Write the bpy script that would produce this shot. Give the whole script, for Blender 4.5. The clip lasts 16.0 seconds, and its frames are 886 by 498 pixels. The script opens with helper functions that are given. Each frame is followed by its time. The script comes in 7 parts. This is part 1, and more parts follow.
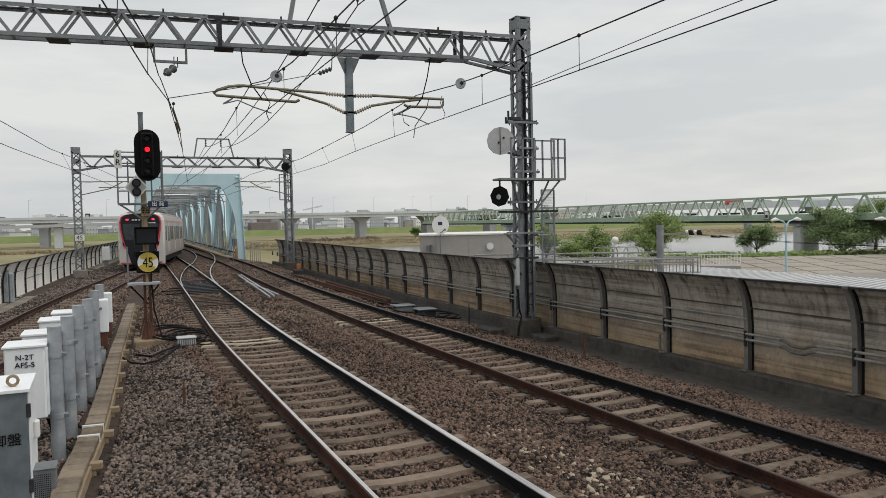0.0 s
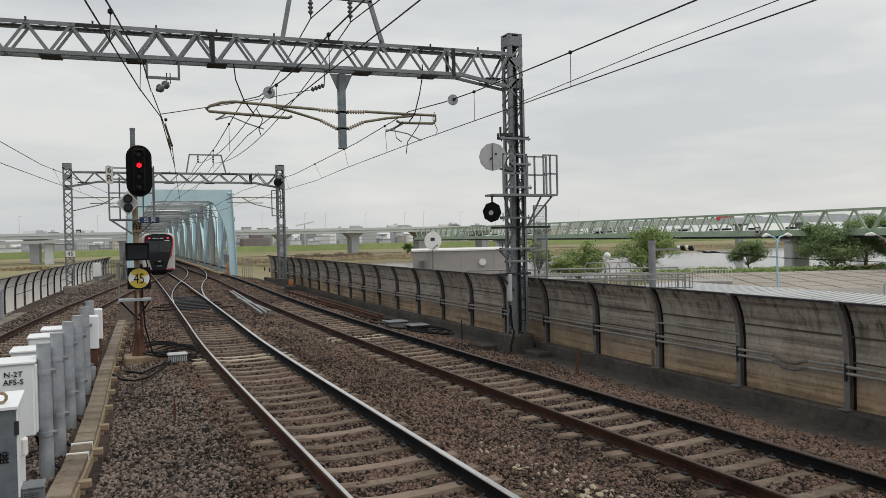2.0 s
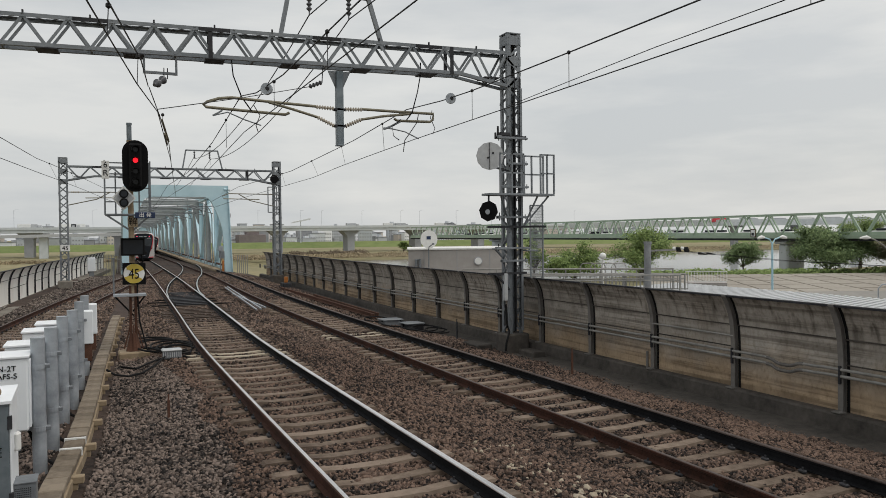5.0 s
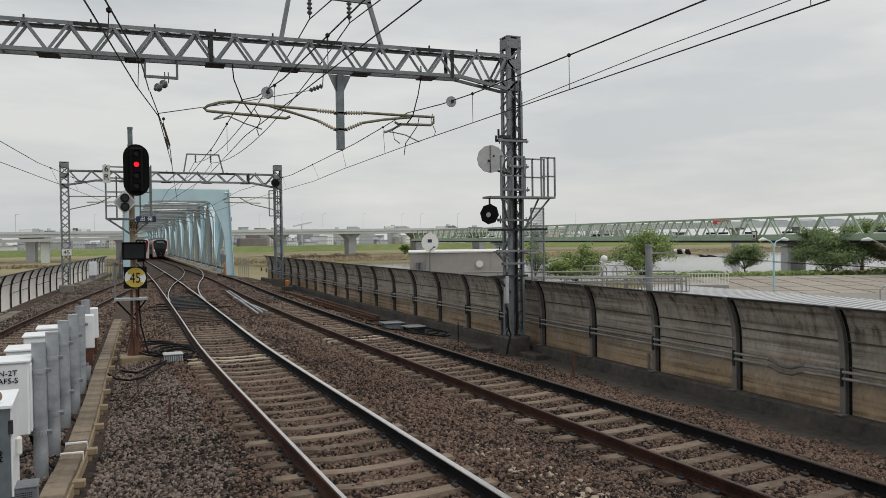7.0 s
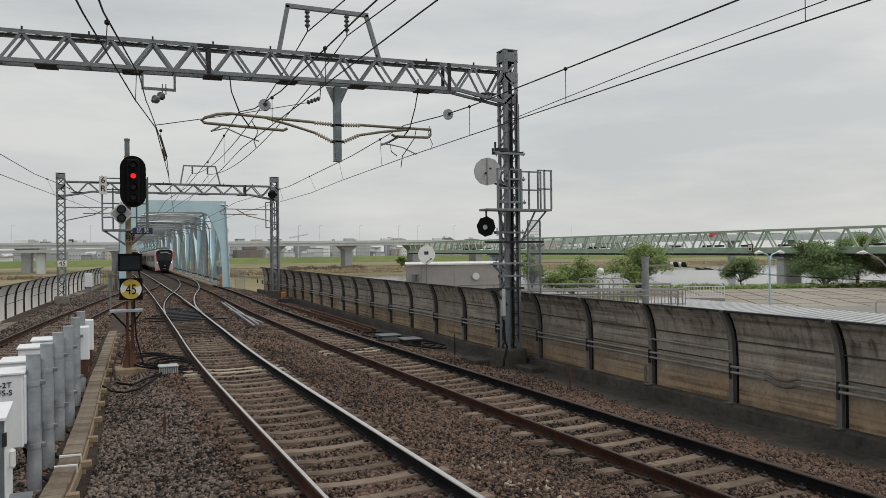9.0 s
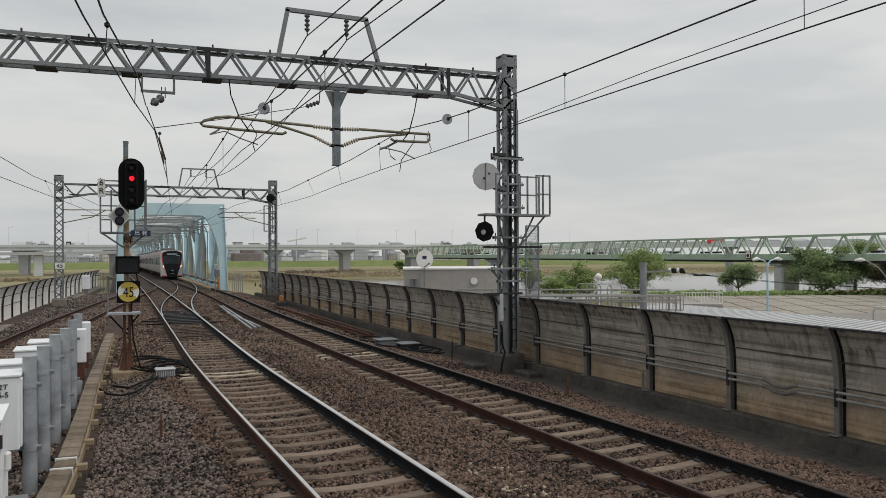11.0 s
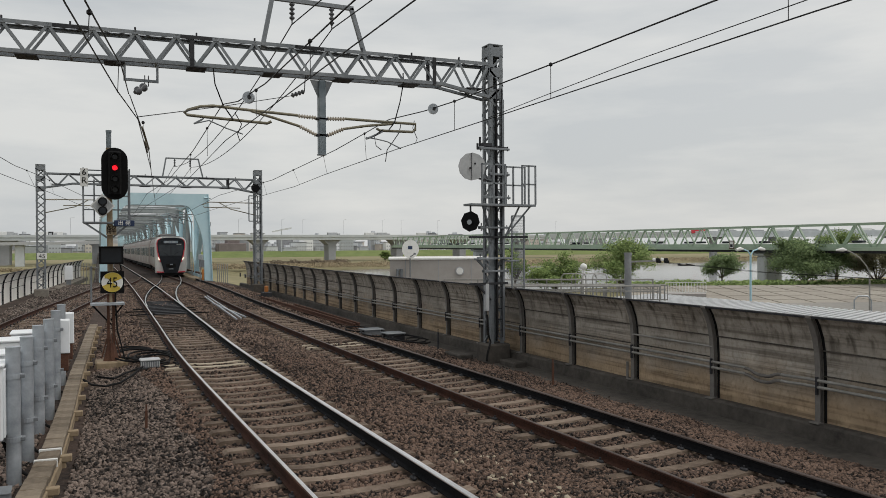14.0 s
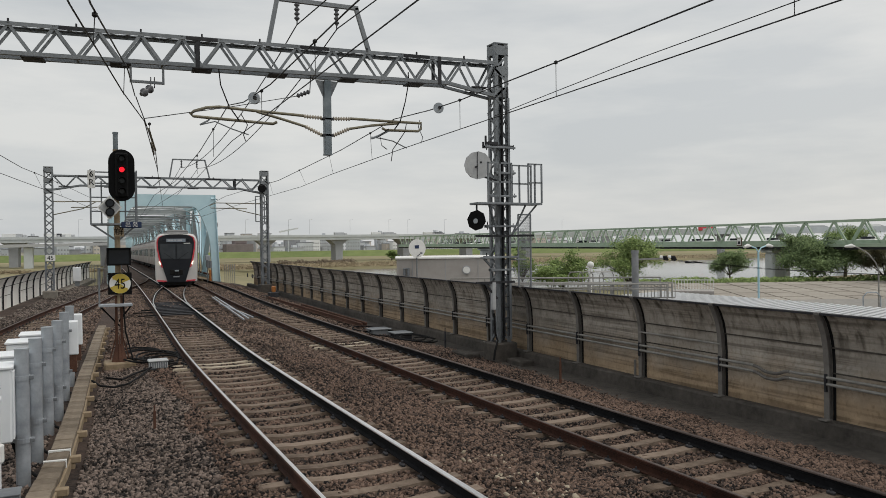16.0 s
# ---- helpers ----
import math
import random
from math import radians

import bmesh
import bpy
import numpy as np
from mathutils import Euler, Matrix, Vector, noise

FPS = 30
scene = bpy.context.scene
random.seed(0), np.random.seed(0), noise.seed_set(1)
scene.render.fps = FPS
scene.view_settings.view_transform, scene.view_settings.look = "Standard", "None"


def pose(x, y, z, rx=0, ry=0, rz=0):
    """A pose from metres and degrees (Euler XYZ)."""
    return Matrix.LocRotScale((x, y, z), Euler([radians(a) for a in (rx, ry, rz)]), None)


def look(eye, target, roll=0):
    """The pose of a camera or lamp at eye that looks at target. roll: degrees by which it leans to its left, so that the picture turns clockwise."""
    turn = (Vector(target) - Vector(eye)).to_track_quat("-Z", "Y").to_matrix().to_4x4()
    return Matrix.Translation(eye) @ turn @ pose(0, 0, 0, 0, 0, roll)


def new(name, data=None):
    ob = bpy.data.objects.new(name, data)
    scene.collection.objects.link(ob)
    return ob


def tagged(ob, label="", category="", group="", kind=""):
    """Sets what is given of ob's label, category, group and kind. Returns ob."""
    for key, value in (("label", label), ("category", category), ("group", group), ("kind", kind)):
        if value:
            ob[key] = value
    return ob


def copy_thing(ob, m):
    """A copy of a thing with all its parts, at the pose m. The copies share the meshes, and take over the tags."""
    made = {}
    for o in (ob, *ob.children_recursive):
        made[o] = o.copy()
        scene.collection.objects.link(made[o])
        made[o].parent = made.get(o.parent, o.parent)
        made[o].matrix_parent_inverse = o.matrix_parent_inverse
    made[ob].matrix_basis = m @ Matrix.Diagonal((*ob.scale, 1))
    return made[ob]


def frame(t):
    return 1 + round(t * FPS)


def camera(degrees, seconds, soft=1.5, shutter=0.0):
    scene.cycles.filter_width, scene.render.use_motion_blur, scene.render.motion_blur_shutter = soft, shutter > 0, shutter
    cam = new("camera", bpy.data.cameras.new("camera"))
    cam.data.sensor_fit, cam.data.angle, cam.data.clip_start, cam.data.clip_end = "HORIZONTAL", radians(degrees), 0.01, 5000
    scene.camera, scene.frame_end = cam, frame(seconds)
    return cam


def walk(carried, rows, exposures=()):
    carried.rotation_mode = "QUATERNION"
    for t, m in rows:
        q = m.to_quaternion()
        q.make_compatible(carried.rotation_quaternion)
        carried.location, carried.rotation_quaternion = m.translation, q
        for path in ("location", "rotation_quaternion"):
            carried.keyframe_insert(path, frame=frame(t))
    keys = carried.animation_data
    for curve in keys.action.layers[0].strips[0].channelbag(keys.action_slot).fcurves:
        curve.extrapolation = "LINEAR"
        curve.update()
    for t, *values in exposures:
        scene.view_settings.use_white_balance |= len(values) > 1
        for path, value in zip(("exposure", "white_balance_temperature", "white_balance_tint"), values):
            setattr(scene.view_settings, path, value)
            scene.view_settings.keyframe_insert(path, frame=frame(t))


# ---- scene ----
cam = camera(60.3, 16.0, soft=0.6)
PATH = [
    (0, -0.004, -0.015, 2.701, 87.813, 1.233, -23.732),
    (0.5, -0.001, -0.015, 2.702, 88.177, 1.448, -23.890),
    (1, -0.002, -0.015, 2.699, 88.527, 1.445, -24.074),
    (1.5, -0.002, -0.014, 2.698, 88.756, 1.352, -24.169),
    (2, -0.002, -0.011, 2.698, 88.990, 1.266, -24.298),
    (2.5, -0.001, -0.009, 2.699, 89.148, 1.349, -24.436),
    (3, -0.002, -0.005, 2.697, 89.147, 1.496, -24.449),
    (3.5, -0.008, -0.004, 2.700, 88.959, 1.175, -24.608),
    (4, -0.012, -0.001, 2.699, 88.846, 0.568, -24.711),
    (6.5, 0.000, 0.000, 2.701, 89.041, 0.800, -24.452),
    (7, -0.000, -0.000, 2.700, 89.109, 0.802, -24.512),
    (7.5, -0.002, -0.001, 2.701, 89.148, 0.703, -24.624),
    (8, -0.001, -0.008, 2.704, 89.367, 0.611, -24.716),
    (8.5, -0.002, -0.005, 2.706, 89.732, 0.613, -24.798),
    (9, -0.003, -0.002, 2.706, 90.010, 0.654, -24.772),
    (11.5, -0.006, 0.004, 2.705, 90.375, 0.217, -24.969),
    (12, -0.010, 0.000, 2.703, 90.111, 0.250, -25.108),
    (12.5, -0.014, -0.004, 2.704, 89.880, 0.416, -25.340),
    (13, -0.015, -0.007, 2.705, 89.678, 0.461, -25.570),
    (13.5, -0.015, -0.006, 2.705, 89.602, 0.374, -25.822),
    (14, -0.014, -0.002, 2.703, 89.609, 0.308, -25.992),
    (14.5, -0.015, -0.004, 2.703, 89.618, 0.470, -26.024),
    (15, -0.010, -0.005, 2.704, 89.595, 0.599, -25.868),
    (15.5, -0.007, -0.003, 2.702, 89.551, 0.605, -25.704),
    (16, -0.003, 0.000, 2.703, 89.546, 0.715, -25.487),
]
walk(cam, [(r[0], pose(*r[1:])) for r in PATH], exposures=[(0, 0.04), (1.5, 0.02), (3.5, -0.04), (7, -0.06), (9, -0.12), (12.5, -0.1), (16, -0.08)])

# ---- sky and sun: a bright overcast afternoon ----
world = bpy.data.worlds.new("overcast")
scene.world = world
world.use_nodes = True
wn, wl = world.node_tree.nodes, world.node_tree.links
wn.clear()
w_out = wn.new("ShaderNodeOutputWorld")
w_bg = wn.new("ShaderNodeBackground")
w_sky = wn.new("ShaderNodeTexSky")
w_sky.sky_type, w_sky.sun_disc = "NISHITA", False
w_sky.sun_elevation, w_sky.sun_rotation = radians(42), radians(75)
w_sky.air_density, w_sky.dust_density = 1.0, 4.0
w_gain = wn.new("ShaderNodeVectorMath")
w_gain.operation = "SCALE"
w_gain.inputs["Scale"].default_value = 0.75
w_tc = wn.new("ShaderNodeTexCoord")
w_map = wn.new("ShaderNodeMapping")
w_map.inputs["Scale"].default_value = (1.2, 1.2, 6.0)
w_noise = wn.new("ShaderNodeTexNoise")
w_noise.inputs["Scale"].default_value = 1.9
w_noise.inputs["Detail"].default_value = 7
w_noise.inputs["Roughness"].default_value = 0.55
w_ramp = wn.new("ShaderNodeValToRGB")
w_ramp.color_ramp.elements[0].position, w_ramp.color_ramp.elements[0].color = 0.36, (4.95, 5.18, 5.3, 1)
w_ramp.color_ramp.elements[1].position, w_ramp.color_ramp.elements[1].color = 0.62, (6.5, 6.54, 6.38, 1)
w_mix = wn.new("ShaderNodeMix")
w_mix.data_type = "RGBA"
w_mix.inputs[0].default_value = 0.9
wl.new(w_tc.outputs["Generated"], w_map.inputs["Vector"])
wl.new(w_map.outputs["Vector"], w_noise.inputs["Vector"])
wl.new(w_noise.outputs["Fac"], w_ramp.inputs["Fac"])
wl.new(w_sky.outputs["Color"], w_gain.inputs[0])
wl.new(w_gain.outputs["Vector"], w_mix.inputs[6])
wl.new(w_ramp.outputs["Color"], w_mix.inputs[7])
wl.new(w_mix.outputs[2], w_bg.inputs["Color"])
w_bg.inputs["Strength"].default_value = 0.122
wl.new(w_bg.outputs["Background"], w_out.inputs["Surface"])
sun = new("sun", bpy.data.lights.new("sun", "SUN"))
sun.data.energy, sun.data.angle, sun.data.color = 1.5, radians(30), (1.0, 0.95, 0.88)
sun.matrix_world = look((16, 4, 42), (0, 20, 0))


# ---- materials ----
def material(name, dark, light, rough=0.8, metal=0.0, grain=8.0, stain=0.6, bump=0.15, bump_scale=40.0, spread=0.0, stretch=(1, 1, 1), island=0.0, spec=0.4):
    """Two tones mixed by a fine and a coarse noise, with relief; spread: tone that differs from object to object; island: from piece to piece."""
    m = bpy.data.materials.new(name)
    m.use_nodes = True
    n, l = m.node_tree.nodes, m.node_tree.links
    b = n["Principled BSDF"]
    b.inputs["Roughness"].default_value, b.inputs["Metallic"].default_value = rough, metal
    b.inputs["Specular IOR Level"].default_value = spec
    geo = n.new("ShaderNodeTexCoord")
    mp = n.new("ShaderNodeMapping")
    mp.inputs["Scale"].default_value = stretch
    l.new(geo.outputs["Object"], mp.inputs["Vector"])
    fine, coarse = n.new("ShaderNodeTexNoise"), n.new("ShaderNodeTexNoise")
    fine.inputs["Scale"].default_value, fine.inputs["Detail"].default_value = grain, 8
    fine.inputs["Roughness"].default_value = 0.65
    coarse.inputs["Scale"].default_value, coarse.inputs["Detail"].default_value = stain, 4
    l.new(mp.outputs["Vector"], fine.inputs["Vector"])
    l.new(mp.outputs["Vector"], coarse.inputs["Vector"])
    add = n.new("ShaderNodeMath")
    add.operation = "ADD"
    l.new(fine.outputs["Fac"], add.inputs[0])
    l.new(coarse.outputs["Fac"], add.inputs[1])
    last = add
    for amount, node, socket in ((spread, "ShaderNodeObjectInfo", "Random"), (island, "ShaderNodeNewGeometry", "Random Per Island")):
        if amount:
            src = n.new(node)
            mul = n.new("ShaderNodeMath")
            mul.operation = "MULTIPLY_ADD"
            l.new(src.outputs[socket], mul.inputs[0])
            mul.inputs[1].default_value = 2 * amount
            sub = n.new("ShaderNodeMath")
            sub.operation = "SUBTRACT"
            l.new(last.outputs[0], sub.inputs[0])
            sub.inputs[1].default_value = amount
            l.new(sub.outputs[0], mul.inputs[2])
            last = mul
    ramp = n.new("ShaderNodeMapRange")
    ramp.inputs["From Min"].default_value, ramp.inputs["From Max"].default_value = 0.7, 1.3
    l.new(last.outputs[0], ramp.inputs["Value"])
    mix = n.new("ShaderNodeMix")
    mix.data_type = "RGBA"
    mix.inputs[6].default_value, mix.inputs[7].default_value = (*dark, 1), (*light, 1)
    l.new(ramp.outputs["Result"], mix.inputs[0])
    l.new(mix.outputs[2], b.inputs["Base Color"])
    if bump:
        bn, bp = n.new("ShaderNodeTexNoise"), n.new("ShaderNodeBump")
        bn.inputs["Scale"].default_value, bn.inputs["Detail"].default_value = bump_scale, 6
        bp.inputs["Strength"].default_value, bp.inputs["Distance"].default_value = bump, 0.02
        l.new(mp.outputs["Vector"], bn.inputs["Vector"])
        l.new(bn.outputs["Fac"], bp.inputs["Height"])
        l.new(bp.outputs["Normal"], b.inputs["Normal"])
    return m


def glow(name, colour, strength):
    m = bpy.data.materials.new(name)
    m.use_nodes = True
    b = m.node_tree.nodes["Principled BSDF"]
    b.inputs["Base Color"].default_value = (*colour, 1)
    b.inputs["Emission Color"].default_value, b.inputs["Emission Strength"].default_value = (*colour, 1), strength
    return m


GALV = material("galvanised_steel", (0.15, 0.165, 0.18), (0.25, 0.265, 0.28), 0.55, 0.35, 14, 1.2, 0.05)
GALV_LIGHT = material("new_galvanised_pipe", (0.27, 0.295, 0.325), (0.44, 0.47, 0.505), 0.45, 0.3, 9, 3.0, 0.04)
GALV_DULL = material("weathered_zinc_sheet", (0.13, 0.16, 0.18), (0.22, 0.25, 0.27), 0.5, 0.4, 5, 2.5, 0.04)
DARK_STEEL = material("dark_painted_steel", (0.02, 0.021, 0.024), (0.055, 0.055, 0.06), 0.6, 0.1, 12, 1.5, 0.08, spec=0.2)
RIB = material("grey_rib_steel", (0.13, 0.122, 0.113), (0.23, 0.216, 0.20), 0.75, 0.1, 9, 1.5, 0.1, spec=0.2)
BLACK = material("black_enamel", (0.003, 0.003, 0.0035), (0.008, 0.008, 0.009), 0.55, 0, 10, 1, 0.02, spec=0.12)
RUBBER = material("black_cable_rubber", (0.006, 0.006, 0.006), (0.018, 0.018, 0.019), 0.7, 0, 20, 3, 0.05, spec=0.12)
WIRE = material("dark_copper_wire", (0.02, 0.02, 0.022), (0.045, 0.045, 0.045), 0.6, 0.5, 20, 1, 0)
WHITE_BOX = material("white_cabinet_paint", (0.74, 0.77, 0.80), (0.84, 0.86, 0.88), 0.5, 0, 3, 0.8, 0.03)
WHITE = material("white_enamel", (0.66, 0.66, 0.64), (0.8, 0.8, 0.78), 0.5, 0, 6, 2, 0.02)
GREY_PLATE = material("grey_enamel_plate", (0.38, 0.39, 0.40), (0.5, 0.51, 0.52), 0.5, 0, 6, 2, 0.02)
YELLOW = material("yellow_enamel", (0.46, 0.34, 0.045), (0.58, 0.44, 0.08), 0.5, 0, 6, 2, 0.02)
NAVY = material("navy_sign_enamel", (0.012, 0.025, 0.07), (0.02, 0.04, 0.10), 0.45, 0, 6, 2, 0.02)
ORANGE = material("orange_plastic", (0.36, 0.13, 0.03), (0.46, 0.18, 0.05), 0.5, 0, 6, 2, 0.02)
RUST = material("rusty_steel", (0.06, 0.028, 0.018), (0.14, 0.065, 0.042), 0.85, 0.1, 30, 2, 0.2, 120)
RAIL_SIDE = material("rusted_rail", (0.022, 0.012, 0.009), (0.085, 0.036, 0.024), 0.8, 0.1, 22, 1.5, 0.15, 90, spec=0.2)
RAIL_DARK = material("oily_dark_rail", (0.005, 0.0052, 0.006), (0.017, 0.017, 0.019), 0.75, 0.05, 22, 1.5, 0.1, 90, spec=0.1)
RAIL_WORN = material("dull_rail_head", (0.055, 0.04, 0.034), (0.13, 0.10, 0.09), 0.5, 0.5, 30, 2.0, 0.02)
RAIL_TOP = material("polished_rail_head", (0.66, 0.65, 0.64), (0.80, 0.79, 0.78), 0.3, 1.0, 30, 2.0, 0.02)
CONCRETE = material("weathered_concrete", (0.13, 0.115, 0.095), (0.25, 0.23, 0.20), 0.9, 0, 9, 0.9, 0.2, 60)
DIRTY_CONCRETE = material("dark_stained_concrete", (0.035, 0.031, 0.027), (0.105, 0.092, 0.08), 0.9, 0, 7, 0.8, 0.25, 60)
SLEEPER = material("dusty_concrete_sleeper", (0.085, 0.060, 0.043), (0.225, 0.172, 0.132), 0.92, 0, 9, 1.4, 0.3, 70, spread=0.25)
SLEEPER_PALE = material("pale_new_concrete_sleeper", (0.30, 0.25, 0.18), (0.42, 0.36, 0.28), 0.9, 0, 9, 2, 0.2, 60)
TIMBER = material("dark_creosoted_timber", (0.035, 0.024, 0.018), (0.10, 0.07, 0.052), 0.9, 0, 12, 1.5, 0.3, 60, stretch=(1, 8, 8), spread=0.2)
TROUGH = material("weathered_trough_lid", (0.115, 0.09, 0.065), (0.25, 0.205, 0.155), 0.92, 0, 9, 1.8, 0.3, 60, spread=0.22)
TROUGH_SIDE = material("tan_trough_side", (0.20, 0.15, 0.09), (0.34, 0.265, 0.18), 0.9, 0, 9, 1.8, 0.2, 60)
BALLAST = material("brown_ballast_stones", (0.006, 0.0034, 0.0026), (0.185, 0.122, 0.092), 0.9, 0, 14, 0.35, 0.35, 60, island=0.4)
BALLAST_GREY = material("grey_ballast_stones", (0.009, 0.0068, 0.006), (0.23, 0.178, 0.15), 0.9, 0, 14, 0.35, 0.35, 60, island=0.4)
BALLAST_FAR = material("dusty_brown_ballast", (0.022, 0.014, 0.011), (0.235, 0.165, 0.128), 0.9, 0, 14, 0.35, 0.3, 60, island=0.36)
BALLAST_PALE = material("dusty_grey_ballast", (0.03, 0.025, 0.022), (0.26, 0.215, 0.185), 0.9, 0, 14, 0.35, 0.3, 60, island=0.36)
# Brown bed darkened: shade in the gaps between loose stones is in its colour.
BED = material("ballast_bed", (0.008, 0.005, 0.004), (0.085, 0.056, 0.043), 0.95, 0, 11, 0.5, 1.0, 16)
PANEL = material("weathered_wall_panel", (0.155, 0.131, 0.104), (0.335, 0.294, 0.24), 0.9, 0, 2.2, 0.5, 0.2, 50, spread=0.12, stretch=(1, 1.5, 0.6))


def stained_panel():
    """Concrete panel: grey above, ochre algae below a wavering line, dark rain streaks from the coping."""
    m = material("stained_concrete_panel", (0.25, 0.225, 0.194), (0.45, 0.41, 0.36), 0.9, 0, 3.0, 0.5, 0.2, 50, spread=0.1)
    n, l = m.node_tree.nodes, m.node_tree.links
    b = n["Principled BSDF"]
    base = b.inputs["Base Color"].links[0].from_socket
    geo = n.new("ShaderNodeNewGeometry")
    sep = n.new("ShaderNodeSeparateXYZ")
    l.new(geo.outputs["Position"], sep.inputs[0])

    def noise_at(scale, detail, stretch):
        mp, t = n.new("ShaderNodeMapping"), n.new("ShaderNodeTexNoise")
        mp.inputs["Scale"].default_value = stretch
        t.inputs["Scale"].default_value, t.inputs["Detail"].default_value = scale, detail
        l.new(geo.outputs["Position"], mp.inputs["Vector"])
        l.new(mp.outputs["Vector"], t.inputs["Vector"])
        return t.outputs["Fac"]

    def math_node(op, a, c):
        t = n.new("ShaderNodeMath")
        t.operation = op
        for i, v in enumerate((a, c)):
            if isinstance(v, float):
                t.inputs[i].default_value = v
            else:
                l.new(v, t.inputs[i])
        return t.outputs[0]

    def ramp(v, lo, hi):
        t = n.new("ShaderNodeMapRange")
        t.inputs["From Min"].default_value, t.inputs["From Max"].default_value = lo, hi
        l.new(v, t.inputs["Value"])
        return t.outputs["Result"]

    def tint(fac, colour, under, kind):
        t = n.new("ShaderNodeMix")
        t.data_type, t.blend_type = "RGBA", kind
        l.new(fac, t.inputs[0])
        l.new(under, t.inputs[6])
        t.inputs[7].default_value = (*colour, 1)
        return t.outputs[2]
    z = sep.outputs["Z"]
    edge = math_node("ADD", z, math_node("MULTIPLY", noise_at(1.3, 4, (1, 1, 1)), 0.9))
    c = tint(ramp(edge, 1.05, 0.35), (1.04, 0.85, 0.64), base, "MULTIPLY")
    streak = math_node("MULTIPLY", ramp(noise_at(7.0, 5, (1, 1, 0.12)), 0.5, 0.68), ramp(math_node("ADD", z, noise_at(2.2, 3, (1, 1, 0.4))), 1.2, 1.75))
    c = tint(streak, (0.34, 0.325, 0.31), c, "MULTIPLY")
    blot = ramp(noise_at(0.9, 5, (1, 1, 0.5)), 0.6, 0.76)
    c = tint(blot, (0.76, 0.73, 0.70), c, "MULTIPLY")
    bands = math_node("MULTIPLY", ramp(noise_at(2.0, 8, (0.12, 0.12, 7.0)), 0.45, 0.6), ramp(noise_at(0.8, 3, (1, 1, 0.6)), 0.3, 0.52))
    c = tint(bands, (0.52, 0.505, 0.49), c, "MULTIPLY")
    speck = ramp(noise_at(16.0, 6, (1, 1, 0.7)), 0.50, 0.74)
    c = tint(speck, (0.72, 0.70, 0.67), c, "MULTIPLY")
    bloom = ramp(noise_at(3.1, 7, (1, 1, 1.2)), 0.5, 0.7)
    c = tint(bloom, (1.16, 1.15, 1.14), c, "MULTIPLY")
    l.new(c, b.inputs["Base Color"])
    return m


STAINED = stained_panel()
PANEL_PALE = material("pale_wall_panel", (0.72, 0.70, 0.66), (0.86, 0.845, 0.81), 0.85, 0, 2.5, 0.5, 0.1, 50, spread=0.1, stretch=(1, 1.5, 0.6))
BRIDGE = material("pale_blue_bridge_paint", (0.42, 0.60, 0.67), (0.54, 0.71, 0.77), 0.55, 0, 1.5, 0.3, 0.05)
BRIDGE_GREY = material("grey_bridge_steel", (0.25, 0.275, 0.28), (0.36, 0.39, 0.395), 0.6, 0, 2, 0.4, 0.05)
GREEN_STEEL = material("pale_green_bridge_paint", (0.27, 0.35, 0.26), (0.38, 0.46, 0.36), 0.6, 0, 0.6, 0.1, 0.02)
# Lightened concrete: distance haze is put into the base colour.
VIADUCT = material("pale_viaduct_concrete", (0.52, 0.55, 0.56), (0.64, 0.67, 0.68), 0.8, 0, 0.3, 0.05, 0.02)
PORCELAIN = material("beige_porcelain", (0.38, 0.34, 0.28), (0.5, 0.45, 0.38), 0.35, 0, 6, 2, 0.02)
DARK_PORCELAIN = material("dark_grey_porcelain", (0.06, 0.062, 0.07), (0.12, 0.122, 0.13), 0.35, 0, 6, 2, 0.02)
TRAIN_DOOR = material("pale_train_door", (0.40, 0.37, 0.355), (0.50, 0.47, 0.45), 0.4, 0.1, 1.5, 0.3, 0.01)
TUBE = material("tarnished_bracket_tube", (0.14, 0.125, 0.09), (0.25, 0.23, 0.17), 0.55, 0.3, 9, 2, 0.05)
GRASS = material("reed_and_grass", (0.16, 0.15, 0.075), (0.31, 0.265, 0.15), 0.95, 0, 0.25, 0.012, 0.4, 1.2)
REED = material("dry_tan_reed", (0.17, 0.135, 0.085), (0.40, 0.33, 0.21), 0.95, 0, 0.8, 0.03, 0, 10, island=0.3)
BROWN_REED = material("dark_brown_reed", (0.10, 0.078, 0.055), (0.23, 0.185, 0.13), 0.95, 0, 0.8, 0.03, 0, 10, island=0.3)
HAZY_LEAF = material("hazy_brown_green_leaves", (0.12, 0.115, 0.06), (0.26, 0.25, 0.13), 0.75, 0, 2, 0.3, 0, 10, island=0.35)
LEVEE = material("levee_turf", (0.11, 0.15, 0.045), (0.205, 0.24, 0.085), 0.95, 0, 0.15, 0.01, 0.3, 0.8)
SHRUB = material("dark_green_shrub", (0.07, 0.112, 0.04), (0.23, 0.31, 0.13), 0.75, 0, 2, 0.3, 0, 10, island=0.35)
SPRING = material("fresh_spring_leaves", (0.10, 0.16, 0.04), (0.28, 0.36, 0.12), 0.75, 0, 2, 0.3, 0, 10, island=0.35)
BARK = material("grey_brown_bark", (0.05, 0.04, 0.03), (0.12, 0.10, 0.08), 0.95, 0, 20, 3, 0.4, 50)
RAILING = material("weathered_railing", (0.20, 0.195, 0.18), (0.32, 0.31, 0.29), 0.6, 0.1, 8, 2, 0.02)
PARKING = material("pale_paved_yard", (0.20, 0.19, 0.175), (0.30, 0.285, 0.26), 0.9, 0, 1.2, 0.05, 0.1, 8)
WATER = material("grey_river_water", (0.16, 0.17, 0.17), (0.22, 0.23, 0.23), 0.12, 0, 0.4, 0.05, 0.05, 1.5, spec=0.8)
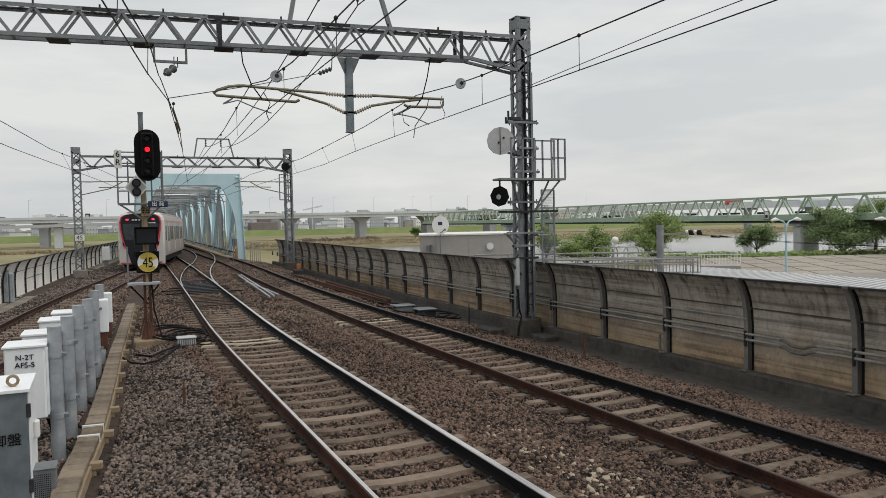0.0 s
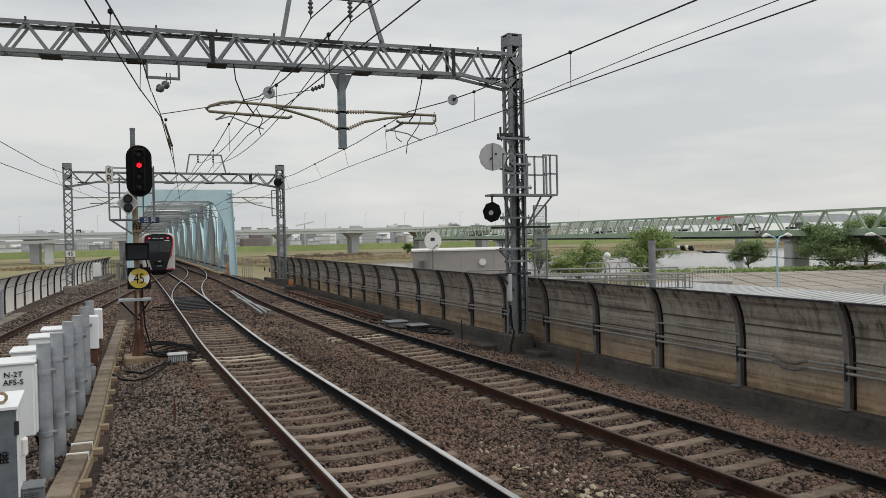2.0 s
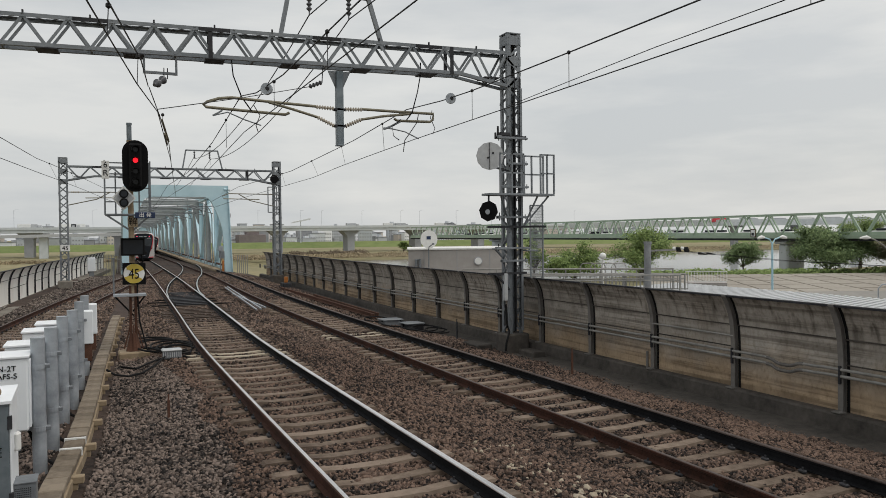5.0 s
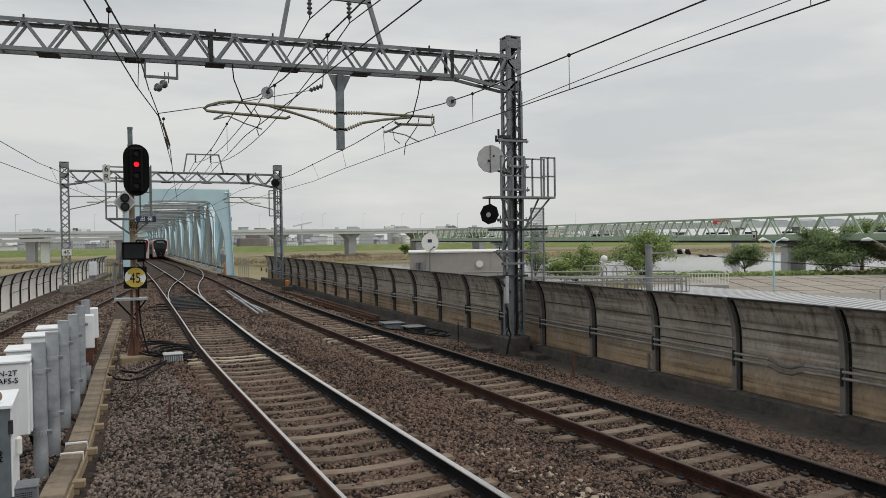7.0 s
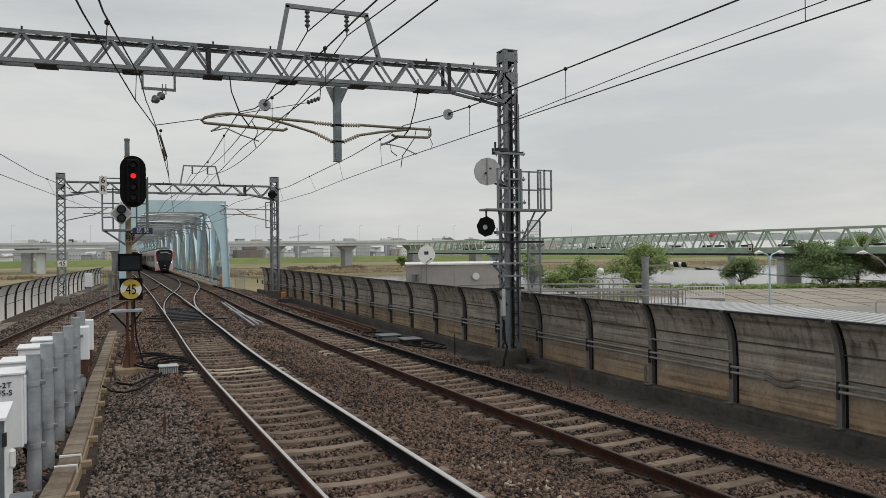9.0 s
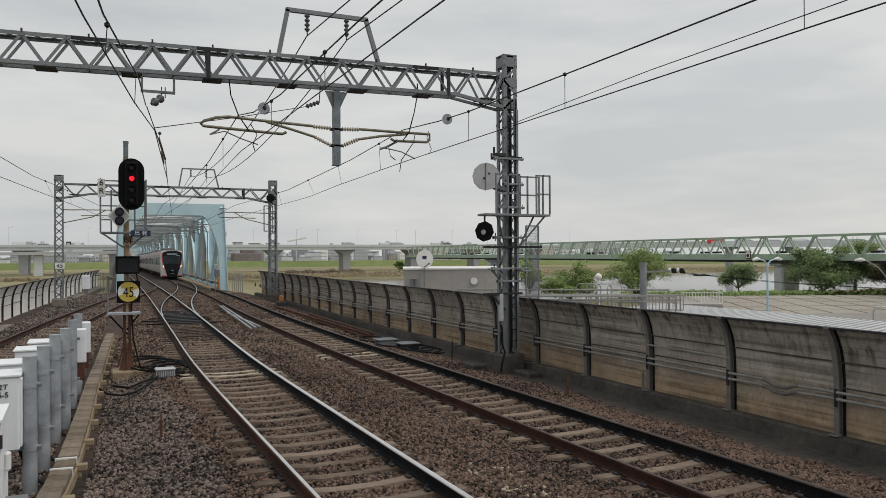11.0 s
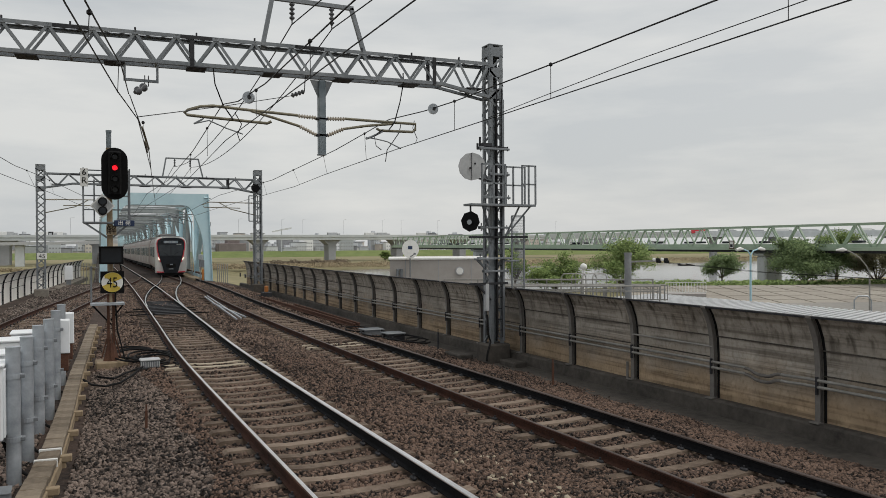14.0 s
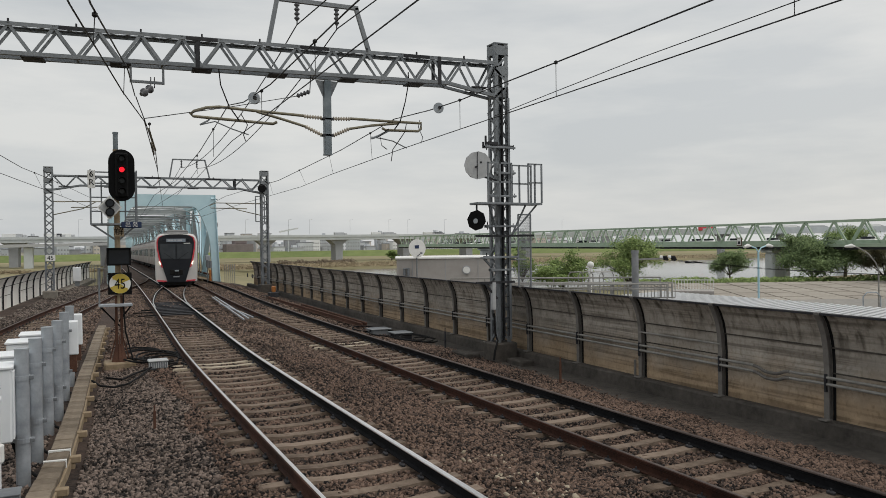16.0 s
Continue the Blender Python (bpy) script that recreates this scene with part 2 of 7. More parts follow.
PAVING = material("pale_revetment_slabs", (0.27, 0.24, 0.205), (0.36, 0.33, 0.285), 0.9, 0, 1.5, 0.1, 0.1, 8, spread=0.15)
ASPHALT = material("asphalt", (0.045, 0.045, 0.045), (0.075, 0.075, 0.072), 0.9, 0, 3, 0.2, 0.2, 20)
ROOF_WHITE = material("white_corrugated_roof", (0.44, 0.45, 0.46), (0.56, 0.57, 0.58), 0.45, 0.2, 3, 0.3, 0.03)
BUILDING = material("beige_building_cladding", (0.32, 0.298, 0.28), (0.40, 0.375, 0.355), 0.7, 0, 2, 0.3, 0.03)
# City walls in lifted tones, the haze of distance put into their colour.
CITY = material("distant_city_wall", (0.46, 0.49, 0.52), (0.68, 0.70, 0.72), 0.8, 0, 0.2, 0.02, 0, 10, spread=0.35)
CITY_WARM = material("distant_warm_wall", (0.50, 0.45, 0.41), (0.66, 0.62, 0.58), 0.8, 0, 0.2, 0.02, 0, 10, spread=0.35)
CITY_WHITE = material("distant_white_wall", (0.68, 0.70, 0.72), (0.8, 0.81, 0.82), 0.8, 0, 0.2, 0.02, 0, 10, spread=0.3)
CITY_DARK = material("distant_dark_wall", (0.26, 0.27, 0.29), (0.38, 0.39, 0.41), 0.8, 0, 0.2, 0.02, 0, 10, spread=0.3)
TRAIN_WHITE = material("white_train_body", (0.56, 0.54, 0.52), (0.66, 0.64, 0.62), 0.35, 0.1, 1.5, 0.3, 0.01)
TRAIN_PINK = material("pinkish_steel_body", (0.30, 0.245, 0.23), (0.41, 0.345, 0.325), 0.4, 0.2, 1.5, 0.3, 0.01)
TRAIN_RED = material("red_train_stripe", (0.60, 0.05, 0.07), (0.70, 0.08, 0.10), 0.35, 0, 3, 0.5, 0.01)
TRAIN_EAVES = material("faded_pink_band", (0.34, 0.17, 0.165), (0.44, 0.24, 0.23), 0.4, 0.1, 1.5, 0.3, 0.01)
TRAIN_GLASS = material("dark_train_glass", (0.010, 0.013, 0.018), (0.02, 0.024, 0.03), 0.22, 0, 3, 0.5, 0, spec=0.25)
TRAIN_UNDER = material("dark_underframe", (0.008, 0.008, 0.008), (0.022, 0.02, 0.019), 0.8, 0.1, 8, 1, 0.1, spec=0.15)
TRAIN_ROOF = material("grey_train_roof", (0.14, 0.14, 0.14), (0.22, 0.22, 0.22), 0.7, 0, 4, 0.5, 0.05)
LAMP_RED = glow("red_signal_lens", (1.0, 0.015, 0.03), 1.2)
TAIL_RED = glow("red_tail_lens", (1.0, 0.05, 0.12), 0.9)
HEAD_WHITE = glow("warm_headlight", (1.0, 0.92, 0.72), 1.3)
LED_DIM = glow("dim_led_board", (0.2, 0.23, 0.27), 0.15)


# ---- building tools ----
class Geo:
    """Collects boxes, bars, tubes and sweeps as one mesh."""

    def __init__(self):
        self.v, self.f, self.m = [], [], []

    def add(self, verts, faces, mi=0):
        o = len(self.v)
        self.v += [tuple(p) for p in verts]
        self.f += [tuple(i + o for i in face) for face in faces]
        self.m += [mi] * len(faces)
        return self

    def hexa(self, p, mi=0):
        return self.add(p, [(0, 3, 2, 1), (4, 5, 6, 7), (0, 1, 5, 4), (1, 2, 6, 5), (2, 3, 7, 6), (3, 0, 4, 7)], mi)

    def box(self, x0, y0, z0, x1, y1, z1, mi=0):
        return self.hexa([(x0, y0, z0), (x1, y0, z0), (x1, y1, z0), (x0, y1, z0), (x0, y0, z1), (x1, y0, z1), (x1, y1, z1), (x0, y1, z1)], mi)

    def cbox(self, x0, y0, z0, x1, y1, z1, c=0.01, mi=0):
        """A box with chamfered edges."""
        sx, sy, sz = x1 - x0, y1 - y0, z1 - z0
        c = min(c, sx * 0.45, sy * 0.45, sz * 0.45)
        pts, idx = [], {}
        for i in (0, 1):
            for j in (0, 1):
                for k in (0, 1):
                    for a in range(3):
                        p = [x0 + i * sx, y0 + j * sy, z0 + k * sz]
                        s = [1 - 2 * i, 1 - 2 * j, 1 - 2 * k]
                        for b in range(3):
                            if b != a:
                                p[b] += s[b] * c
                        idx[i, j, k, a] = len(pts)
                        pts.append(p)
        fs = []
        for a in range(3):
            b, d = (a + 1) % 3, (a + 2) % 3
            for s in (0, 1):
                def key(u, w, ax=a):
                    t = [0, 0, 0]
                    t[a], t[b], t[d] = s, u, w
                    return idx[t[0], t[1], t[2], ax]
                face = [key(0, 0), key(1, 0), key(1, 1), key(0, 1)]
                fs.append(face if s else face[::-1])
                for u in (0, 1):
                    if s == 0 or True:
                        e = [0, 0, 0]
                        e[a], e[b] = s, u
                        lo, hi = list(e), list(e)
                        lo[d], hi[d] = 0, 1
                        face = [idx[(*lo, a)], idx[(*hi, a)], idx[(*hi, b)], idx[(*lo, b)]]
                        fs.append(face if (s + u) % 2 else face[::-1])
        for i in (0, 1):
            for j in (0, 1):
                for k in (0, 1):
                    face = [idx[i, j, k, 0], idx[i, j, k, 1], idx[i, j, k, 2]]
                    fs.append(face if (i + j + k) % 2 else face[::-1])
        return self.add(pts, fs, mi)

    def bar(self, p, q, w, h=None, up=(0, 0, 1), mi=0):
        p, q = Vector(p), Vector(q)
        h = w if h is None else h
        d = (q - p).normalized()
        s = d.cross(Vector(up))
        if s.length < 1e-4:
            s = d.cross(Vector((1, 0, 0)))
        s.normalize()
        u = s.cross(d).normalized()
        pts = []
        for base in (p, q):
            for a, b in ((-1, -1), (1, -1), (1, 1), (-1, 1)):
                pts.append(base + s * (a * w / 2) + u * (b * h / 2))
        return self.hexa(pts, mi)

    def angle(self, p, q, w, t, a=(1, 0, 0), b=(0, 1, 0), mi=0):
        """An angle iron from p to q with its flanges along a and b."""
        p, q, a, b = Vector(p), Vector(q), Vector(a), Vector(b)
        prof = [(0, 0), (w, 0), (w, t), (t, t), (t, w), (0, w)]
        pts = [base + a * x + b * y for base in (p, q) for x, y in prof]
        fs = [tuple(range(5, -1, -1)), tuple(range(6, 12))] + [(i, (i + 1) % 6, 6 + (i + 1) % 6, 6 + i) for i in range(6)]
        return self.add(pts, fs, mi)

    def tube(self, p, q, r, r2=None, n=10, mi=0):
        return self.path([p, q], [r, r if r2 is None else r2], n, mi)

    def path(self, pts, r, n=8, mi=0):
        pts = [Vector(p) for p in pts]
        rs = r if isinstance(r, (list, tuple)) else [r] * len(pts)
        verts, faces = [], []
        ref = Vector((0.12, 0.31, 1)).normalized()
        for i, p in enumerate(pts):
            d = (pts[min(i + 1, len(pts) - 1)] - pts[max(i - 1, 0)])
            if d.length < 1e-9:
                d = Vector((0, 0, 1))
            d.normalize()
            s = d.cross(ref)
            if s.length < 0.05:
                s = d.cross(Vector((1, 0, 0)))
            s.normalize()
            u = s.cross(d)
            verts += [p + (s * math.cos(2 * math.pi * k / n) + u * math.sin(2 * math.pi * k / n)) * rs[i] for k in range(n)]
        for i in range(len(pts) - 1):
            for k in range(n):
                faces.append((i * n + k, i * n + (k + 1) % n, (i + 1) * n + (k + 1) % n, (i + 1) * n + k))
        faces += [tuple(range(n - 1, -1, -1)), tuple(range((len(pts) - 1) * n, len(pts) * n))]
        return self.add(verts, faces, mi)

    def disc(self, c, r, depth, axis=(0, 1, 0), n=24, mi=0, r2=None):
        c, a = Vector(c), Vector(axis).normalized()
        return self.path([c - a * depth / 2, c + a * depth / 2], [r, r if r2 is None else r2], n, mi)

    def prism(self, outline, y0, y1, mi=0):
        """An outline in x, z made thick along y."""
        n = len(outline)
        pts = [(x, y0, z) for x, z in outline] + [(x, y1, z) for x, z in outline]
        fs = [tuple(range(n)), tuple(range(2 * n - 1, n - 1, -1))] + [(i, n + i, n + (i + 1) % n, (i + 1) % n) for i in range(n)]
        return self.add(pts, fs, mi)

    def sweep(self, profile, line, mi=0, caps=True):
        """A closed profile (side, height) carried along a line of (x, y, z)."""
        n, verts, faces = len(profile), [], []
        line = [Vector(p) for p in line]
        for i, p in enumerate(line):
            d = line[min(i + 1, len(line) - 1)] - line[max(i - 1, 0)]
            s = Vector((d.y, -d.x, 0)).normalized()
            verts += [p + s * a + Vector((0, 0, b)) for a, b in profile]
        for i in range(len(line) - 1):
            for k in range(n):
                faces.append((i * n + k, i * n + (k + 1) % n, (i + 1) * n + (k + 1) % n, (i + 1) * n + k))
        if caps:
            faces += [tuple(range(n - 1, -1, -1)), tuple(range((len(line) - 1) * n, len(line) * n))]
        return self.add(verts, faces, mi)

    def mesh(self, name, *mats, smooth=False):
        me = bpy.data.meshes.new(name)
        me.from_pydata(self.v, [], self.f)
        for m in mats:
            me.materials.append(m)
        if len(mats) > 1:
            me.polygons.foreach_set("material_index", self.m)
        bm = bmesh.new()
        bm.from_mesh(me)
        bmesh.ops.recalc_face_normals(bm, faces=bm.faces)
        bm.to_mesh(me)
        bm.free()
        if smooth:
            me.polygons.foreach_set("use_smooth", [True] * len(me.polygons))
            me.set_sharp_from_angle(angle=radians(38))
        return me


def part(name, geo, mat, parent, label="", at=None, smooth=False):
    """One mesh object under a thing or a part."""
    mats = mat if isinstance(mat, (list, tuple)) else (mat,)
    me = geo if isinstance(geo, bpy.types.Mesh) else geo.mesh(name, *mats, smooth=smooth)
    ob = new(name, me)
    if parent:
        ob.parent = parent
    if at is not None:
        ob.matrix_basis = at
    return tagged(ob, label)


def thing(name, label, category, m=None, group="", kind=""):
    ob = new(name)
    if m is not None:
        ob.matrix_basis = m
    ob.empty_display_size = 0.3
    return tagged(ob, label, category, group, kind)


def solid(name, geo, mat, label, category="", group="", kind="", at=None, smooth=False):
    return tagged(part(name, geo, mat, None, label, at, smooth), label, category, group, kind)


def words(text, size, mat, parent, at, name="lettering", label="", depth=0.004):
    """Flat letters of Blender's own font as a mesh part."""
    cu = bpy.data.curves.new(name, "FONT")
    cu.body, cu.size, cu.extrude = text, size, depth
    cu.align_x, cu.align_y = "CENTER", "CENTER"
    tmp = new(name, cu)
    bpy.context.view_layer.update()
    me = bpy.data.meshes.new_from_object(tmp.evaluated_get(bpy.context.evaluated_depsgraph_get()))
    bpy.data.objects.remove(tmp)
    me.materials.clear()
    me.materials.append(mat)
    return part(name, me, mat, parent, label, at)


def curve_x(knots):
    """A smooth course x(y) through (y, x) knots."""
    ys, xs = [k[0] for k in knots], [k[1] for k in knots]
    n = len(ys)
    sl = [(xs[min(i + 1, n - 1)] - xs[max(i - 1, 0)]) / (ys[min(i + 1, n - 1)] - ys[max(i - 1, 0)]) for i in range(n)]

    def course(y):
        if y <= ys[0]:
            return xs[0] + sl[0] * (y - ys[0])
        if y >= ys[-1]:
            return xs[-1] + sl[-1] * (y - ys[-1])
        i = max(k for k in range(n - 1) if ys[k] <= y)
        w = ys[i + 1] - ys[i]
        t = (y - ys[i]) / w
        return ((2 * t ** 3 - 3 * t * t + 1) * xs[i] + (t ** 3 - 2 * t * t + t) * w * sl[i]
                + (-2 * t ** 3 + 3 * t * t) * xs[i + 1] + (t ** 3 - t * t) * w * sl[i + 1])
    return course


# ---- the plan: courses of the tracks and walls, z = 0 at the rail heads of the middle track ----
track_a = curve_x([(-10, 3.07), (12, 3.07), (20, 3.14), (28, 3.42), (41.5, 3.9), (74, 4.95), (109, 5.98), (450, 16.0)])
track_b = curve_x([(-10, 7.58), (28, 7.58), (39, 7.66), (48, 7.92), (61, 8.42), (74, 8.82), (109, 9.85), (450, 19.9)])
track_l = curve_x([(-10, -4.9), (10, -3.55), (26.7, -1.93), (30.7, -1.44), (36, -0.72), (42.3, 0.27), (52, 1.80), (60, 3.1), (67, 4.15), (76, 5.0), (90, 5.42), (109, 5.98), (450, 16.0)])
cross_ab = curve_x([(30, 3.5), (38, 3.85), (41, 4.08), (46, 4.6), (52, 5.4), (58.5, 6.4), (68.5, 7.62), (78, 8.52), (90, 9.28), (109, 9.85), (450, 19.9)])
wall_r = curve_x([(-6, 11.3), (30, 11.3), (45, 11.75), (64, 12.35)])
wall_l = curve_x([(0, -7.3), (20, -5.3), (33, -4.0), (42.7, -3.14), (49.7, -2.5), (60.3, -1.32), (73.7, 0.14), (81, 0.95)])


def flat(y):
    """Level at the platform end, then a gentle fall along the bridge."""
    t = max(0.0, y - 48)
    return max(-1.1, -0.0062 * t * t / (t + 8))


def level_b(y):
    """The right-hand track lies a little lower near the platform."""
    t = min(max((y - 22) / 33, 0), 1)
    return flat(y) - 0.25 * (1 - t * t * (3 - 2 * t))


# ---- ground, river and distance ----
def ground_sheet():
    g = Geo()
    xs = [-2500, -800, -300, -120, -40, 0, 30, 60, 100, 150, 220, 320, 500, 900, 2500]
    ys = [-2500, -600, -150, -40, 0, 40, 80, 110, 128, 136, 300, 330, 500, 560, 620, 700, 1000, 1800, 4000]
    for y in ys:
        for x in xs:
            z = -7.0
            if 136 <= y <= 300 and x >= 60:
                z = -9.5
            if 128 == y:
                z = -6.6
            g.v.append((x, y, z))
    n = len(xs)
    for j in range(len(ys) - 1):
        for i in range(n - 1):
            a = j * n + i
            g.f.append((a, a + 1, a + n + 1, a + n))
            g.m.append(0)
    solid("ground", g, GRASS, "flat riverside plain of dry reeds and grass", "ground", kind="structure")
    w = Geo().box(88, 135, -8.4, 2500, 305, -8.0)
    o = [(14, -60), (340, -160), (340, -22), (86, 92), (40, 112), (14, 100)]
    pk = Geo().add([(x, y, -7.3) for x, y in o] + [(x, y, -6.95) for x, y in o], [tuple(range(6)), tuple(range(11, 5, -1))] + [(i, (i + 1) % 6, 6 + (i + 1) % 6, 6 + i) for i in range(6)])
    solid("pavement", pk, PARKING, "pale paved yard below the viaduct", "pavement", kind="structure")
    solid("water", w, WATER, "broad calm grey river under an overcast sky", "river", kind="structure")
    lv = Geo()
    prof = [(-1500, 520), (-300, 560), (60, 600), (300, 560), (600, 470), (900, 380), (1500, 250)]
    for k, (dx, dz) in enumerate(((0, -7), (16, -2.6), (24, -2.4), (44, -7))):
        for x, y in prof:
            lv.v.append((x, y + dx, dz))
    m = len(prof)
    for k in range(3):
        for i in range(m - 1):
            lv.f.append((k * m + i, k * m + i + 1, (k + 1) * m + i + 1, (k + 1) * m + i))
            lv.m.append(0)
    solid("levee", lv, LEVEE, "long green turf levee across the river", "levee", kind="structure")


ground_sheet()


def deck():
    """The viaduct deck that carries the ballast."""
    g = Geo()
    line = [(0, y, 0) for y in range(-12, 66, 3)]
    n = len(line)
    for _, y, _ in line:
        x0, x1 = wall_l(y) - 0.3, wall_r(y) + 0.35
        g.v += [(x0, y, -0.6), (x1, y, -0.6), (x1, y, -2.2), (x0, y, -2.2)]
    for i in range(n - 1):
        for k in range(4):
            g.f.append((4 * i + k, 4 * i + (k + 1) % 4, 4 * i + 4 + (k + 1) % 4, 4 * i + 4 + k))
            g.m.append(0)
    solid("viaduct_deck", g, DIRTY_CONCRETE, "dark stained concrete deck of the railway viaduct", "viaduct", kind="structure")


deck()


def bed_height(x, y):
    """Top of the ballast bed at a place of the plan."""
    a, b, l = track_a(y), track_b(y), track_l(y)
    zb = level_b(y) - flat(y) - 0.225
    if x <= a + 1.45:
        z = -0.225
        mid = (a + l) / 2
        if l + 1.5 < x < a - 1.5:
            z = -0.225 - 0.11 * min(1, (a - 1.5 - x) / 0.8, (x - l - 1.5) / 0.8)
    elif x < b - 1.45:
        t = (x - a - 1.45) / max(b - a - 2.9, 0.05)
        z = -0.225 + (zb + 0.225) * t + 0.05 * math.sin(math.pi * t)
    else:
        z = zb
        if x > b + 1.5:
            z -= min(0.16, (x - b - 1.5) * 0.12)
    z += 0.055 * min(max((y - 34) / 4, 0), 1)
    return z + flat(y) + 0.02 * noise.noise(Vector((x * 2.1, y * 2.1, 0))) + 0.03 * noise.noise(Vector((x * 0.5, y * 0.5, 3)))


def ballast():
    g = Geo()
    ys = [-10, -4, 0, 3] + [4 + 0.3 * i for i in range(90)] + [31 + 0.8 * i for i in range(62)] + [80.6 + 4 * i for i in range(94)]
    cols = 60
    for y in ys:
        if y < 64:
            x0, x1 = max(wall_l(y) + 0.1, -9), wall_r(y) - 0.88
        else:
            x0, x1 = track_a(y) - 3.2, track_b(y) + 2.2
        for k in range(cols + 1):
            x = x0 + (x1 - x0) * k / cols
            g.v.append((x, y, bed_height(x, y)))
    for j in range(len(ys) - 1):
        for k in range(cols):
            a = j * (cols + 1) + k
            g.f.append((a, a + 1, a + cols + 2, a + cols + 1))
            g.m.append(0)
    solid("ballast_bed", g, BED, "brown crushed stone bed under the tracks, darkened for the shade between stones", "ballast", kind="structure", smooth=True)


ballast()


def stones(name, mat, label, count, y0, y1, size, keep, seed):
    """Loose stones as one heap of many small solids."""
    rng = np.random.default_rng(seed)
    base = np.array([(x, y, z) for x in (-1, 1) for y in (-1, 1) for z in (-1, 1)], float) * 0.72
    faces = np.array([(0, 1, 3), (0, 3, 2), (4, 6, 7), (4, 7, 5), (0, 4, 5), (0, 5, 1), (2, 3, 7), (2, 7, 6), (0, 2, 6), (0, 6, 4), (1, 5, 7), (1, 7, 3)])
    kinds = [base + rng.uniform(-0.42, 0.42, base.shape) for _ in range(24)]
    vs, fs, k = [], [], 0
    tries = 0
    while k < count and tries < count * 4:
        tries += 1
        y = y0 + (y1 - y0) * rng.random() ** 1.5
        x = rng.uniform(-1.4 - 0.08 * (y - 6) if y < 24 else -4.4, 10.45)
        if not keep(x, y):
            continue
        s = size * rng.uniform(0.55, 1.35)
        p = kinds[int(rng.integers(24))] * (s * rng.uniform(0.75, 1.3, 3)) * np.array((1, 1, 0.8))
        q = rng.normal(size=4)
        q /= np.linalg.norm(q)
        w, a, b, c = q
        rot = np.array([[1 - 2 * (b * b + c * c), 2 * (a * b - c * w), 2 * (a * c + b * w)],
                        [2 * (a * b + c * w), 1 - 2 * (a * a + c * c), 2 * (b * c - a * w)],
                        [2 * (a * c - b * w), 2 * (b * c + a * w), 1 - 2 * (a * a + b * b)]])
        vs.append(p @ rot.T + np.array((x, y, bed_height(x, y) + s * rng.uniform(-0.1, 0.55))))
        fs.append(faces + k * len(base))
        k += 1
    v, f = np.concatenate(vs), np.concatenate(fs)
    me = bpy.data.meshes.new(name)
    me.vertices.add(len(v))
    me.vertices.foreach_set("co", v.ravel())
    me.loops.add(f.size)
    me.loops.foreach_set("vertex_index", f.ravel().astype(np.int32))
    me.polygons.add(len(f))
    me.polygons.foreach_set("loop_start", np.arange(0, f.size, 3, dtype=np.int32))
    me.update(calc_edges=True)
    me.materials.append(mat)
    tagged(new(name, me), label, "ballast", kind="stuff")


def on_sleeper(x, y, t, phase, pitch=0.6):
    return abs(x - t) < 0.98 and abs((y - phase + pitch / 2) % pitch - pitch / 2) < 0.12


def clear(x, y):
    for t, ph in ((track_a(y), 0.1), (track_b(y), 0.35)):
        if on_sleeper(x, y, t, ph) and random.random() < 0.93:
            return False
        if abs(abs(x - t) - 0.76) < 0.09:
            return False
    if x < 0.45 + 0.03 * y and abs(x - trough_x(y)) < 0.3:
        return False
    return True


trough_x = curve_x([(6, -0.68), (9.4, -0.5), (11.5, -0.31), (14.6, -0.13), (18.3, 0.04), (22.4, 0.27), (28.5, 0.6), (34, 1.0)])
random.seed(5)
stones("ballast_stone_heap", BALLAST, "rusty brown crushed ballast stones round the sleepers", 92000, 5.6, 22, 0.0245, lambda x, y: x > 1.6 + 0.35 * noise.noise(Vector((x, y * 0.8, 1))) and clear(x, y), 3)
stones("ballast_stone_heap", BALLAST_GREY, "dark grey crushed ballast stones beside the cable trough", 38000, 6.0, 20, 0.0235, lambda x, y: x <= 1.6 + 0.35 * noise.noise(Vector((x, y * 0.8, 1))) and clear(x, y), 4)
stones("ballast_stone_heap", BALLAST_FAR, "coarse brown ballast stones further along the tracks", 40000, 20, 62, 0.033, lambda x, y: x > track_l(y) - 1.0 and clear(x, y), 6)
stones("ballast_stone_heap", BALLAST_PALE, "dusty grey ballast stones beside the departure track", 7000, 24, 62, 0.034, lambda x, y: x < track_l(y) + 1.0 and x > wall_l(y) + 0.75 and abs(abs(x - track_l(y)) - 0.76) > 0.09, 8)


stones("pale_stone_patch", SLEEPER_PALE, "patch of pale fresh stones beside the middle track", 900, 5.8, 9.5, 0.033, lambda x, y: abs(x - 4.9 - 0.3 * noise.noise(Vector((y, 2, x)))) < 0.45 and clear(x, y) and random.random() < 0.5, 12)


# ---- tracks ----
RAIL = [(-0.0325, 0), (0.0325, 0), (0.0325, -0.035), (0.0085, -0.05), (0.0085, -0.125), (0.062, -0.142), (0.062, -0.153), (-0.062, -0.153), (-0.062, -0.142), (-0.0085, -0.125), (-0.0085, -0.05), (-0.0325, -0.035)]


def rail_line(course, level, off, y0, y1, step):
    pts, y = [], y0
    while y < y1 + 1e-6:
        d = (course(y + 0.1) - course(y - 0.1)) / 0.2
        k = 1 / math.hypot(1, d)
        pts.append((course(y) + off * k, y - off * d * k, level(y)))
        y += step
    return pts


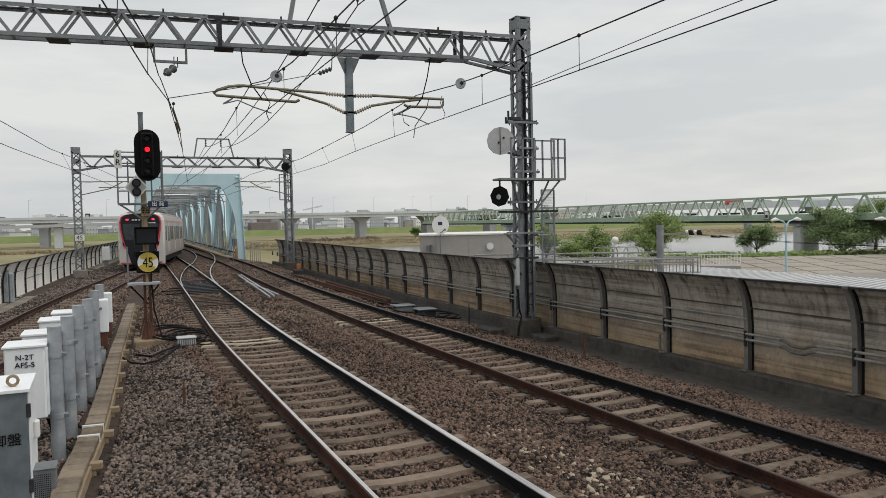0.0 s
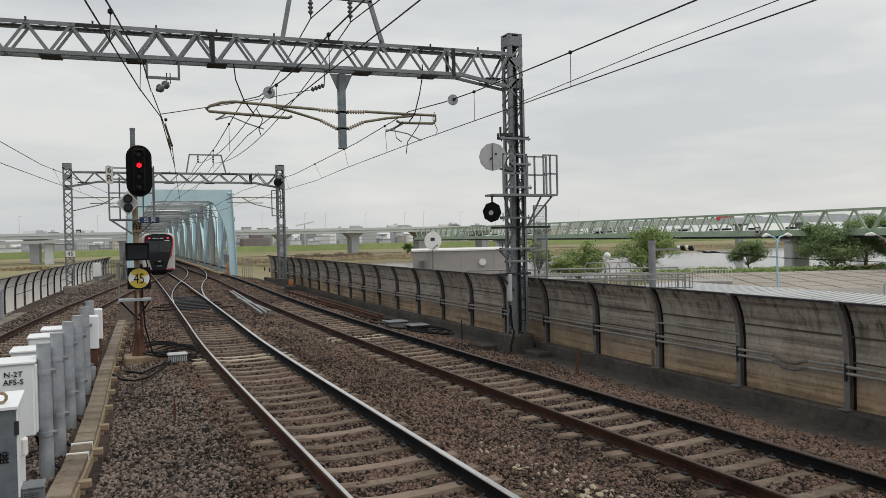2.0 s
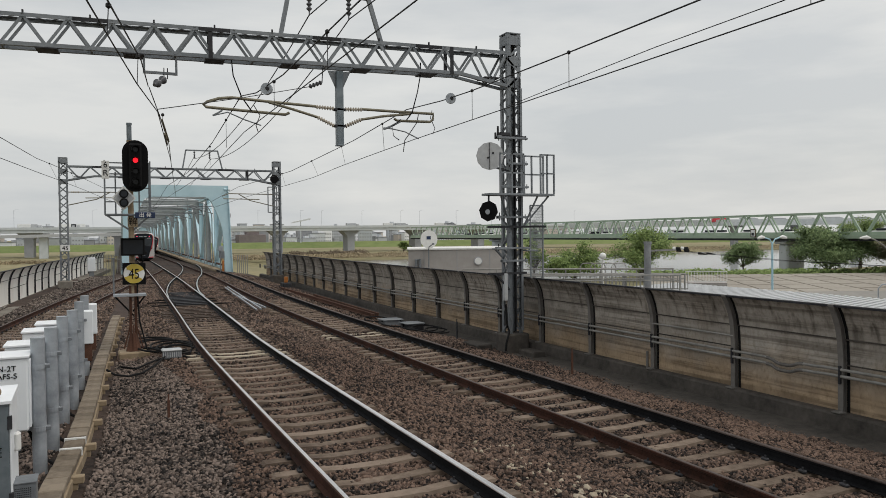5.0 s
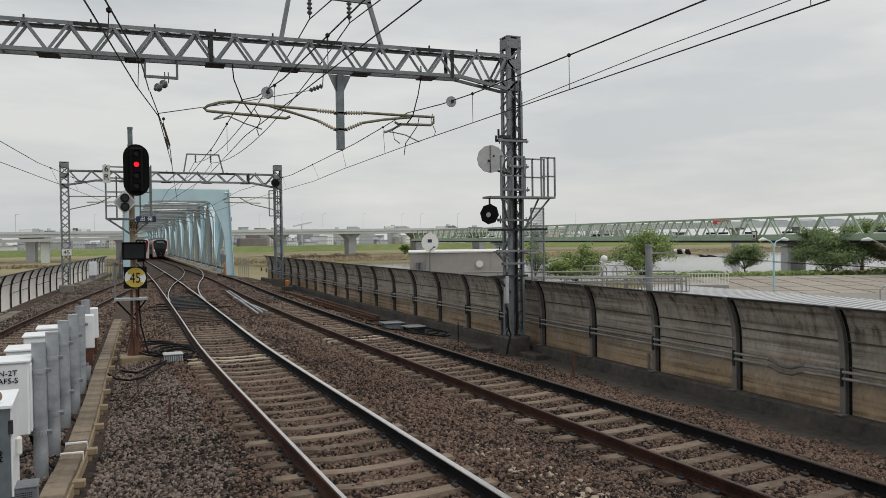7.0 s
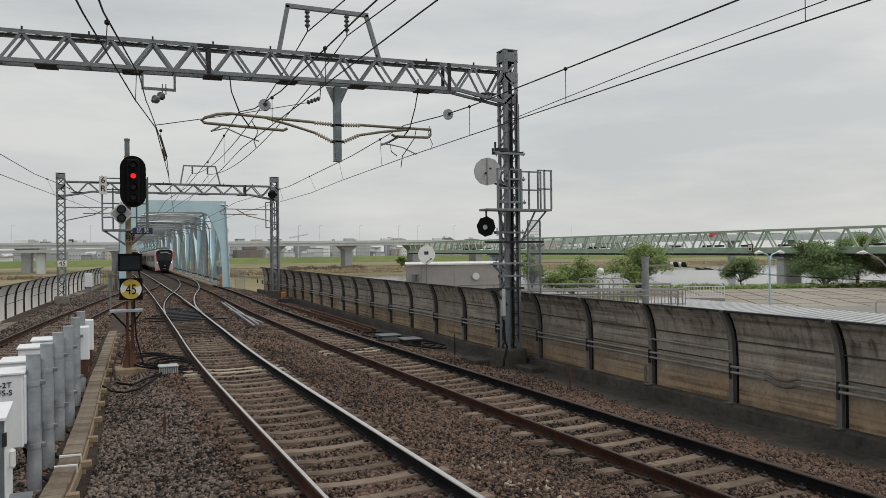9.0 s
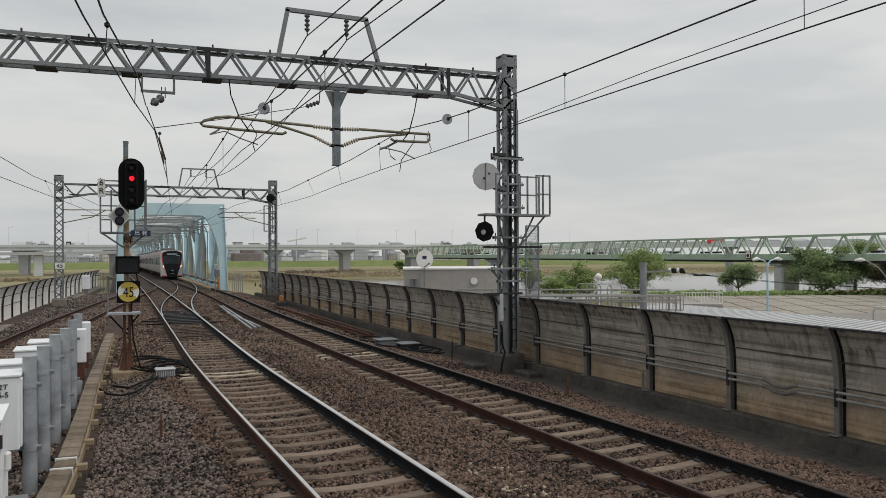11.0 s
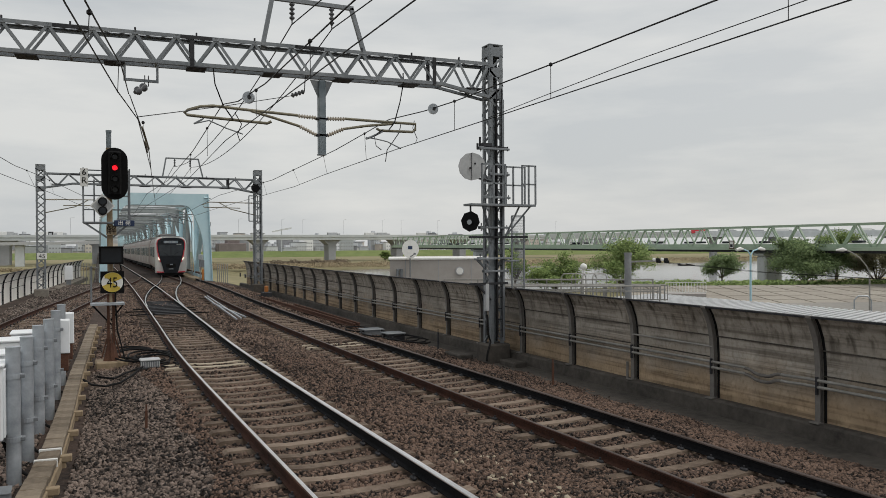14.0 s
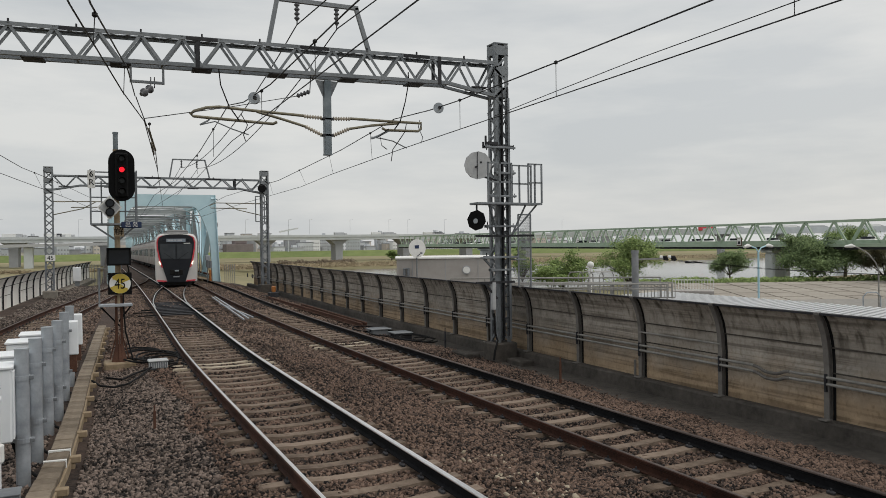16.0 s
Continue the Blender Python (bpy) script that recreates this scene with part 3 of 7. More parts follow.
def rail(parent, course, level, off, y0, y1, mat, step=1.0, top=None):
    line = rail_line(course, level, off, y0, y1, step)
    top = top or RAIL_TOP
    r = part("rail", Geo().sweep(RAIL, line), mat, parent)
    if off > 0:
        head = [(-0.0365, -0.016), (-0.0365, -0.005), (-0.029, 0.004), (0.029, 0.004), (0.029, -0.006), (-0.028, -0.016)]
    else:
        head = [(-0.012, 0.003), (0.0335, 0.003), (0.0335, -0.006), (-0.012, -0.006)]
    part("running_surface", Geo().sweep(head, line), top, r, "bright polished rail head" if top is RAIL_TOP else "dull brown rail head")


def sleeper_mesh():
    g = Geo()
    prof = [(-1.2, -0.20), (-1.15, -0.165), (-0.55, -0.165), (-0.3, -0.185), (0.3, -0.185), (0.55, -0.165), (1.15, -0.165), (1.2, -0.20)]
    pts = []
    for x, z in prof:
        pts += [(x, -0.12, z - 0.10), (x, -0.095, z), (x, 0.095, z), (x, 0.12, z - 0.10)]
    for i in range(len(prof) - 1):
        for k in range(3):
            a = 4 * i + k
            g.f.append((a, a + 1, a + 5, a + 4))
            g.m.append(0)
    g.f += [(3, 2, 1, 0), tuple(4 * (len(prof) - 1) + k for k in range(4))]
    g.m += [0, 0]
    g.v = pts
    return g.mesh("sleeper", SLEEPER)


SLEEPER_MESH = sleeper_mesh()
PALE_MESH = SLEEPER_MESH.copy()
PALE_MESH.materials[0] = SLEEPER_PALE
TIMBER_MESH = Geo().cbox(-1.25, -0.11, -0.32, 1.25, 0.11, -0.158, 0.012).mesh("timber_sleeper", TIMBER)
LONG_TIMBER_MESH = Geo().cbox(-2.3, -0.11, -0.32, 2.3, 0.11, -0.156, 0.012).mesh("long_timber_sleeper", TIMBER)


def clip_mesh():
    g = Geo()
    for s in (-1, 1):
        g.cbox(0.03 * s - 0.1 if s < 0 else 0.075, -0.06, -0.17, -0.075 if s < 0 else 0.03 * s + 0.1, 0.06, -0.128, 0.012)
        g.tube((s * 0.1, 0, -0.15), (s * 0.1, 0, -0.095), 0.014, n=6)
    return g


def track(label, course, level, y0, y1, rails, phase, timber=(0, 0), pale=(), top=None):
    t = thing("railway_track", label, "railway track", kind="structure")
    for off, mat in rails:
        rail(t, course, level, off, y0, y1, mat, 1.0, top)
    n0 = int((max(y0, 2.0) - phase) / 0.6) + 1
    clips = Geo()
    cv, cf = clip_mesh().v, clip_mesh().f
    for k in range(n0, n0 + 150):
        y = phase + 0.6 * k
        if y > min(y1, 78):
            break
        yaw = -math.degrees(math.atan((course(y + 0.2) - course(y - 0.2)) / 0.4))
        wood = timber[0] < y < timber[1]
        me = TIMBER_MESH if wood else SLEEPER_MESH
        for c in pale:
            if abs(y - c) < 0.31:
                me = PALE_MESH
        part("timber_sleeper" if wood else "sleeper", me, SLEEPER, t, at=pose(course(y), y, level(y) + random.uniform(-0.012, 0.008), 0, 0, yaw + random.uniform(-0.8, 0.8)))
        if y < 45:
            for off in (-0.75, 0.75):
                clips.add([(a + course(y) + off, b + y, c + level(y)) for a, b, c in cv], cf)
    part("fastening", clips, DARK_STEEL, t, "rusty rail clips and bolts")
    return t


random.seed(11)
track("middle track of rusty rails on dusty concrete sleepers", track_a, flat, 2.0, 430, ((-0.765, RAIL_SIDE), (0.765, RAIL_DARK)), 0.1, (27, 75), (18.7, 19.3))
track("outer track of rusty rails beside the noise barrier", track_b, level_b, 2.0, 430, ((-0.765, RAIL_SIDE), (0.765, RAIL_DARK)), 0.35, (50, 75), (22.8, 23.4), RAIL_WORN)
track("departure track of rusty rails on dusty concrete sleepers", track_l, flat, 2.0, 86, ((-0.765, RAIL_SIDE), (0.765, RAIL_SIDE)), 0.2, (55, 75), (), RAIL_WORN)


def crossover():
    t = thing("crossover_track", "curved connecting rails of a crossover on dark timbers", "railway track", kind="structure")
    for off in (-0.765, 0.765):
        rail(t, cross_ab, flat, off, 36, 92, RAIL_DARK, 1.0)
    for off in (-0.68, 0.68):
        line = rail_line(track_a, flat, off, 40, 47, 0.5)
        part("check_rail", Geo().sweep(RAIL, line), RAIL_SIDE, t, "short check rail")
    for k in range(26):
        y = 39.2 + 1.2 * k
        part("timber_sleeper", LONG_TIMBER_MESH, TIMBER, t, at=pose(cross_ab(y), y + 0.3, flat(y) - 0.004, 0, 0, -3))
    # throw rods of the points
    for y, x0, x1 in ((33.4, 2.1, 5.2), (35.0, 2.0, 4.9), (36.2, 2.4, 5.0)):
        part("throw_rod", Geo().tube((x0, y, -0.13), (x1, y - 0.1, -0.13), 0.025), BLACK, t, "black steel throw rod")
    part("cover_plate", Geo().cbox(3.1, 33.2, -0.19, 4.55, 40.6, -0.155, 0.01), RAIL_DARK, t, "oily dark plate over the point rods")
    for k in range(10):
        part("cover_bar", Geo().cbox(3.05, 33.3 + 0.8 * k, -0.154, 4.62, 33.48 + 0.8 * k, -0.10, 0.01), DARK_STEEL, t, "dark steel slide bar")


crossover()


# ---- noise barriers ----
def barrier(name, label, course, y0, y1, panel_mat, side, z_curb, rib_mat, lean, pitch, phase, rib=(0.1, 0.11), high=1.0, kerb_mat=None):
    """Precast panels between curved steel ribs on a concrete kerb; the head leans over the track."""
    w = thing(name, label, "noise barrier", kind="structure")
    n = int((y1 - y0) / pitch)
    curb = Geo()
    line = [(course(y0 + 0.5 * i), y0 + 0.5 * i, 0) for i in range(int((y1 - y0) * 2) + 1)]
    curb.sweep([(0.1 * side, -0.75), (0.1 * side, z_curb - 0.02), (0.07 * side, z_curb), (-0.16 * side, z_curb), (-0.2 * side, z_curb - 0.04), (-0.24 * side, -0.75)], line)
    part("kerb", curb, kerb_mat or DIRTY_CONCRETE, w, "pale concrete kerb" if kerb_mat else "dark damp concrete kerb")
    prof = [(d, z_curb + (z - z_curb) * high) for d, z in ((0.0, z_curb), (0.0, 0.55), (-0.02, 0.85), (-0.07, 1.1), (-0.16, 1.32), (-0.24, 1.44))]
    top = prof[-1][1]
    for k in range(n):
        a = phase + pitch * k
        b = a + pitch
        g = Geo()
        rows = []
        for y in (a + 0.035, b - 0.035):
            x = course(y)
            slope = (course(y + 0.1) - course(y - 0.1)) / 0.2
            for i, (d, z) in enumerate(prof):
                rows.append((x + d * side * lean, y, z))
            for d, z in prof[::-1]:
                rows.append((x + d * side * lean + 0.07 * side, y, z + (0.02 if z > top - 0.04 else 0)))
        m = len(prof) * 2
        fs = [(i, (i + 1) % m, m + (i + 1) % m, m + i) for i in range(m)] + [tuple(range(m - 1, -1, -1)), tuple(range(m, 2 * m))]
        g.add(rows, fs)
        part("panel", g, panel_mat, w, smooth=True)
        band = Geo()
        for z, d in ((0.885, -0.03), (0.46, 0.0)):
            if z > 0.5 or k % 3:
                xa, xb = course(a) + d * side * lean, course(b) + d * side * lean
                band.hexa([(xa - 0.012 * side, a + 0.04, z - 0.012), (xa + 0.02, a + 0.04, z - 0.012), (xb + 0.02, b - 0.04, z - 0.012), (xb - 0.012 * side, b - 0.04, z - 0.012),
                           (xa - 0.012 * side, a + 0.04, z + 0.012), (xa + 0.02, a + 0.04, z + 0.012), (xb + 0.02, b - 0.04, z + 0.012), (xb - 0.012 * side, b - 0.04, z + 0.012)])
        part("joint_strip", band, DIRTY_CONCRETE, w)
        cap = Geo()
        xa, xb = course(a) - 0.26 * side * lean, course(b) - 0.26 * side * lean
        cap.bar((xa, a, top + 0.015), (xb, b, top + 0.015), 0.1, 0.035)
        part("coping", cap, DARK_STEEL, w, "dark steel coping")
        r = Geo()
        pts = [(course(a) + (d * lean - 0.045) * side, a, z) for d, z in prof] + [(course(a) + (-0.27 * lean - 0.02) * side, a, top + 0.035)]
        for p, q in zip(pts, pts[1:]):
            out, back = Vector((-side * rib[1] / 2, 0, 0)), Vector((side * rib[1] / 2, 0, 0))
            r.bar(Vector(p) + out, Vector(q) + out, rib[0], 0.012, up=(side, 0, 0))
            r.bar(Vector(p) + back, Vector(q) + back, rib[0], 0.012, up=(side, 0, 0))
            r.bar(p, q, 0.012, rib[1], up=(side, 0, 0))
        # Shadow gap on the rib's near side, put in as a black strip.
        gap = Geo()
        for (d0, h0), (d1, h1) in zip(prof, prof[1:]):
            gap.bar((course(a) + (d0 * lean - 0.004) * side, a - 0.025 - rib[0] / 2, h0 + 0.004), (course(a) + (d1 * lean - 0.004) * side, a - 0.025 - rib[0] / 2, h1 + 0.004), rib[0] / 2, 0.014, up=(side, 0, 0))
        part("rib_shade", gap, RUBBER, w, "black strip put in as the shadow gap beside the rib")
        r.cbox(course(a) - 0.14 * side - 0.07, a - 0.09, z_curb - 0.005, course(a) - 0.14 * side + 0.07, a + 0.09, z_curb + 0.02, 0.004)
        part("rib", r, rib_mat, w, "dark curved steel rib")
    return w


barrier("wall_east", "stained concrete panel noise barrier with curved dark ribs", wall_r, 2.0, 62, STAINED, 1, -0.32, RIB, 1.0, 2.33, 1.70)
barrier("wall_west", "pale panel noise barrier with curved dark ribs", wall_l, 16.0, 80, PANEL_PALE, -1, -0.18, DARK_STEEL, 1.0, 2.25, 16.2, (0.055, 0.05), 0.93, CONCRETE)


def barrier_pipes():
    p = thing("conduit_run", "two grey conduits clamped along the noise barrier", "conduit")
    for z, r in ((0.39, 0.026), (0.28, 0.026)):
        g = Geo()
        pts = []
        for i in range(0, 480):
            y = 3 + 0.12 * i
            dz = -0.075 * math.exp(-((y - 9.75) / 0.24) ** 4)
            pts.append((wall_r(y) - 0.12 - (0.05 if abs(y - 9.6) < 0.5 else 0), y, z + dz))
        part("conduit", g.path(pts, r, 8), RAILING, p, smooth=True)
    for k in range(26):
        y = 4.03 + 2.33 * k
        part("clamp", Geo().cbox(wall_r(y) - 0.15, y - 0.02, 0.15, wall_r(y) - 0.05, y + 0.02, 0.45, 0.006), DARK_STEEL, p)
    g = Geo().tube((wall_r(11.0) - 0.1, 11.0, 0.68), (wall_r(13.35) - 0.1, 13.35, 0.68), 0.02)
    part("conduit", g, RAILING, p, "short rusty conduit")
    for z in (0.39, 0.28):
        pts = []
        for i in range(13):
            y = 9.36 + 0.065 * i
            pts.append((wall_r(y) - 0.175, y, z - 0.075 * math.exp(-((y - 9.75) / 0.24) ** 4)))
        part("flexible_hose", Geo().path(pts, 0.03, 8), RIB, p, "dark grey flexible hose", smooth=True)
    for k in range(1):
        part("down_pipe", Geo().tube((wall_r(13.5) - 0.12, 13.5, -0.5), (wall_r(13.5) - 0.12, 13.5, 0.05), 0.03), RIB, p, "short dark pipe")


barrier_pipes()


def west_walkway():
    w = thing("walkway", "pale concrete cable walkway along the pale barrier", "walkway", kind="structure")
    slab = Geo().cbox(-0.24, -0.98, -0.5, 0.24, 0.98, -0.2, 0.015).mesh("slab", CONCRETE)
    for k in range(26):
        y = 27 + 2.0 * k
        part("slab", slab, CONCRETE, w, at=pose(wall_l(y) + 0.52, y, random.uniform(-0.01, 0.01), 0, 0, -math.degrees(math.atan((wall_l(y + 1) - wall_l(y - 1)) / 2))))
    f = thing("fence", "weathered picket fence closing the gap to the bridge", "fence")
    for k in range(9):
        x, y = 0.55 + 0.2 * k, 76.0 - 1.1 * k
        part("picket", Geo().bar((x, y, -0.6), (x, y, 1.2), 0.14, 0.05), RAILING, f)
    part("fence_rail", Geo().bar((0.5, 76.2, 0.9), (2.2, 67.1, 0.9), 0.05, 0.06), RAILING, f)


west_walkway()


# ---- overhead line structures ----
def lattice_mast(name_label, x, y, z0, z1, w, base_h, group="lattice masts", leg=0.085, foot=None):
    m = thing("lattice_mast", name_label, "mast", pose(x, y, 0), group)
    h = w / 2
    for sx in (-1, 1):
        for sy in (-1, 1):
            part("leg", Geo().angle((sx * h, sy * h, z0), (sx * h, sy * h, z1), leg, 0.014, (-sx, 0, 0), (0, -sy, 0)), GALV, m)
    step = w * 0.95
    n = int((z1 - z0) / step)
    for face in range(4):
        for k in range(n):
            g = Geo()
            a, b = z0 + k * step, z0 + (k + 1) * step
            s = 1 if (k + face) % 2 else -1
            if face < 2:
                yy = h if face else -h
                g.bar((-s * h, yy, a), (s * h, yy, b), 0.06, 0.012, up=(0, 1, 0))
            else:
                xx = h if face == 3 else -h
                g.bar((xx, -s * h, a), (xx, s * h, b), 0.012, 0.05, up=(0, 1, 0))
            part("bracing", g, GALV, m)
    for z in (z1 - 0.18, z1 - 0.75, z1 - 1.35):
        g = Geo()
        for s in (-1, 1):
            g.box(-h - 0.006, s * h - 0.006, z - 0.13, h + 0.006, s * h + 0.006, z + 0.13)
            g.box(s * h - 0.006, -h + 0.008, z - 0.13, s * h + 0.006, h - 0.008, z + 0.13)
        part("gusset_plate", g, GALV, m, "bolted steel gusset band")
        bolts = Geo()
        for s in (-1, 1):
            for i in (-1, 1):
                for j in (-1, 1):
                    bolts.disc((i * (h - 0.05), s * (h + 0.012), z + j * 0.08), 0.016, 0.02, (0, 1, 0), 6)
        tagged(part("bolt", bolts, GALV, m), kind="stuff")
    part("cap", Geo().cbox(-h - 0.01, -h - 0.01, z1, h + 0.01, h + 0.01, z1 + 0.03, 0.004), GALV, m)
    part("footing", Geo().cbox(-h - 0.14, -h - 0.14, -0.8, h + 0.14, h + 0.14, z0, 0.04), foot or DIRTY_CONCRETE, m, "pale concrete footing block" if foot else "dark concrete footing block")
    return m


def gantry_beam(label, p, q, z_bot, z_top, depth, panel, haunch_p=False, haunch_q=False, chord=0.09):
    """A box truss between two masts."""
    p, q = Vector((*p, 0)), Vector((*q, 0))
    L = (q - p).length
    rot = Matrix.Translation(p) @ Matrix.Rotation(math.atan2(q.y - p.y, q.x - p.x), 4, "Z")
    b = thing("gantry_beam", label, "gantry", rot, "gantry beams")
    hd, drop = depth / 2, 0.26
    for s in (-1, 1):
        part("top_chord", Geo().angle((0, s * hd, z_top), (L, s * hd, z_top), chord, 0.014, (0, 0, -1), (0, -s, 0)), GALV, b)
        g = Geo()
        a0, a1 = (1.4 if haunch_p else 0), (L - 1.4 if haunch_q else L)
        g.angle((a0, s * hd, z_bot), (a1, s * hd, z_bot), chord, 0.014, (0, 0, 1), (0, -s, 0))
        if haunch_p:
            g.angle((0, s * hd, z_bot - drop), (a0, s * hd, z_bot), chord, 0.014, (0, 0, 1), (0, -s, 0))
        if haunch_q:
            g.angle((a1, s * hd, z_bot), (L, s * hd, z_bot - drop), chord, 0.014, (0, 0, 1), (0, -s, 0))
        part("bottom_chord", g, GALV, b)
    n = max(2, int(L / panel))
    w = L / n
    for s in (-1, 1):
        for k in range(n):
            zb0 = z_bot - (drop * max(0, 1 - (k + 0.5) * w / 1.4) if haunch_p else 0) - (drop * max(0, 1 - (L - (k + 0.5) * w) / 1.4) if haunch_q else 0)
            part("diagonal", Geo().bar((k * w, s * (hd - 0.02), z_top - 0.05), ((k + 0.5) * w, s * (hd - 0.02), zb0 + 0.04), 0.012, 0.065, up=(1, 0, 0))
                 .bar(((k + 0.5) * w, s * (hd - 0.02), zb0 + 0.04), ((k + 1) * w, s * (hd - 0.02), z_top - 0.05), 0.012, 0.065, up=(1, 0, 0)), GALV, b)
    g = Geo()
    for k in range(n):
        g.bar((k * w, -hd, z_top - 0.02), ((k + 0.5) * w, hd, z_top - 0.02), 0.05, 0.012)
        g.bar(((k + 0.5) * w, hd, z_top - 0.02), ((k + 1) * w, -hd, z_top - 0.02), 0.05, 0.012)
        g.bar(((k + 0.5) * w, -hd, z_bot + 0.02), ((k + 0.5) * w, hd, z_bot + 0.02), 0.05, 0.012)
    part("lacing", g, GALV, b)
    for k in range(0, n, 2):
        part("batten_plate", Geo().box((k + 0.25) * w, -hd - 0.02, z_bot - 0.03, (k + 0.75) * w, hd + 0.02, z_bot - 0.004), DARK_STEEL, b, "dark batten plate")
    for k in range(1, n, 3):
        part("splice_plate", Geo().cbox((k + 0.1) * w, -hd - 0.016, z_top - 0.1, (k + 0.9) * w, -hd - 0.002, z_top - 0.01, 0.003), DARK_STEEL, b, "bolted splice plate")
    for k in range(0, n * 2):
        if k % 3 == 0:
            part("stud", Geo().cbox(k * w / 2 - 0.02, -hd - 0.01, z_top, k * w / 2 + 0.02, -hd + 0.03, z_top + 0.07, 0.004), DARK_STEEL, b)
    part("post", Geo().bar((L - 1.62, -hd, z_bot), (L - 1.62, -hd, z_top), 0.1, 0.012, up=(0, 1, 0)).bar((L - 1.62, hd, z_bot), (L - 1.62, hd, z_top), 0.1, 0.012, up=(0, 1, 0)), DARK_STEEL, b)
    part("post", Geo().bar((L - 7.8, -hd, z_bot), (L - 7.8, -hd, z_top), 0.1, 0.012, up=(0, 1, 0)).bar((L - 7.8, hd, z_bot), (L - 7.8, hd, z_top), 0.1, 0.012, up=(0, 1, 0)), DARK_STEEL, b)
    return b, rot


MX, MY = 10.62, 18.6


def near_y(x):
    """The near gantry's line across the tracks."""
    return MY + (MX - x) * 0.076


near_mast = lattice_mast("tall galvanised lattice mast on a concrete footing by the noise barrier", MX, MY, -0.08, 8.2, 0.42, 0.6, leg=0.11)
lattice_mast("tall galvanised lattice mast on a concrete footing beside the departure track", -7.0, near_y(-7.0), -0.08, 8.2, 0.48, 0.6)
gantry_beam("galvanised lattice gantry beam spanning three tracks", (-6.75, near_y(-6.75)), (MX - 0.21, near_y(MX - 0.21)), 6.97, 7.7, 0.5, 0.903, True, True)
lattice_mast("slender galvanised lattice mast at the bridge approach", -1.55, 49.0, 0.25, 7.3, 0.48, 0.5, foot=CONCRETE)
lattice_mast("slender galvanised lattice mast by the outer barrier at the bridge approach", 10.72, 49.0, 0.2, 7.42, 0.48, 0.5)
gantry_beam("distant galvanised lattice gantry beam before the bridge", (-1.3, 49.0), (10.48, 49.0), 6.25, 6.88, 0.5, 1.1, True, True)


def insulator(mat, p, q, n, r, parent, name="insulator"):
    """A ribbed porcelain insulator from p to q."""
    p, q = Vector(p), Vector(q)
    pts, rs = [p], [r * 0.45]
    for i in range(n):
        for t, k in ((0.1, 0.5), (0.35, 1.0), (0.55, 1.0), (0.85, 0.5)):
            pts.append(p.lerp(q, (i + t) / n))
            rs.append(r * k)
    pts.append(q)
    rs.append(r * 0.45)
    return part(name, Geo().path(pts, rs, 12), mat or PORCELAIN, parent, "ribbed dark insulator" if mat else "ribbed beige insulator", smooth=True)


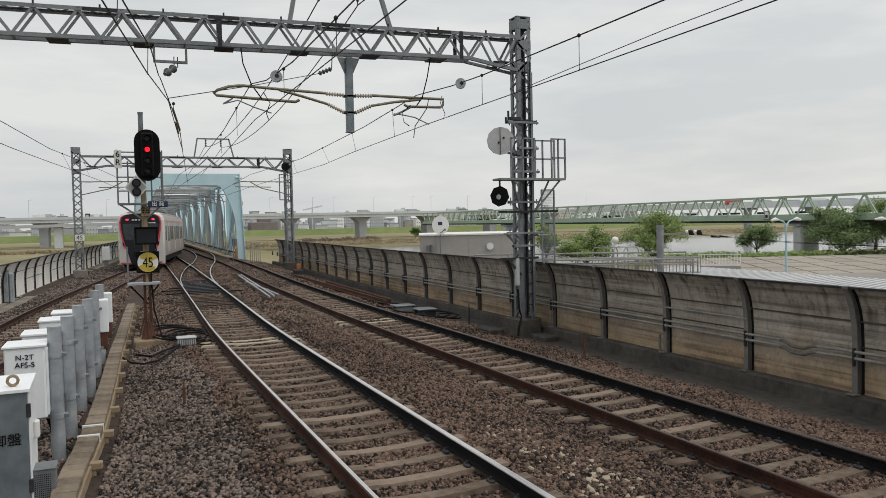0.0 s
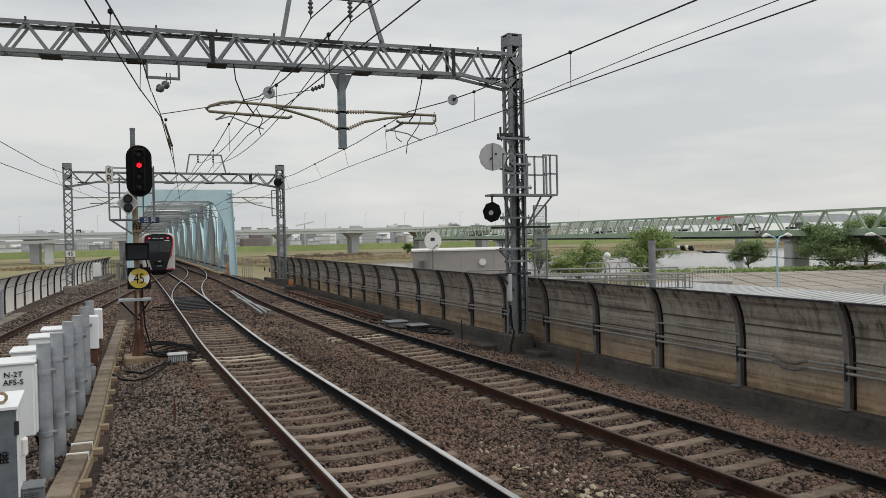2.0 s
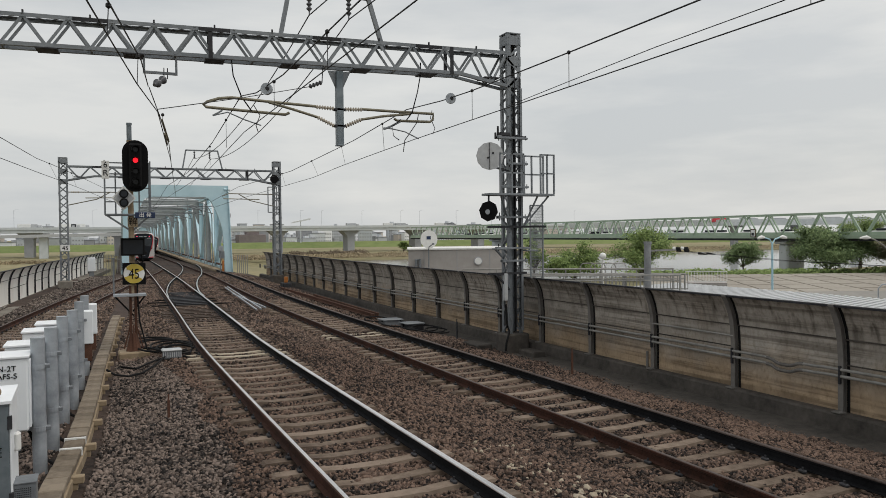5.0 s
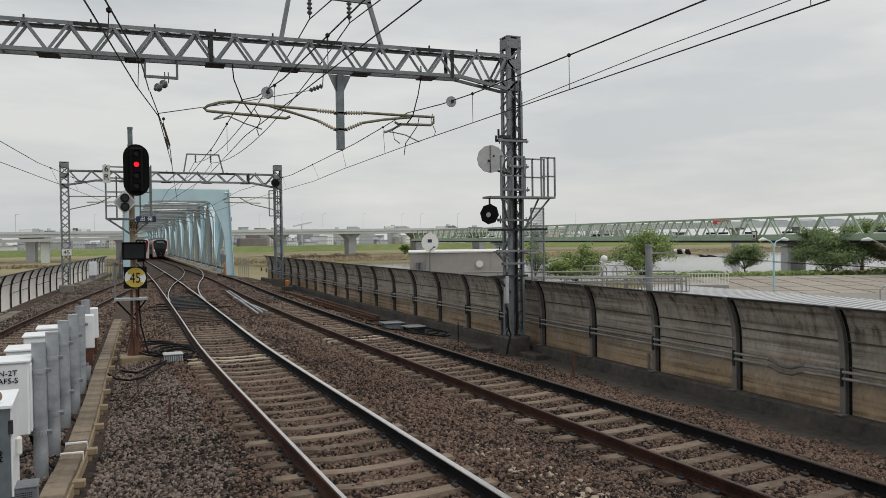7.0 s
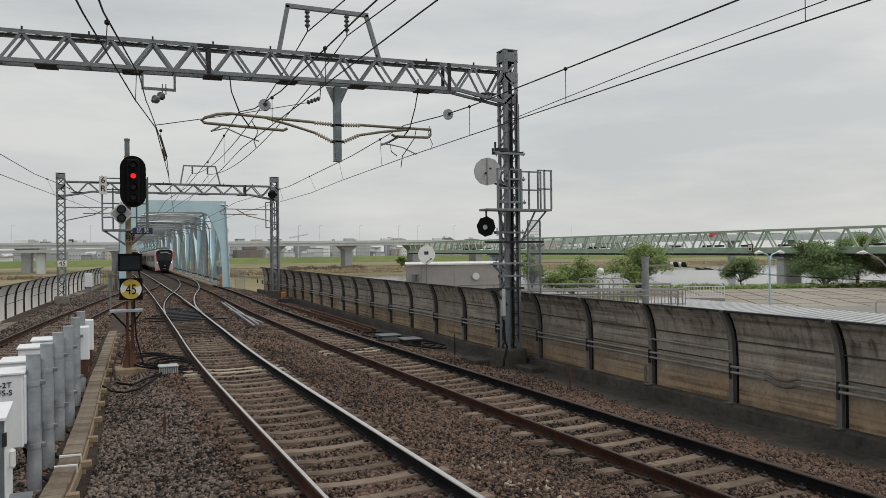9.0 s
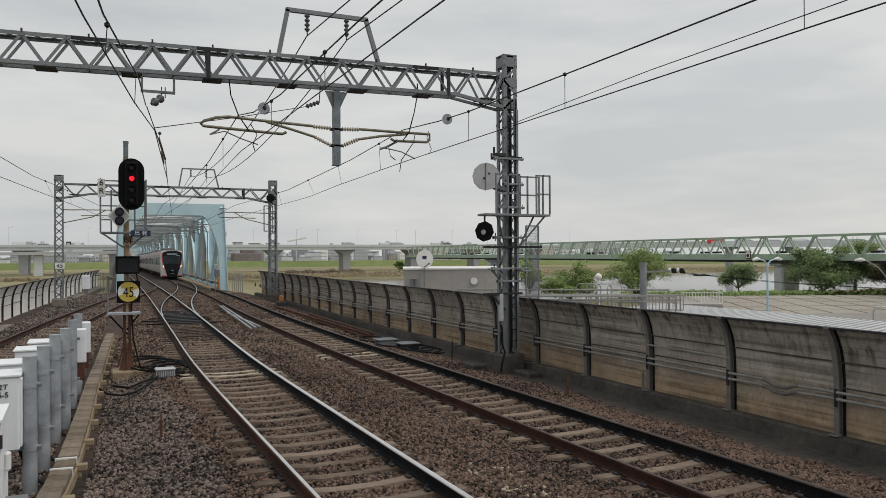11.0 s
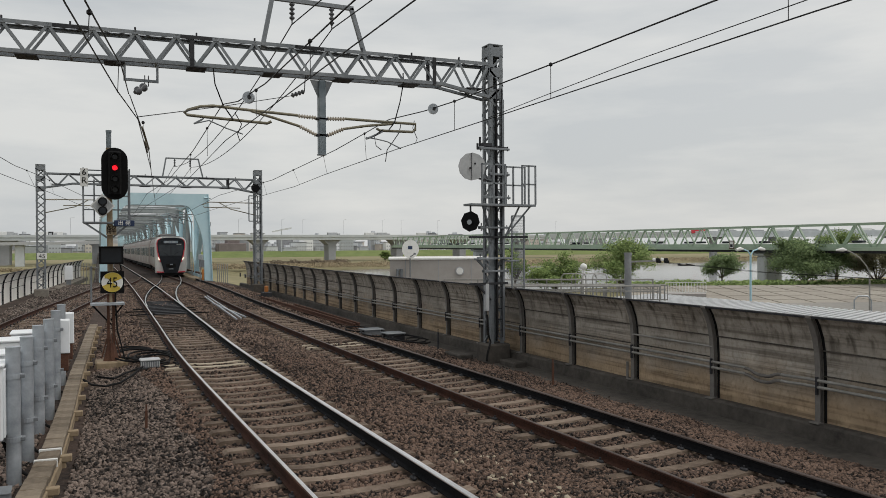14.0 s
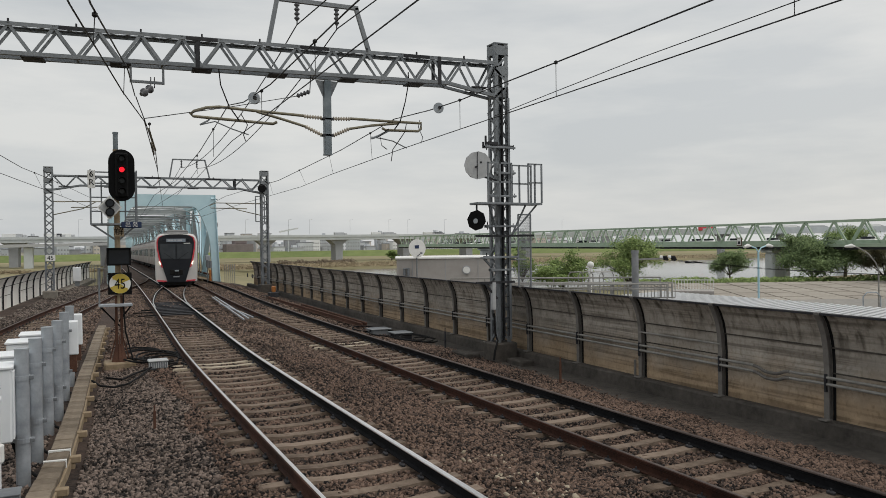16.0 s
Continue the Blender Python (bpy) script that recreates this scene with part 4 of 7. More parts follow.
def bracket_set():
    """The drop column with its two registration brackets."""
    x0 = 5.79
    y0 = near_y(x0)
    c = thing("overhead_bracket", "grey drop column with tarnished tube brackets and insulators", "catenary bracket", pose(x0, y0, 0))
    part("column", Geo().cbox(-0.09, -0.09, 5.0, 0.09, 0.09, 6.9, 0.012).cbox(-0.1, -0.1, 4.99, 0.1, 0.1, 5.02, 0.004), GALV_DULL, c)
    part("gusset", Geo().prism([(-0.3, 6.9), (0.3, 6.9), (0.09, 6.45), (-0.09, 6.45)], -0.01, 0.01), GALV, c, "flared steel gusset")
    for z in (5.500, 5.920):
        part("clamp", Geo().cbox(-0.14, -0.09, z - 0.03, 0.14, 0.09, z + 0.03, 0.006), DARK_STEEL, c)
    for s, reach in ((-1, 3.35), (1, 2.62)):
        insulator(None, (s * 0.14, 0, 5.940), (s * 0.62, 0, 5.960), 7, 0.055, c)
        insulator(None, (s * 0.14, 0, 5.500), (s * 0.58, 0, 5.700), 7, 0.055, c)
        zt = 5.97
        if s < 0:
            part("bracket_tube", Geo().path([(-0.62, 0, zt), (-1.9, 0, 6.020), (-2.7, 0, 6.060), (-3.0, 0, 6.020), (-3.28, 0, 5.920), (-3.36, 0, 5.850), (-3.3, 0, 5.800), (-3.15, 0, 5.790), (-1.4, 0, 5.720), (-1.3, 0, 5.770)], 0.036, 10), TUBE, c, smooth=True)
            part("bracket_tube", Geo().path([(-0.58, 0, 5.700), (-1.2, 0, 5.860), (-1.8, 0, 6.000)], 0.034, 10), TUBE, c, smooth=True)
            part("steady_arm", Geo().path([(-2.9, 0, 5.790), (-2.95, 0, 5.720), (-3.15, 0, 5.600)], 0.022, 8).path([(-3.15, 0, 5.600), (-2.8, 0, 5.700), (-2.4, 0, 5.540), (-2.0, 0, 5.420)], 0.016, 8), GALV, c, smooth=True)
        else:
            part("bracket_tube", Geo().path([(0.62, 0, zt), (1.6, 0, 5.960), (2.64, 0, 5.960), (2.62, 0, 5.800), (2.54, 0, 5.740), (1.6, 0, 5.720), (1.5, 0, 5.770)], 0.036, 10), TUBE, c, smooth=True)
            part("bracket_tube", Geo().path([(0.58, 0, 5.700), (1.2, 0, 5.820), (1.95, 0, 5.920)], 0.034, 10), TUBE, c, smooth=True)
            part("steady_arm", Geo().path([(1.7, 0, 5.720), (1.4, 0, 5.560), (1.2, 0, 5.480)], 0.03, 8).path([(1.2, 0, 5.520), (1.5, 0, 5.490), (1.8, 0, 5.440), (2.2, 0, 5.270)], 0.016, 8), GALV, c, smooth=True)
    part("jumper_loop", Geo().path([(2.2, 0, 5.920), (2.15, 0.0, 5.700), (1.95, 0, 5.420), (1.8, 0, 5.220), (1.75, 0, 4.9)], 0.012, 6).path([(2.6, 0, 6.050), (2.55, 0, 5.850), (2.68, 0, 5.570), (2.62, 0, 5.420)], 0.01, 6), WIRE, c)
    # insulator yoke above the beam
    f = thing("feeder_frame", "grey trapezoid feeder frame on the gantry beam", "catenary frame", pose(5.56, near_y(5.56), -0.14), "feeder frames")
    part("frame_leg", Geo().bar((-1.28, 0, 7.7), (-1.02, 0, 9.0), 0.1, 0.1), GALV, f)
    part("frame_leg", Geo().bar((1.45, 0, 7.7), (1.05, 0, 9.0), 0.1, 0.1), GALV, f)
    part("cross_bar", Geo().bar((-1.07, 0, 9.0), (1.10, 0, 9.0), 0.1, 0.1), GALV, f)
    for x in (-0.52, 0.52):
        insulator(DARK_PORCELAIN, (x, 0, 8.95), (x, 0, 8.5), 4, 0.07, f)
        part("hook", Geo().tube((x, 0, 8.5), (x, 0, 8.4), 0.015, n=6), DARK_STEEL, f)
    # small hanging frame with a strain insulator
    h = thing("strain_hanger", "small grey hanging frame with a strain insulator", "catenary frame", pose(1.5, near_y(1.5), 0.04))
    for s in (-1, 1):
        part("hanger", Geo().bar((s * 0.36, 0, 6.95), (s * 0.36, 0, 6.55), 0.05, 0.05), GALV, h)
    part("cross_bar", Geo().bar((-0.385, 0, 6.55), (0.385, 0, 6.55), 0.06, 0.06), GALV, h)
    part("u_bolt", Geo().tube((0.08, 0, 6.68), (0.08, 0, 6.42), 0.012, n=6).tube((0.16, 0, 6.68), (0.16, 0, 6.42), 0.012, n=6), DARK_STEEL, h)
    insulator(DARK_PORCELAIN, (0.1, -0.05, 6.42), (-0.16, -0.3, 6.2), 2, 0.1, h)


bracket_set()


def far_fittings():
    f = thing("feeder_frame", "distant grey trapezoid feeder frame on its gantry", "catenary frame", pose(6.15, 49, 0), "feeder frames")
    part("frame_leg", Geo().bar((-1.15, 0, 6.88), (-0.95, 0, 8.0), 0.08, 0.08), GALV, f)
    part("frame_leg", Geo().bar((1.2, 0, 6.88), (0.93, 0, 8.0), 0.08, 0.08), GALV, f)
    part("cross_bar", Geo().bar((-0.97, 0, 8.0), (0.95, 0, 8.0), 0.08, 0.08), GALV, f)
    for x in (-0.45, 0.45):
        insulator(DARK_PORCELAIN, (x, 0, 7.95), (x, 0, 7.5), 3, 0.06, f)
    for x0, x1, z, lab in ((-1.3, 1.6, 5.35, "tarnished tube bracket on the slender mast"), (10.5, 7.3, 5.35, "tarnished tube bracket on the slender mast")):
        b = thing("overhead_bracket", lab, "catenary bracket", pose(x0, 48.9, 0), "mast brackets")
        s = 1 if x1 > x0 else -1
        d = abs(x1 - x0)
        part("bracket_tube", Geo().path([(0, 0, z), (s * (d - 0.4), 0, z + 0.02), (s * d, 0, z - 0.15), (s * (d - 0.1), 0, z - 0.3), (s * 0.9, 0, z - 0.33)], 0.03, 8), TUBE, b, smooth=True)
        part("bracket_tube", Geo().path([(0, 0, z - 0.75), (s * 1.5, 0, z - 0.4), (s * 2.2, 0, z)], 0.03, 8), TUBE, b, smooth=True)
        insulator(None, (s * 0.15, 0, z), (s * 0.6, 0, z), 5, 0.05, b)
    lamp = thing("mast_lamp", "black round lamp on the slender mast", "lamp", pose(10.72, 48.6, 0))
    part("lamp_head", Geo().disc((-0.25, -0.1, 6.3), 0.26, 0.25, (0.2, 1, 0)), BLACK, lamp)
    part("lamp_arm", Geo().tube((-0.25, 0, 6.3), (0, 0.2, 6.3), 0.04), DARK_STEEL, lamp)
    fr = thing("hanging_rack", "grey rectangular frame hung on the slender mast", "frame", pose(10.3, 48.7, 0))
    for a, b in (((-0.2, 0, 4.2), (-0.2, 0, 5.8)), ((0.35, 0, 4.2), (0.35, 0, 5.8)), ((-0.2, 0, 4.2), (0.35, 0, 4.2)), ((-0.2, 0, 5.8), (0.35, 0, 5.8))):
        part("frame_bar", Geo().bar(a, b, 0.06, 0.06, up=(0, 1, 0)), GALV, fr)
    sg = thing("speed_plate", "small white speed plate on the slender mast", "sign", pose(-1.5, 48.7, 0))
    part("plate", Geo().cbox(-0.25, -0.02, 1.95, 0.25, 0.0, 2.3, 0.004), WHITE, sg)
    words("45", 0.34, BLACK, sg, pose(0, -0.024, 2.12, 90, 0, 0))


far_fittings()


def mast_fittings():
    m = thing("mast_platform", "grey railed service platform on the lattice mast", "platform", pose(MX, MY, 0))
    z = 3.78
    part("platform_plate", Geo().cbox(-1.05, -0.7, z - 0.06, 0.98, -0.22, z, 0.006), GALV, m)
    for a, b in (((-0.6, -0.5, z - 0.06), (-0.2, -0.25, 2.9)), ((0.9, -0.5, z - 0.06), (0.25, -0.25, 2.9)), ((-0.35, -0.5, z - 0.06), (-0.2, -0.25, 2.9)), ((0.55, -0.5, z - 0.06), (0.25, -0.25, 2.9))):
        part("strut", Geo().bar(a, b, 0.045, 0.045), GALV, m)
    for xs, y in (((-0.72, -0.36, 0.0), -0.68), ((0.28, 0.52, 0.9), -0.24), ((0.54, 0.75, 0.97), -0.68)):
        for x in xs:
            part("rail_post", Geo().bar((x, y, z), (x, y, z + 1.08), 0.04, 0.04, up=(0, 1, 0)), GALV, m)
        for zz in (z + 1.06, z + 0.55):
            part("hand_rail", Geo().bar((xs[0], y, zz), (xs[-1], y, zz), 0.04, 0.04), GALV, m)
    for zz in (2.88, 1.6, 5.35):
        part("arm", Geo().bar((-0.9 if zz < 3 else -0.55, -0.28, zz), (0.95 if 2 < zz < 3 else 0.3, -0.28, zz), 0.06, 0.06), DARK_STEEL, m, "dark steel cross arm")
    part("brace", Geo().bar((-0.62, -0.28, 1.55), (-0.24, -0.26, 1.15), 0.05, 0.05), DARK_STEEL, m)
    ld = thing("mast_ladder", "narrow grey steel ladder up the lattice mast", "ladder", pose(MX, MY, 0))
    for x in (-0.02, 0.14):
        part("ladder_rail", Geo().bar((x, -0.27, 0.1), (x, -0.27, 7.0), 0.03, 0.03), DARK_STEEL, ld)
    for k in range(22):
        part("rung", Geo().bar((-0.02, -0.27, 0.3 + 0.3 * k), (0.14, -0.27, 0.3 + 0.3 * k), 0.02, 0.02), DARK_STEEL, ld)
    for zz, x0, x1 in ((5.32, -0.62, 0.34), (4.62, -0.3, 0.34), (3.98, -0.5, 0.36), (3.15, -0.62, 0.3), (2.3, -0.66, 0.42), (1.95, -0.5, 0.3)):
        br = part("arm_bracket", Geo().cbox(x0, -0.36, zz - 0.035, x1, -0.27, zz + 0.02, 0.006).cbox(x0, -0.42, zz - 0.045, x0 + 0.12, -0.24, zz + 0.035, 0.008), GALV, m, "grey bolted cross bracket")
        part("bolt", Geo().tube((x0 + 0.06, -0.33, zz - 0.1), (x0 + 0.06, -0.33, zz + 0.12), 0.014, n=6).tube((x1 - 0.05, -0.33, zz - 0.06), (x1 - 0.05, -0.33, zz + 0.07), 0.012, n=6), DARK_STEEL, br)
    part("bracket_plate", Geo().cbox(-0.75, -0.5, 2.26, -0.2, -0.24, 2.3, 0.005), GALV, m, "small grey steel shelf")
    part("bracket_plate", Geo().cbox(0.2, -0.5, 2.2, 0.55, -0.24, 2.24, 0.005), GALV, m, "small grey steel shelf")
    part("brace", Geo().bar((-0.7, -0.36, 2.26), (-0.24, -0.26, 1.86), 0.05, 0.05), GALV, m)
    part("cable_channel", Geo().cbox(0.13, -0.3, 0.0, 0.2, -0.26, 6.7, 0.006), GALV, m, "grey steel cable channel")
    part("insulator_arm", Geo().bar((-0.5, -0.28, 5.42), (-0.2, -0.28, 5.42), 0.1, 0.08).tube((-0.56, -0.28, 5.3), (-0.56, -0.28, 5.62), 0.03, n=8), DARK_STEEL, m, "dark hook bracket above the round board")
    mi = thing("round_shade", "grey round warning board on the lattice mast", "sign", pose(MX, MY, 0))
    part("board", Geo().disc((-0.82, -0.3, 4.8), 0.38, 0.05, (0.25, 1, 0), 12), GREY_PLATE, mi, "flat grey dodecagonal board")
    part("seam", Geo().bar((-0.85, -0.335, 4.44), (-0.85, -0.335, 5.16), 0.012, 0.012), DARK_STEEL, mi)
    part("bracket", Geo().bar((-0.62, -0.25, 5.3), (-0.2, -0.25, 5.36), 0.05, 0.05).bar((-0.62, -0.25, 4.5), (-0.2, -0.25, 4.4), 0.05, 0.05).tube((-0.62, -0.25, 5.28), (-0.62, -0.25, 5.45), 0.03), DARK_STEEL, mi)
    part("bolt", Geo().disc((-0.75, -0.34, 4.88), 0.03, 0.03, (0.25, 1, 0), 8).disc((-0.9, -0.34, 4.75), 0.03, 0.03, (0.25, 1, 0), 8), DARK_STEEL, mi)
    sp = thing("horn_loudspeaker", "black horn loudspeaker hung on the mast platform", "loudspeaker", pose(MX - 0.98, MY - 0.5, 3.3, 0, 0, -52))
    part("horn", Geo().path([(0, 0.14, 0), (0, 0.0, 0), (0, -0.02, 0)], [0.1, 0.27, 0.28], 8), BLACK, sp)
    part("driver", Geo().disc((0, 0.2, 0), 0.09, 0.2, (0, 1, 0), 12), BLACK, sp)
    part("throat", Geo().disc((0.0, -0.05, -0.02), 0.07, 0.06, (0, 1, 0), 10, r2=0.04), GALV_LIGHT, sp)
    part("hanger", Geo().tube((0, 0, 0.26), (0, 0, 0.45), 0.025), DARK_STEEL, sp)
    md = thing("mesh_door", "tall grey mesh screen panel beside the mast", "screen", pose(MX + 0.85, MY + 0.4, 0))
    for a, b in (((0, 0, 0.9), (0, 0, 3.5)), ((0.42, 0, 0.9), (0.42, 0, 3.5)), ((0, 0, 3.5), (0.42, 0, 3.5)), ((0, 0, 2.75), (0.42, 0, 2.75)), ((0, 0, 1.3), (0.42, 0, 1.3))):
        part("frame_bar", Geo().bar(a, b, 0.035, 0.035, up=(0, 1, 0)), GALV, md)
    g = Geo()
    for i in range(1, 12):
        g.bar((0.42 * i / 12, 0, 1.3), (0.42 * i / 12, 0, 3.5), 0.006, 0.006, up=(0, 1, 0))
    for i in range(50):
        g.bar((0, 0, 1.3 + 0.045 * i), (0.42, 0, 1.3 + 0.045 * i), 0.006, 0.006)
    part("mesh", g, GALV, md)
    cb = thing("cable_riser", "white and black cable risers down the mast", "cable")
    part("pipe", Geo().cbox(MX - 0.42, MY - 0.32, 0.85, MX - 0.31, MY - 0.22, 1.6, 0.01), GREY_PLATE, cb, "short pale cable duct")
    part("cable", Geo().path([(MX - 0.36, MY - 0.28, 0.75), (MX - 0.34, MY - 0.3, 0.2), (MX - 0.28, MY - 0.32, 0.0), (MX - 0.45, MY - 0.45, -0.3), (MX - 0.5, MY - 0.5, -0.5)], 0.03, 8), RUBBER, cb, smooth=True)
    part("cable", Geo().path([(MX - 0.05, MY - 0.26, 0.0), (MX - 0.05, MY - 0.26, 6.5)], 0.022, 6), RUBBER, cb)


mast_fittings()


def wires():
    """Contact wires, messengers, feeders and droppers."""
    def sag(p, q, d, n=16):
        p, q = Vector(p), Vector(q)
        return [p.lerp(q, i / n) - Vector((0, 0, 4 * d * (i / n) * (1 - i / n))) for i in range(n + 1)]

    def run(label, pts, r, drops=()):
        w = thing("overhead_wire", label, "overhead wire", group="overhead wires")
        part("wire", Geo().path(pts, r, 5), WIRE, w)
        for p, q in drops:
            part("dropper", Geo().tube(p, q, 0.006, n=4), WIRE, w)
            part("dropper_clip", Geo().path([(p[0], p[1], p[2] - 0.035), (p[0], p[1], p[2] - 0.015), (p[0], p[1], p[2] + 0.015), (p[0], p[1], p[2] + 0.035)], [0.012, 0.035, 0.035, 0.012], 8), WIRE, w)
        return w

    # outer track
    run("dark contact wire above the outer track", [(7.6, -16, 5.42), (7.6, 6, 5.32), (7.6, 12.9, 5.23), (7.62, 18.4, 5.17), (8.0, 26, 5.15), (8.3, 31, 5.1), (8.3, 49, 5.03), (9.6, 90, 5.0), (16.9, 330, 5.0)], 0.010)
    run("thin second wire above the outer track", [(7.6, -16, 5.9), (7.6, 6.6, 5.47), (7.6, 9, 5.43), (7.6, 11.4, 5.34), (7.6, 13.5, 5.25)], 0.007)
    mess = [(7.6, -22, 6.5), (7.6, -6, 6.02), (7.6, 3, 5.9), (7.6, 8, 5.87), (7.6, 11.25, 5.85), (7.6, 15.0, 5.84), (7.6, 16.6, 5.88), (7.62, 18.9, 6.02), (7.8, 24, 5.8), (8.1, 34, 5.6), (8.3, 49, 5.8), (9.0, 70, 5.5), (9.6, 90, 5.7)]
    run("dark messenger wire with droppers above the outer track", mess, 0.013, [((xm, y, z), (xc, y, zc)) for y, xm, z, xc, zc in ((1.5, 7.6, 5.92, 7.6, 5.36), (6.3, 7.6, 5.88, 7.6, 5.32), (11.25, 7.6, 5.85, 7.6, 5.25), (15.0, 7.6, 5.84, 7.6, 5.21), (21, 7.7, 5.93, 7.75, 5.16), (25.5, 7.84, 5.77, 7.97, 5.15), (30, 7.98, 5.68, 8.24, 5.11), (36, 8.14, 5.64, 8.3, 5.08))])
    # middle track
    run("dark contact wire above the middle track", [(3.35, -16, 5.4), (3.3, 7.7, 5.3), (3.35, 18.8, 5.22), (3.9, 30, 5.12), (4.0, 49, 5.03), (5.5, 90, 5.0), (12.5, 330, 5.0)], 0.010)
    mess = [(3.4, -22, 6.6), (3.35, -4, 5.98), (3.3, 9.7, 5.85), (3.3, 14.4, 5.74), (3.3, 17, 5.85), (3.3, 18.9, 6.1), (3.6, 26, 5.8), (3.9, 36, 5.6), (4.1, 49, 5.8), (4.9, 70, 5.5), (5.5, 90, 5.7)]
    run("dark messenger wire with droppers above the middle track", mess, 0.013, [((x, y, z), (x, y, zc)) for x, y, z, zc in ((3.3, 6.0, 5.87, 5.31), (3.3, 11.4, 5.82, 5.27), (3.3, 15.2, 5.76, 5.25), (3.42, 22, 5.96, 5.19), (3.65, 27, 5.77, 5.15))])
    # departure track
    run("dark contact wire above the departure track", [(-3.9, -14, 5.15), (-3.6, 16, 5.12), (-2.5, 26, 5.1), (-1.83, 31.2, 5.1), (-1.34, 34.8, 5.1), (-0.25, 43.3, 5.1), (0.64, 51.2, 5.1), (5.2, 84, 5.0)], 0.011)
    run("dark messenger wire above the departure track", [(-3.9, -14, 6.2), (-3.6, 16, 5.85), (-1.93, 32.9, 5.75), (-1.27, 37.1, 5.75), (-0.5, 42.7, 5.75), (0.65, 51.6, 5.75)], 0.012, [((-1.6, 35, 5.75), (-1.32, 35, 5.1)), ((-0.9, 39.8, 5.75), (-0.7, 39.8, 5.1))])
    # wires that cross from the departure track to the middle track
    run("dark crossing contact wire between two tracks", [(-0.5, 5, 5.1), (-0.05, 8.4, 5.1), (0.64, 12.8, 5.1), (1.15, 15.6, 5.1), (1.75, 21, 5.1), (2.2, 25, 5.08), (4.4, 47, 5.05)], 0.010, [((0.68, 13.0, 5.56), (0.66, 13.0, 5.1)), ((0.2, 9.9, 5.45), (0.18, 9.9, 5.1)), ((1.4, 17.6, 5.35), (1.4, 17.6, 5.1))])
    w = run("dark strained wire ending at an insulator", [(-0.2, 6.5, 5.48), (0.15, 9.5, 5.46), (0.75, 13.5, 5.62), (1.2, 18.9, 6.18)], 0.012)
    w = run("dark wire with tan section rods", [(1.22, 18.9, 6.16), (1.55, 20.4, 5.75), (1.95, 22.6, 5.3), (2.3, 26, 5.1)], 0.012)
    for p, q in (((1.62, 20.6, 5.68), (1.92, 22.3, 5.34)), ((1.60, 19.6, 5.2), (1.8, 21.4, 5.14))):
        part("section_rod", Geo().tube(p, q, 0.025, n=8), TUBE, w, "tan insulating rod")
    run("thin pull-off wire across the tracks", [(1.15, 15.6, 5.15), (3.0, 17.2, 5.75), (5.0, 18.95, 6.45)], 0.009)
    st = thing("strain_insulator", "ribbed strain insulator below the gantry beam", "insulator")
    insulator(DARK_PORCELAIN, (5.0, 18.95, 6.45), (5.35, 19.0, 6.6), 4, 0.06, st)
    part("link", Geo().tube((5.35, 19.0, 6.6), (5.4, 19.0, 7.3), 0.012, n=6), DARK_STEEL, st)
    # feeders on the trapezoid frames
    for dx in (-0.52, 0.52):
        x = 5.56 + dx
        run("dark feeder cable on the frames", [(x + 1.9, -4, 9.3), (x + 0.8, 9.5, 8.6), (x, near_y(x), 8.26)] + sag((x, near_y(x), 8.26), (6.15 + dx, 49, 7.5), 0.9)[1:] + sag((6.15 + dx, 49, 7.5), (7.6 + dx, 90, 7.2), 0.5)[1:], 0.016)
    jw = thing("jumper_cable", "hanging black jumper cables at the brackets", "cable")
    part("cable", Geo().path([(7.95, 18.7, 7.25), (8.0, 18.8, 7.0), (7.92, 18.85, 6.5), (7.78, 18.9, 5.95), (7.62, 18.9, 5.75)], 0.016, 6), RUBBER, jw)
    part("cable", Geo().path([(3.1, 19.0, 7.0), (3.14, 19.0, 6.6), (3.33, 19.0, 6.1), (3.55, 18.9, 5.75)], 0.016, 6), RUBBER, jw)
    part("cable", Geo().path([(3.6, 18.9, 5.9), (3.75, 18.9, 5.65), (3.65, 18.9, 5.4), (3.7, 18.9, 5.25)], 0.012, 6), RUBBER, jw)
    part("cable", Geo().path([(7.45, 18.9, 5.75), (7.2, 18.9, 5.55), (7.25, 18.9, 5.3), (7.4, 18.9, 5.2)], 0.012, 6), RUBBER, jw)
    for c in ((3.3, 15.9, 5.74), (7.6, 16.1, 5.85)):
        w = thing("line_weight", "grey round balance drum on the messenger wire", "pulley", pose(*c), "balance drums")
        part("drum", Geo().disc((0, 0, 0), 0.12, 0.09, (0.5, 1, 0), 16), GALV_LIGHT, w)
        part("hub", Geo().disc((0, -0.06, 0), 0.04, 0.06, (0.5, 1, 0), 8), DARK_STEEL, w)


wires()


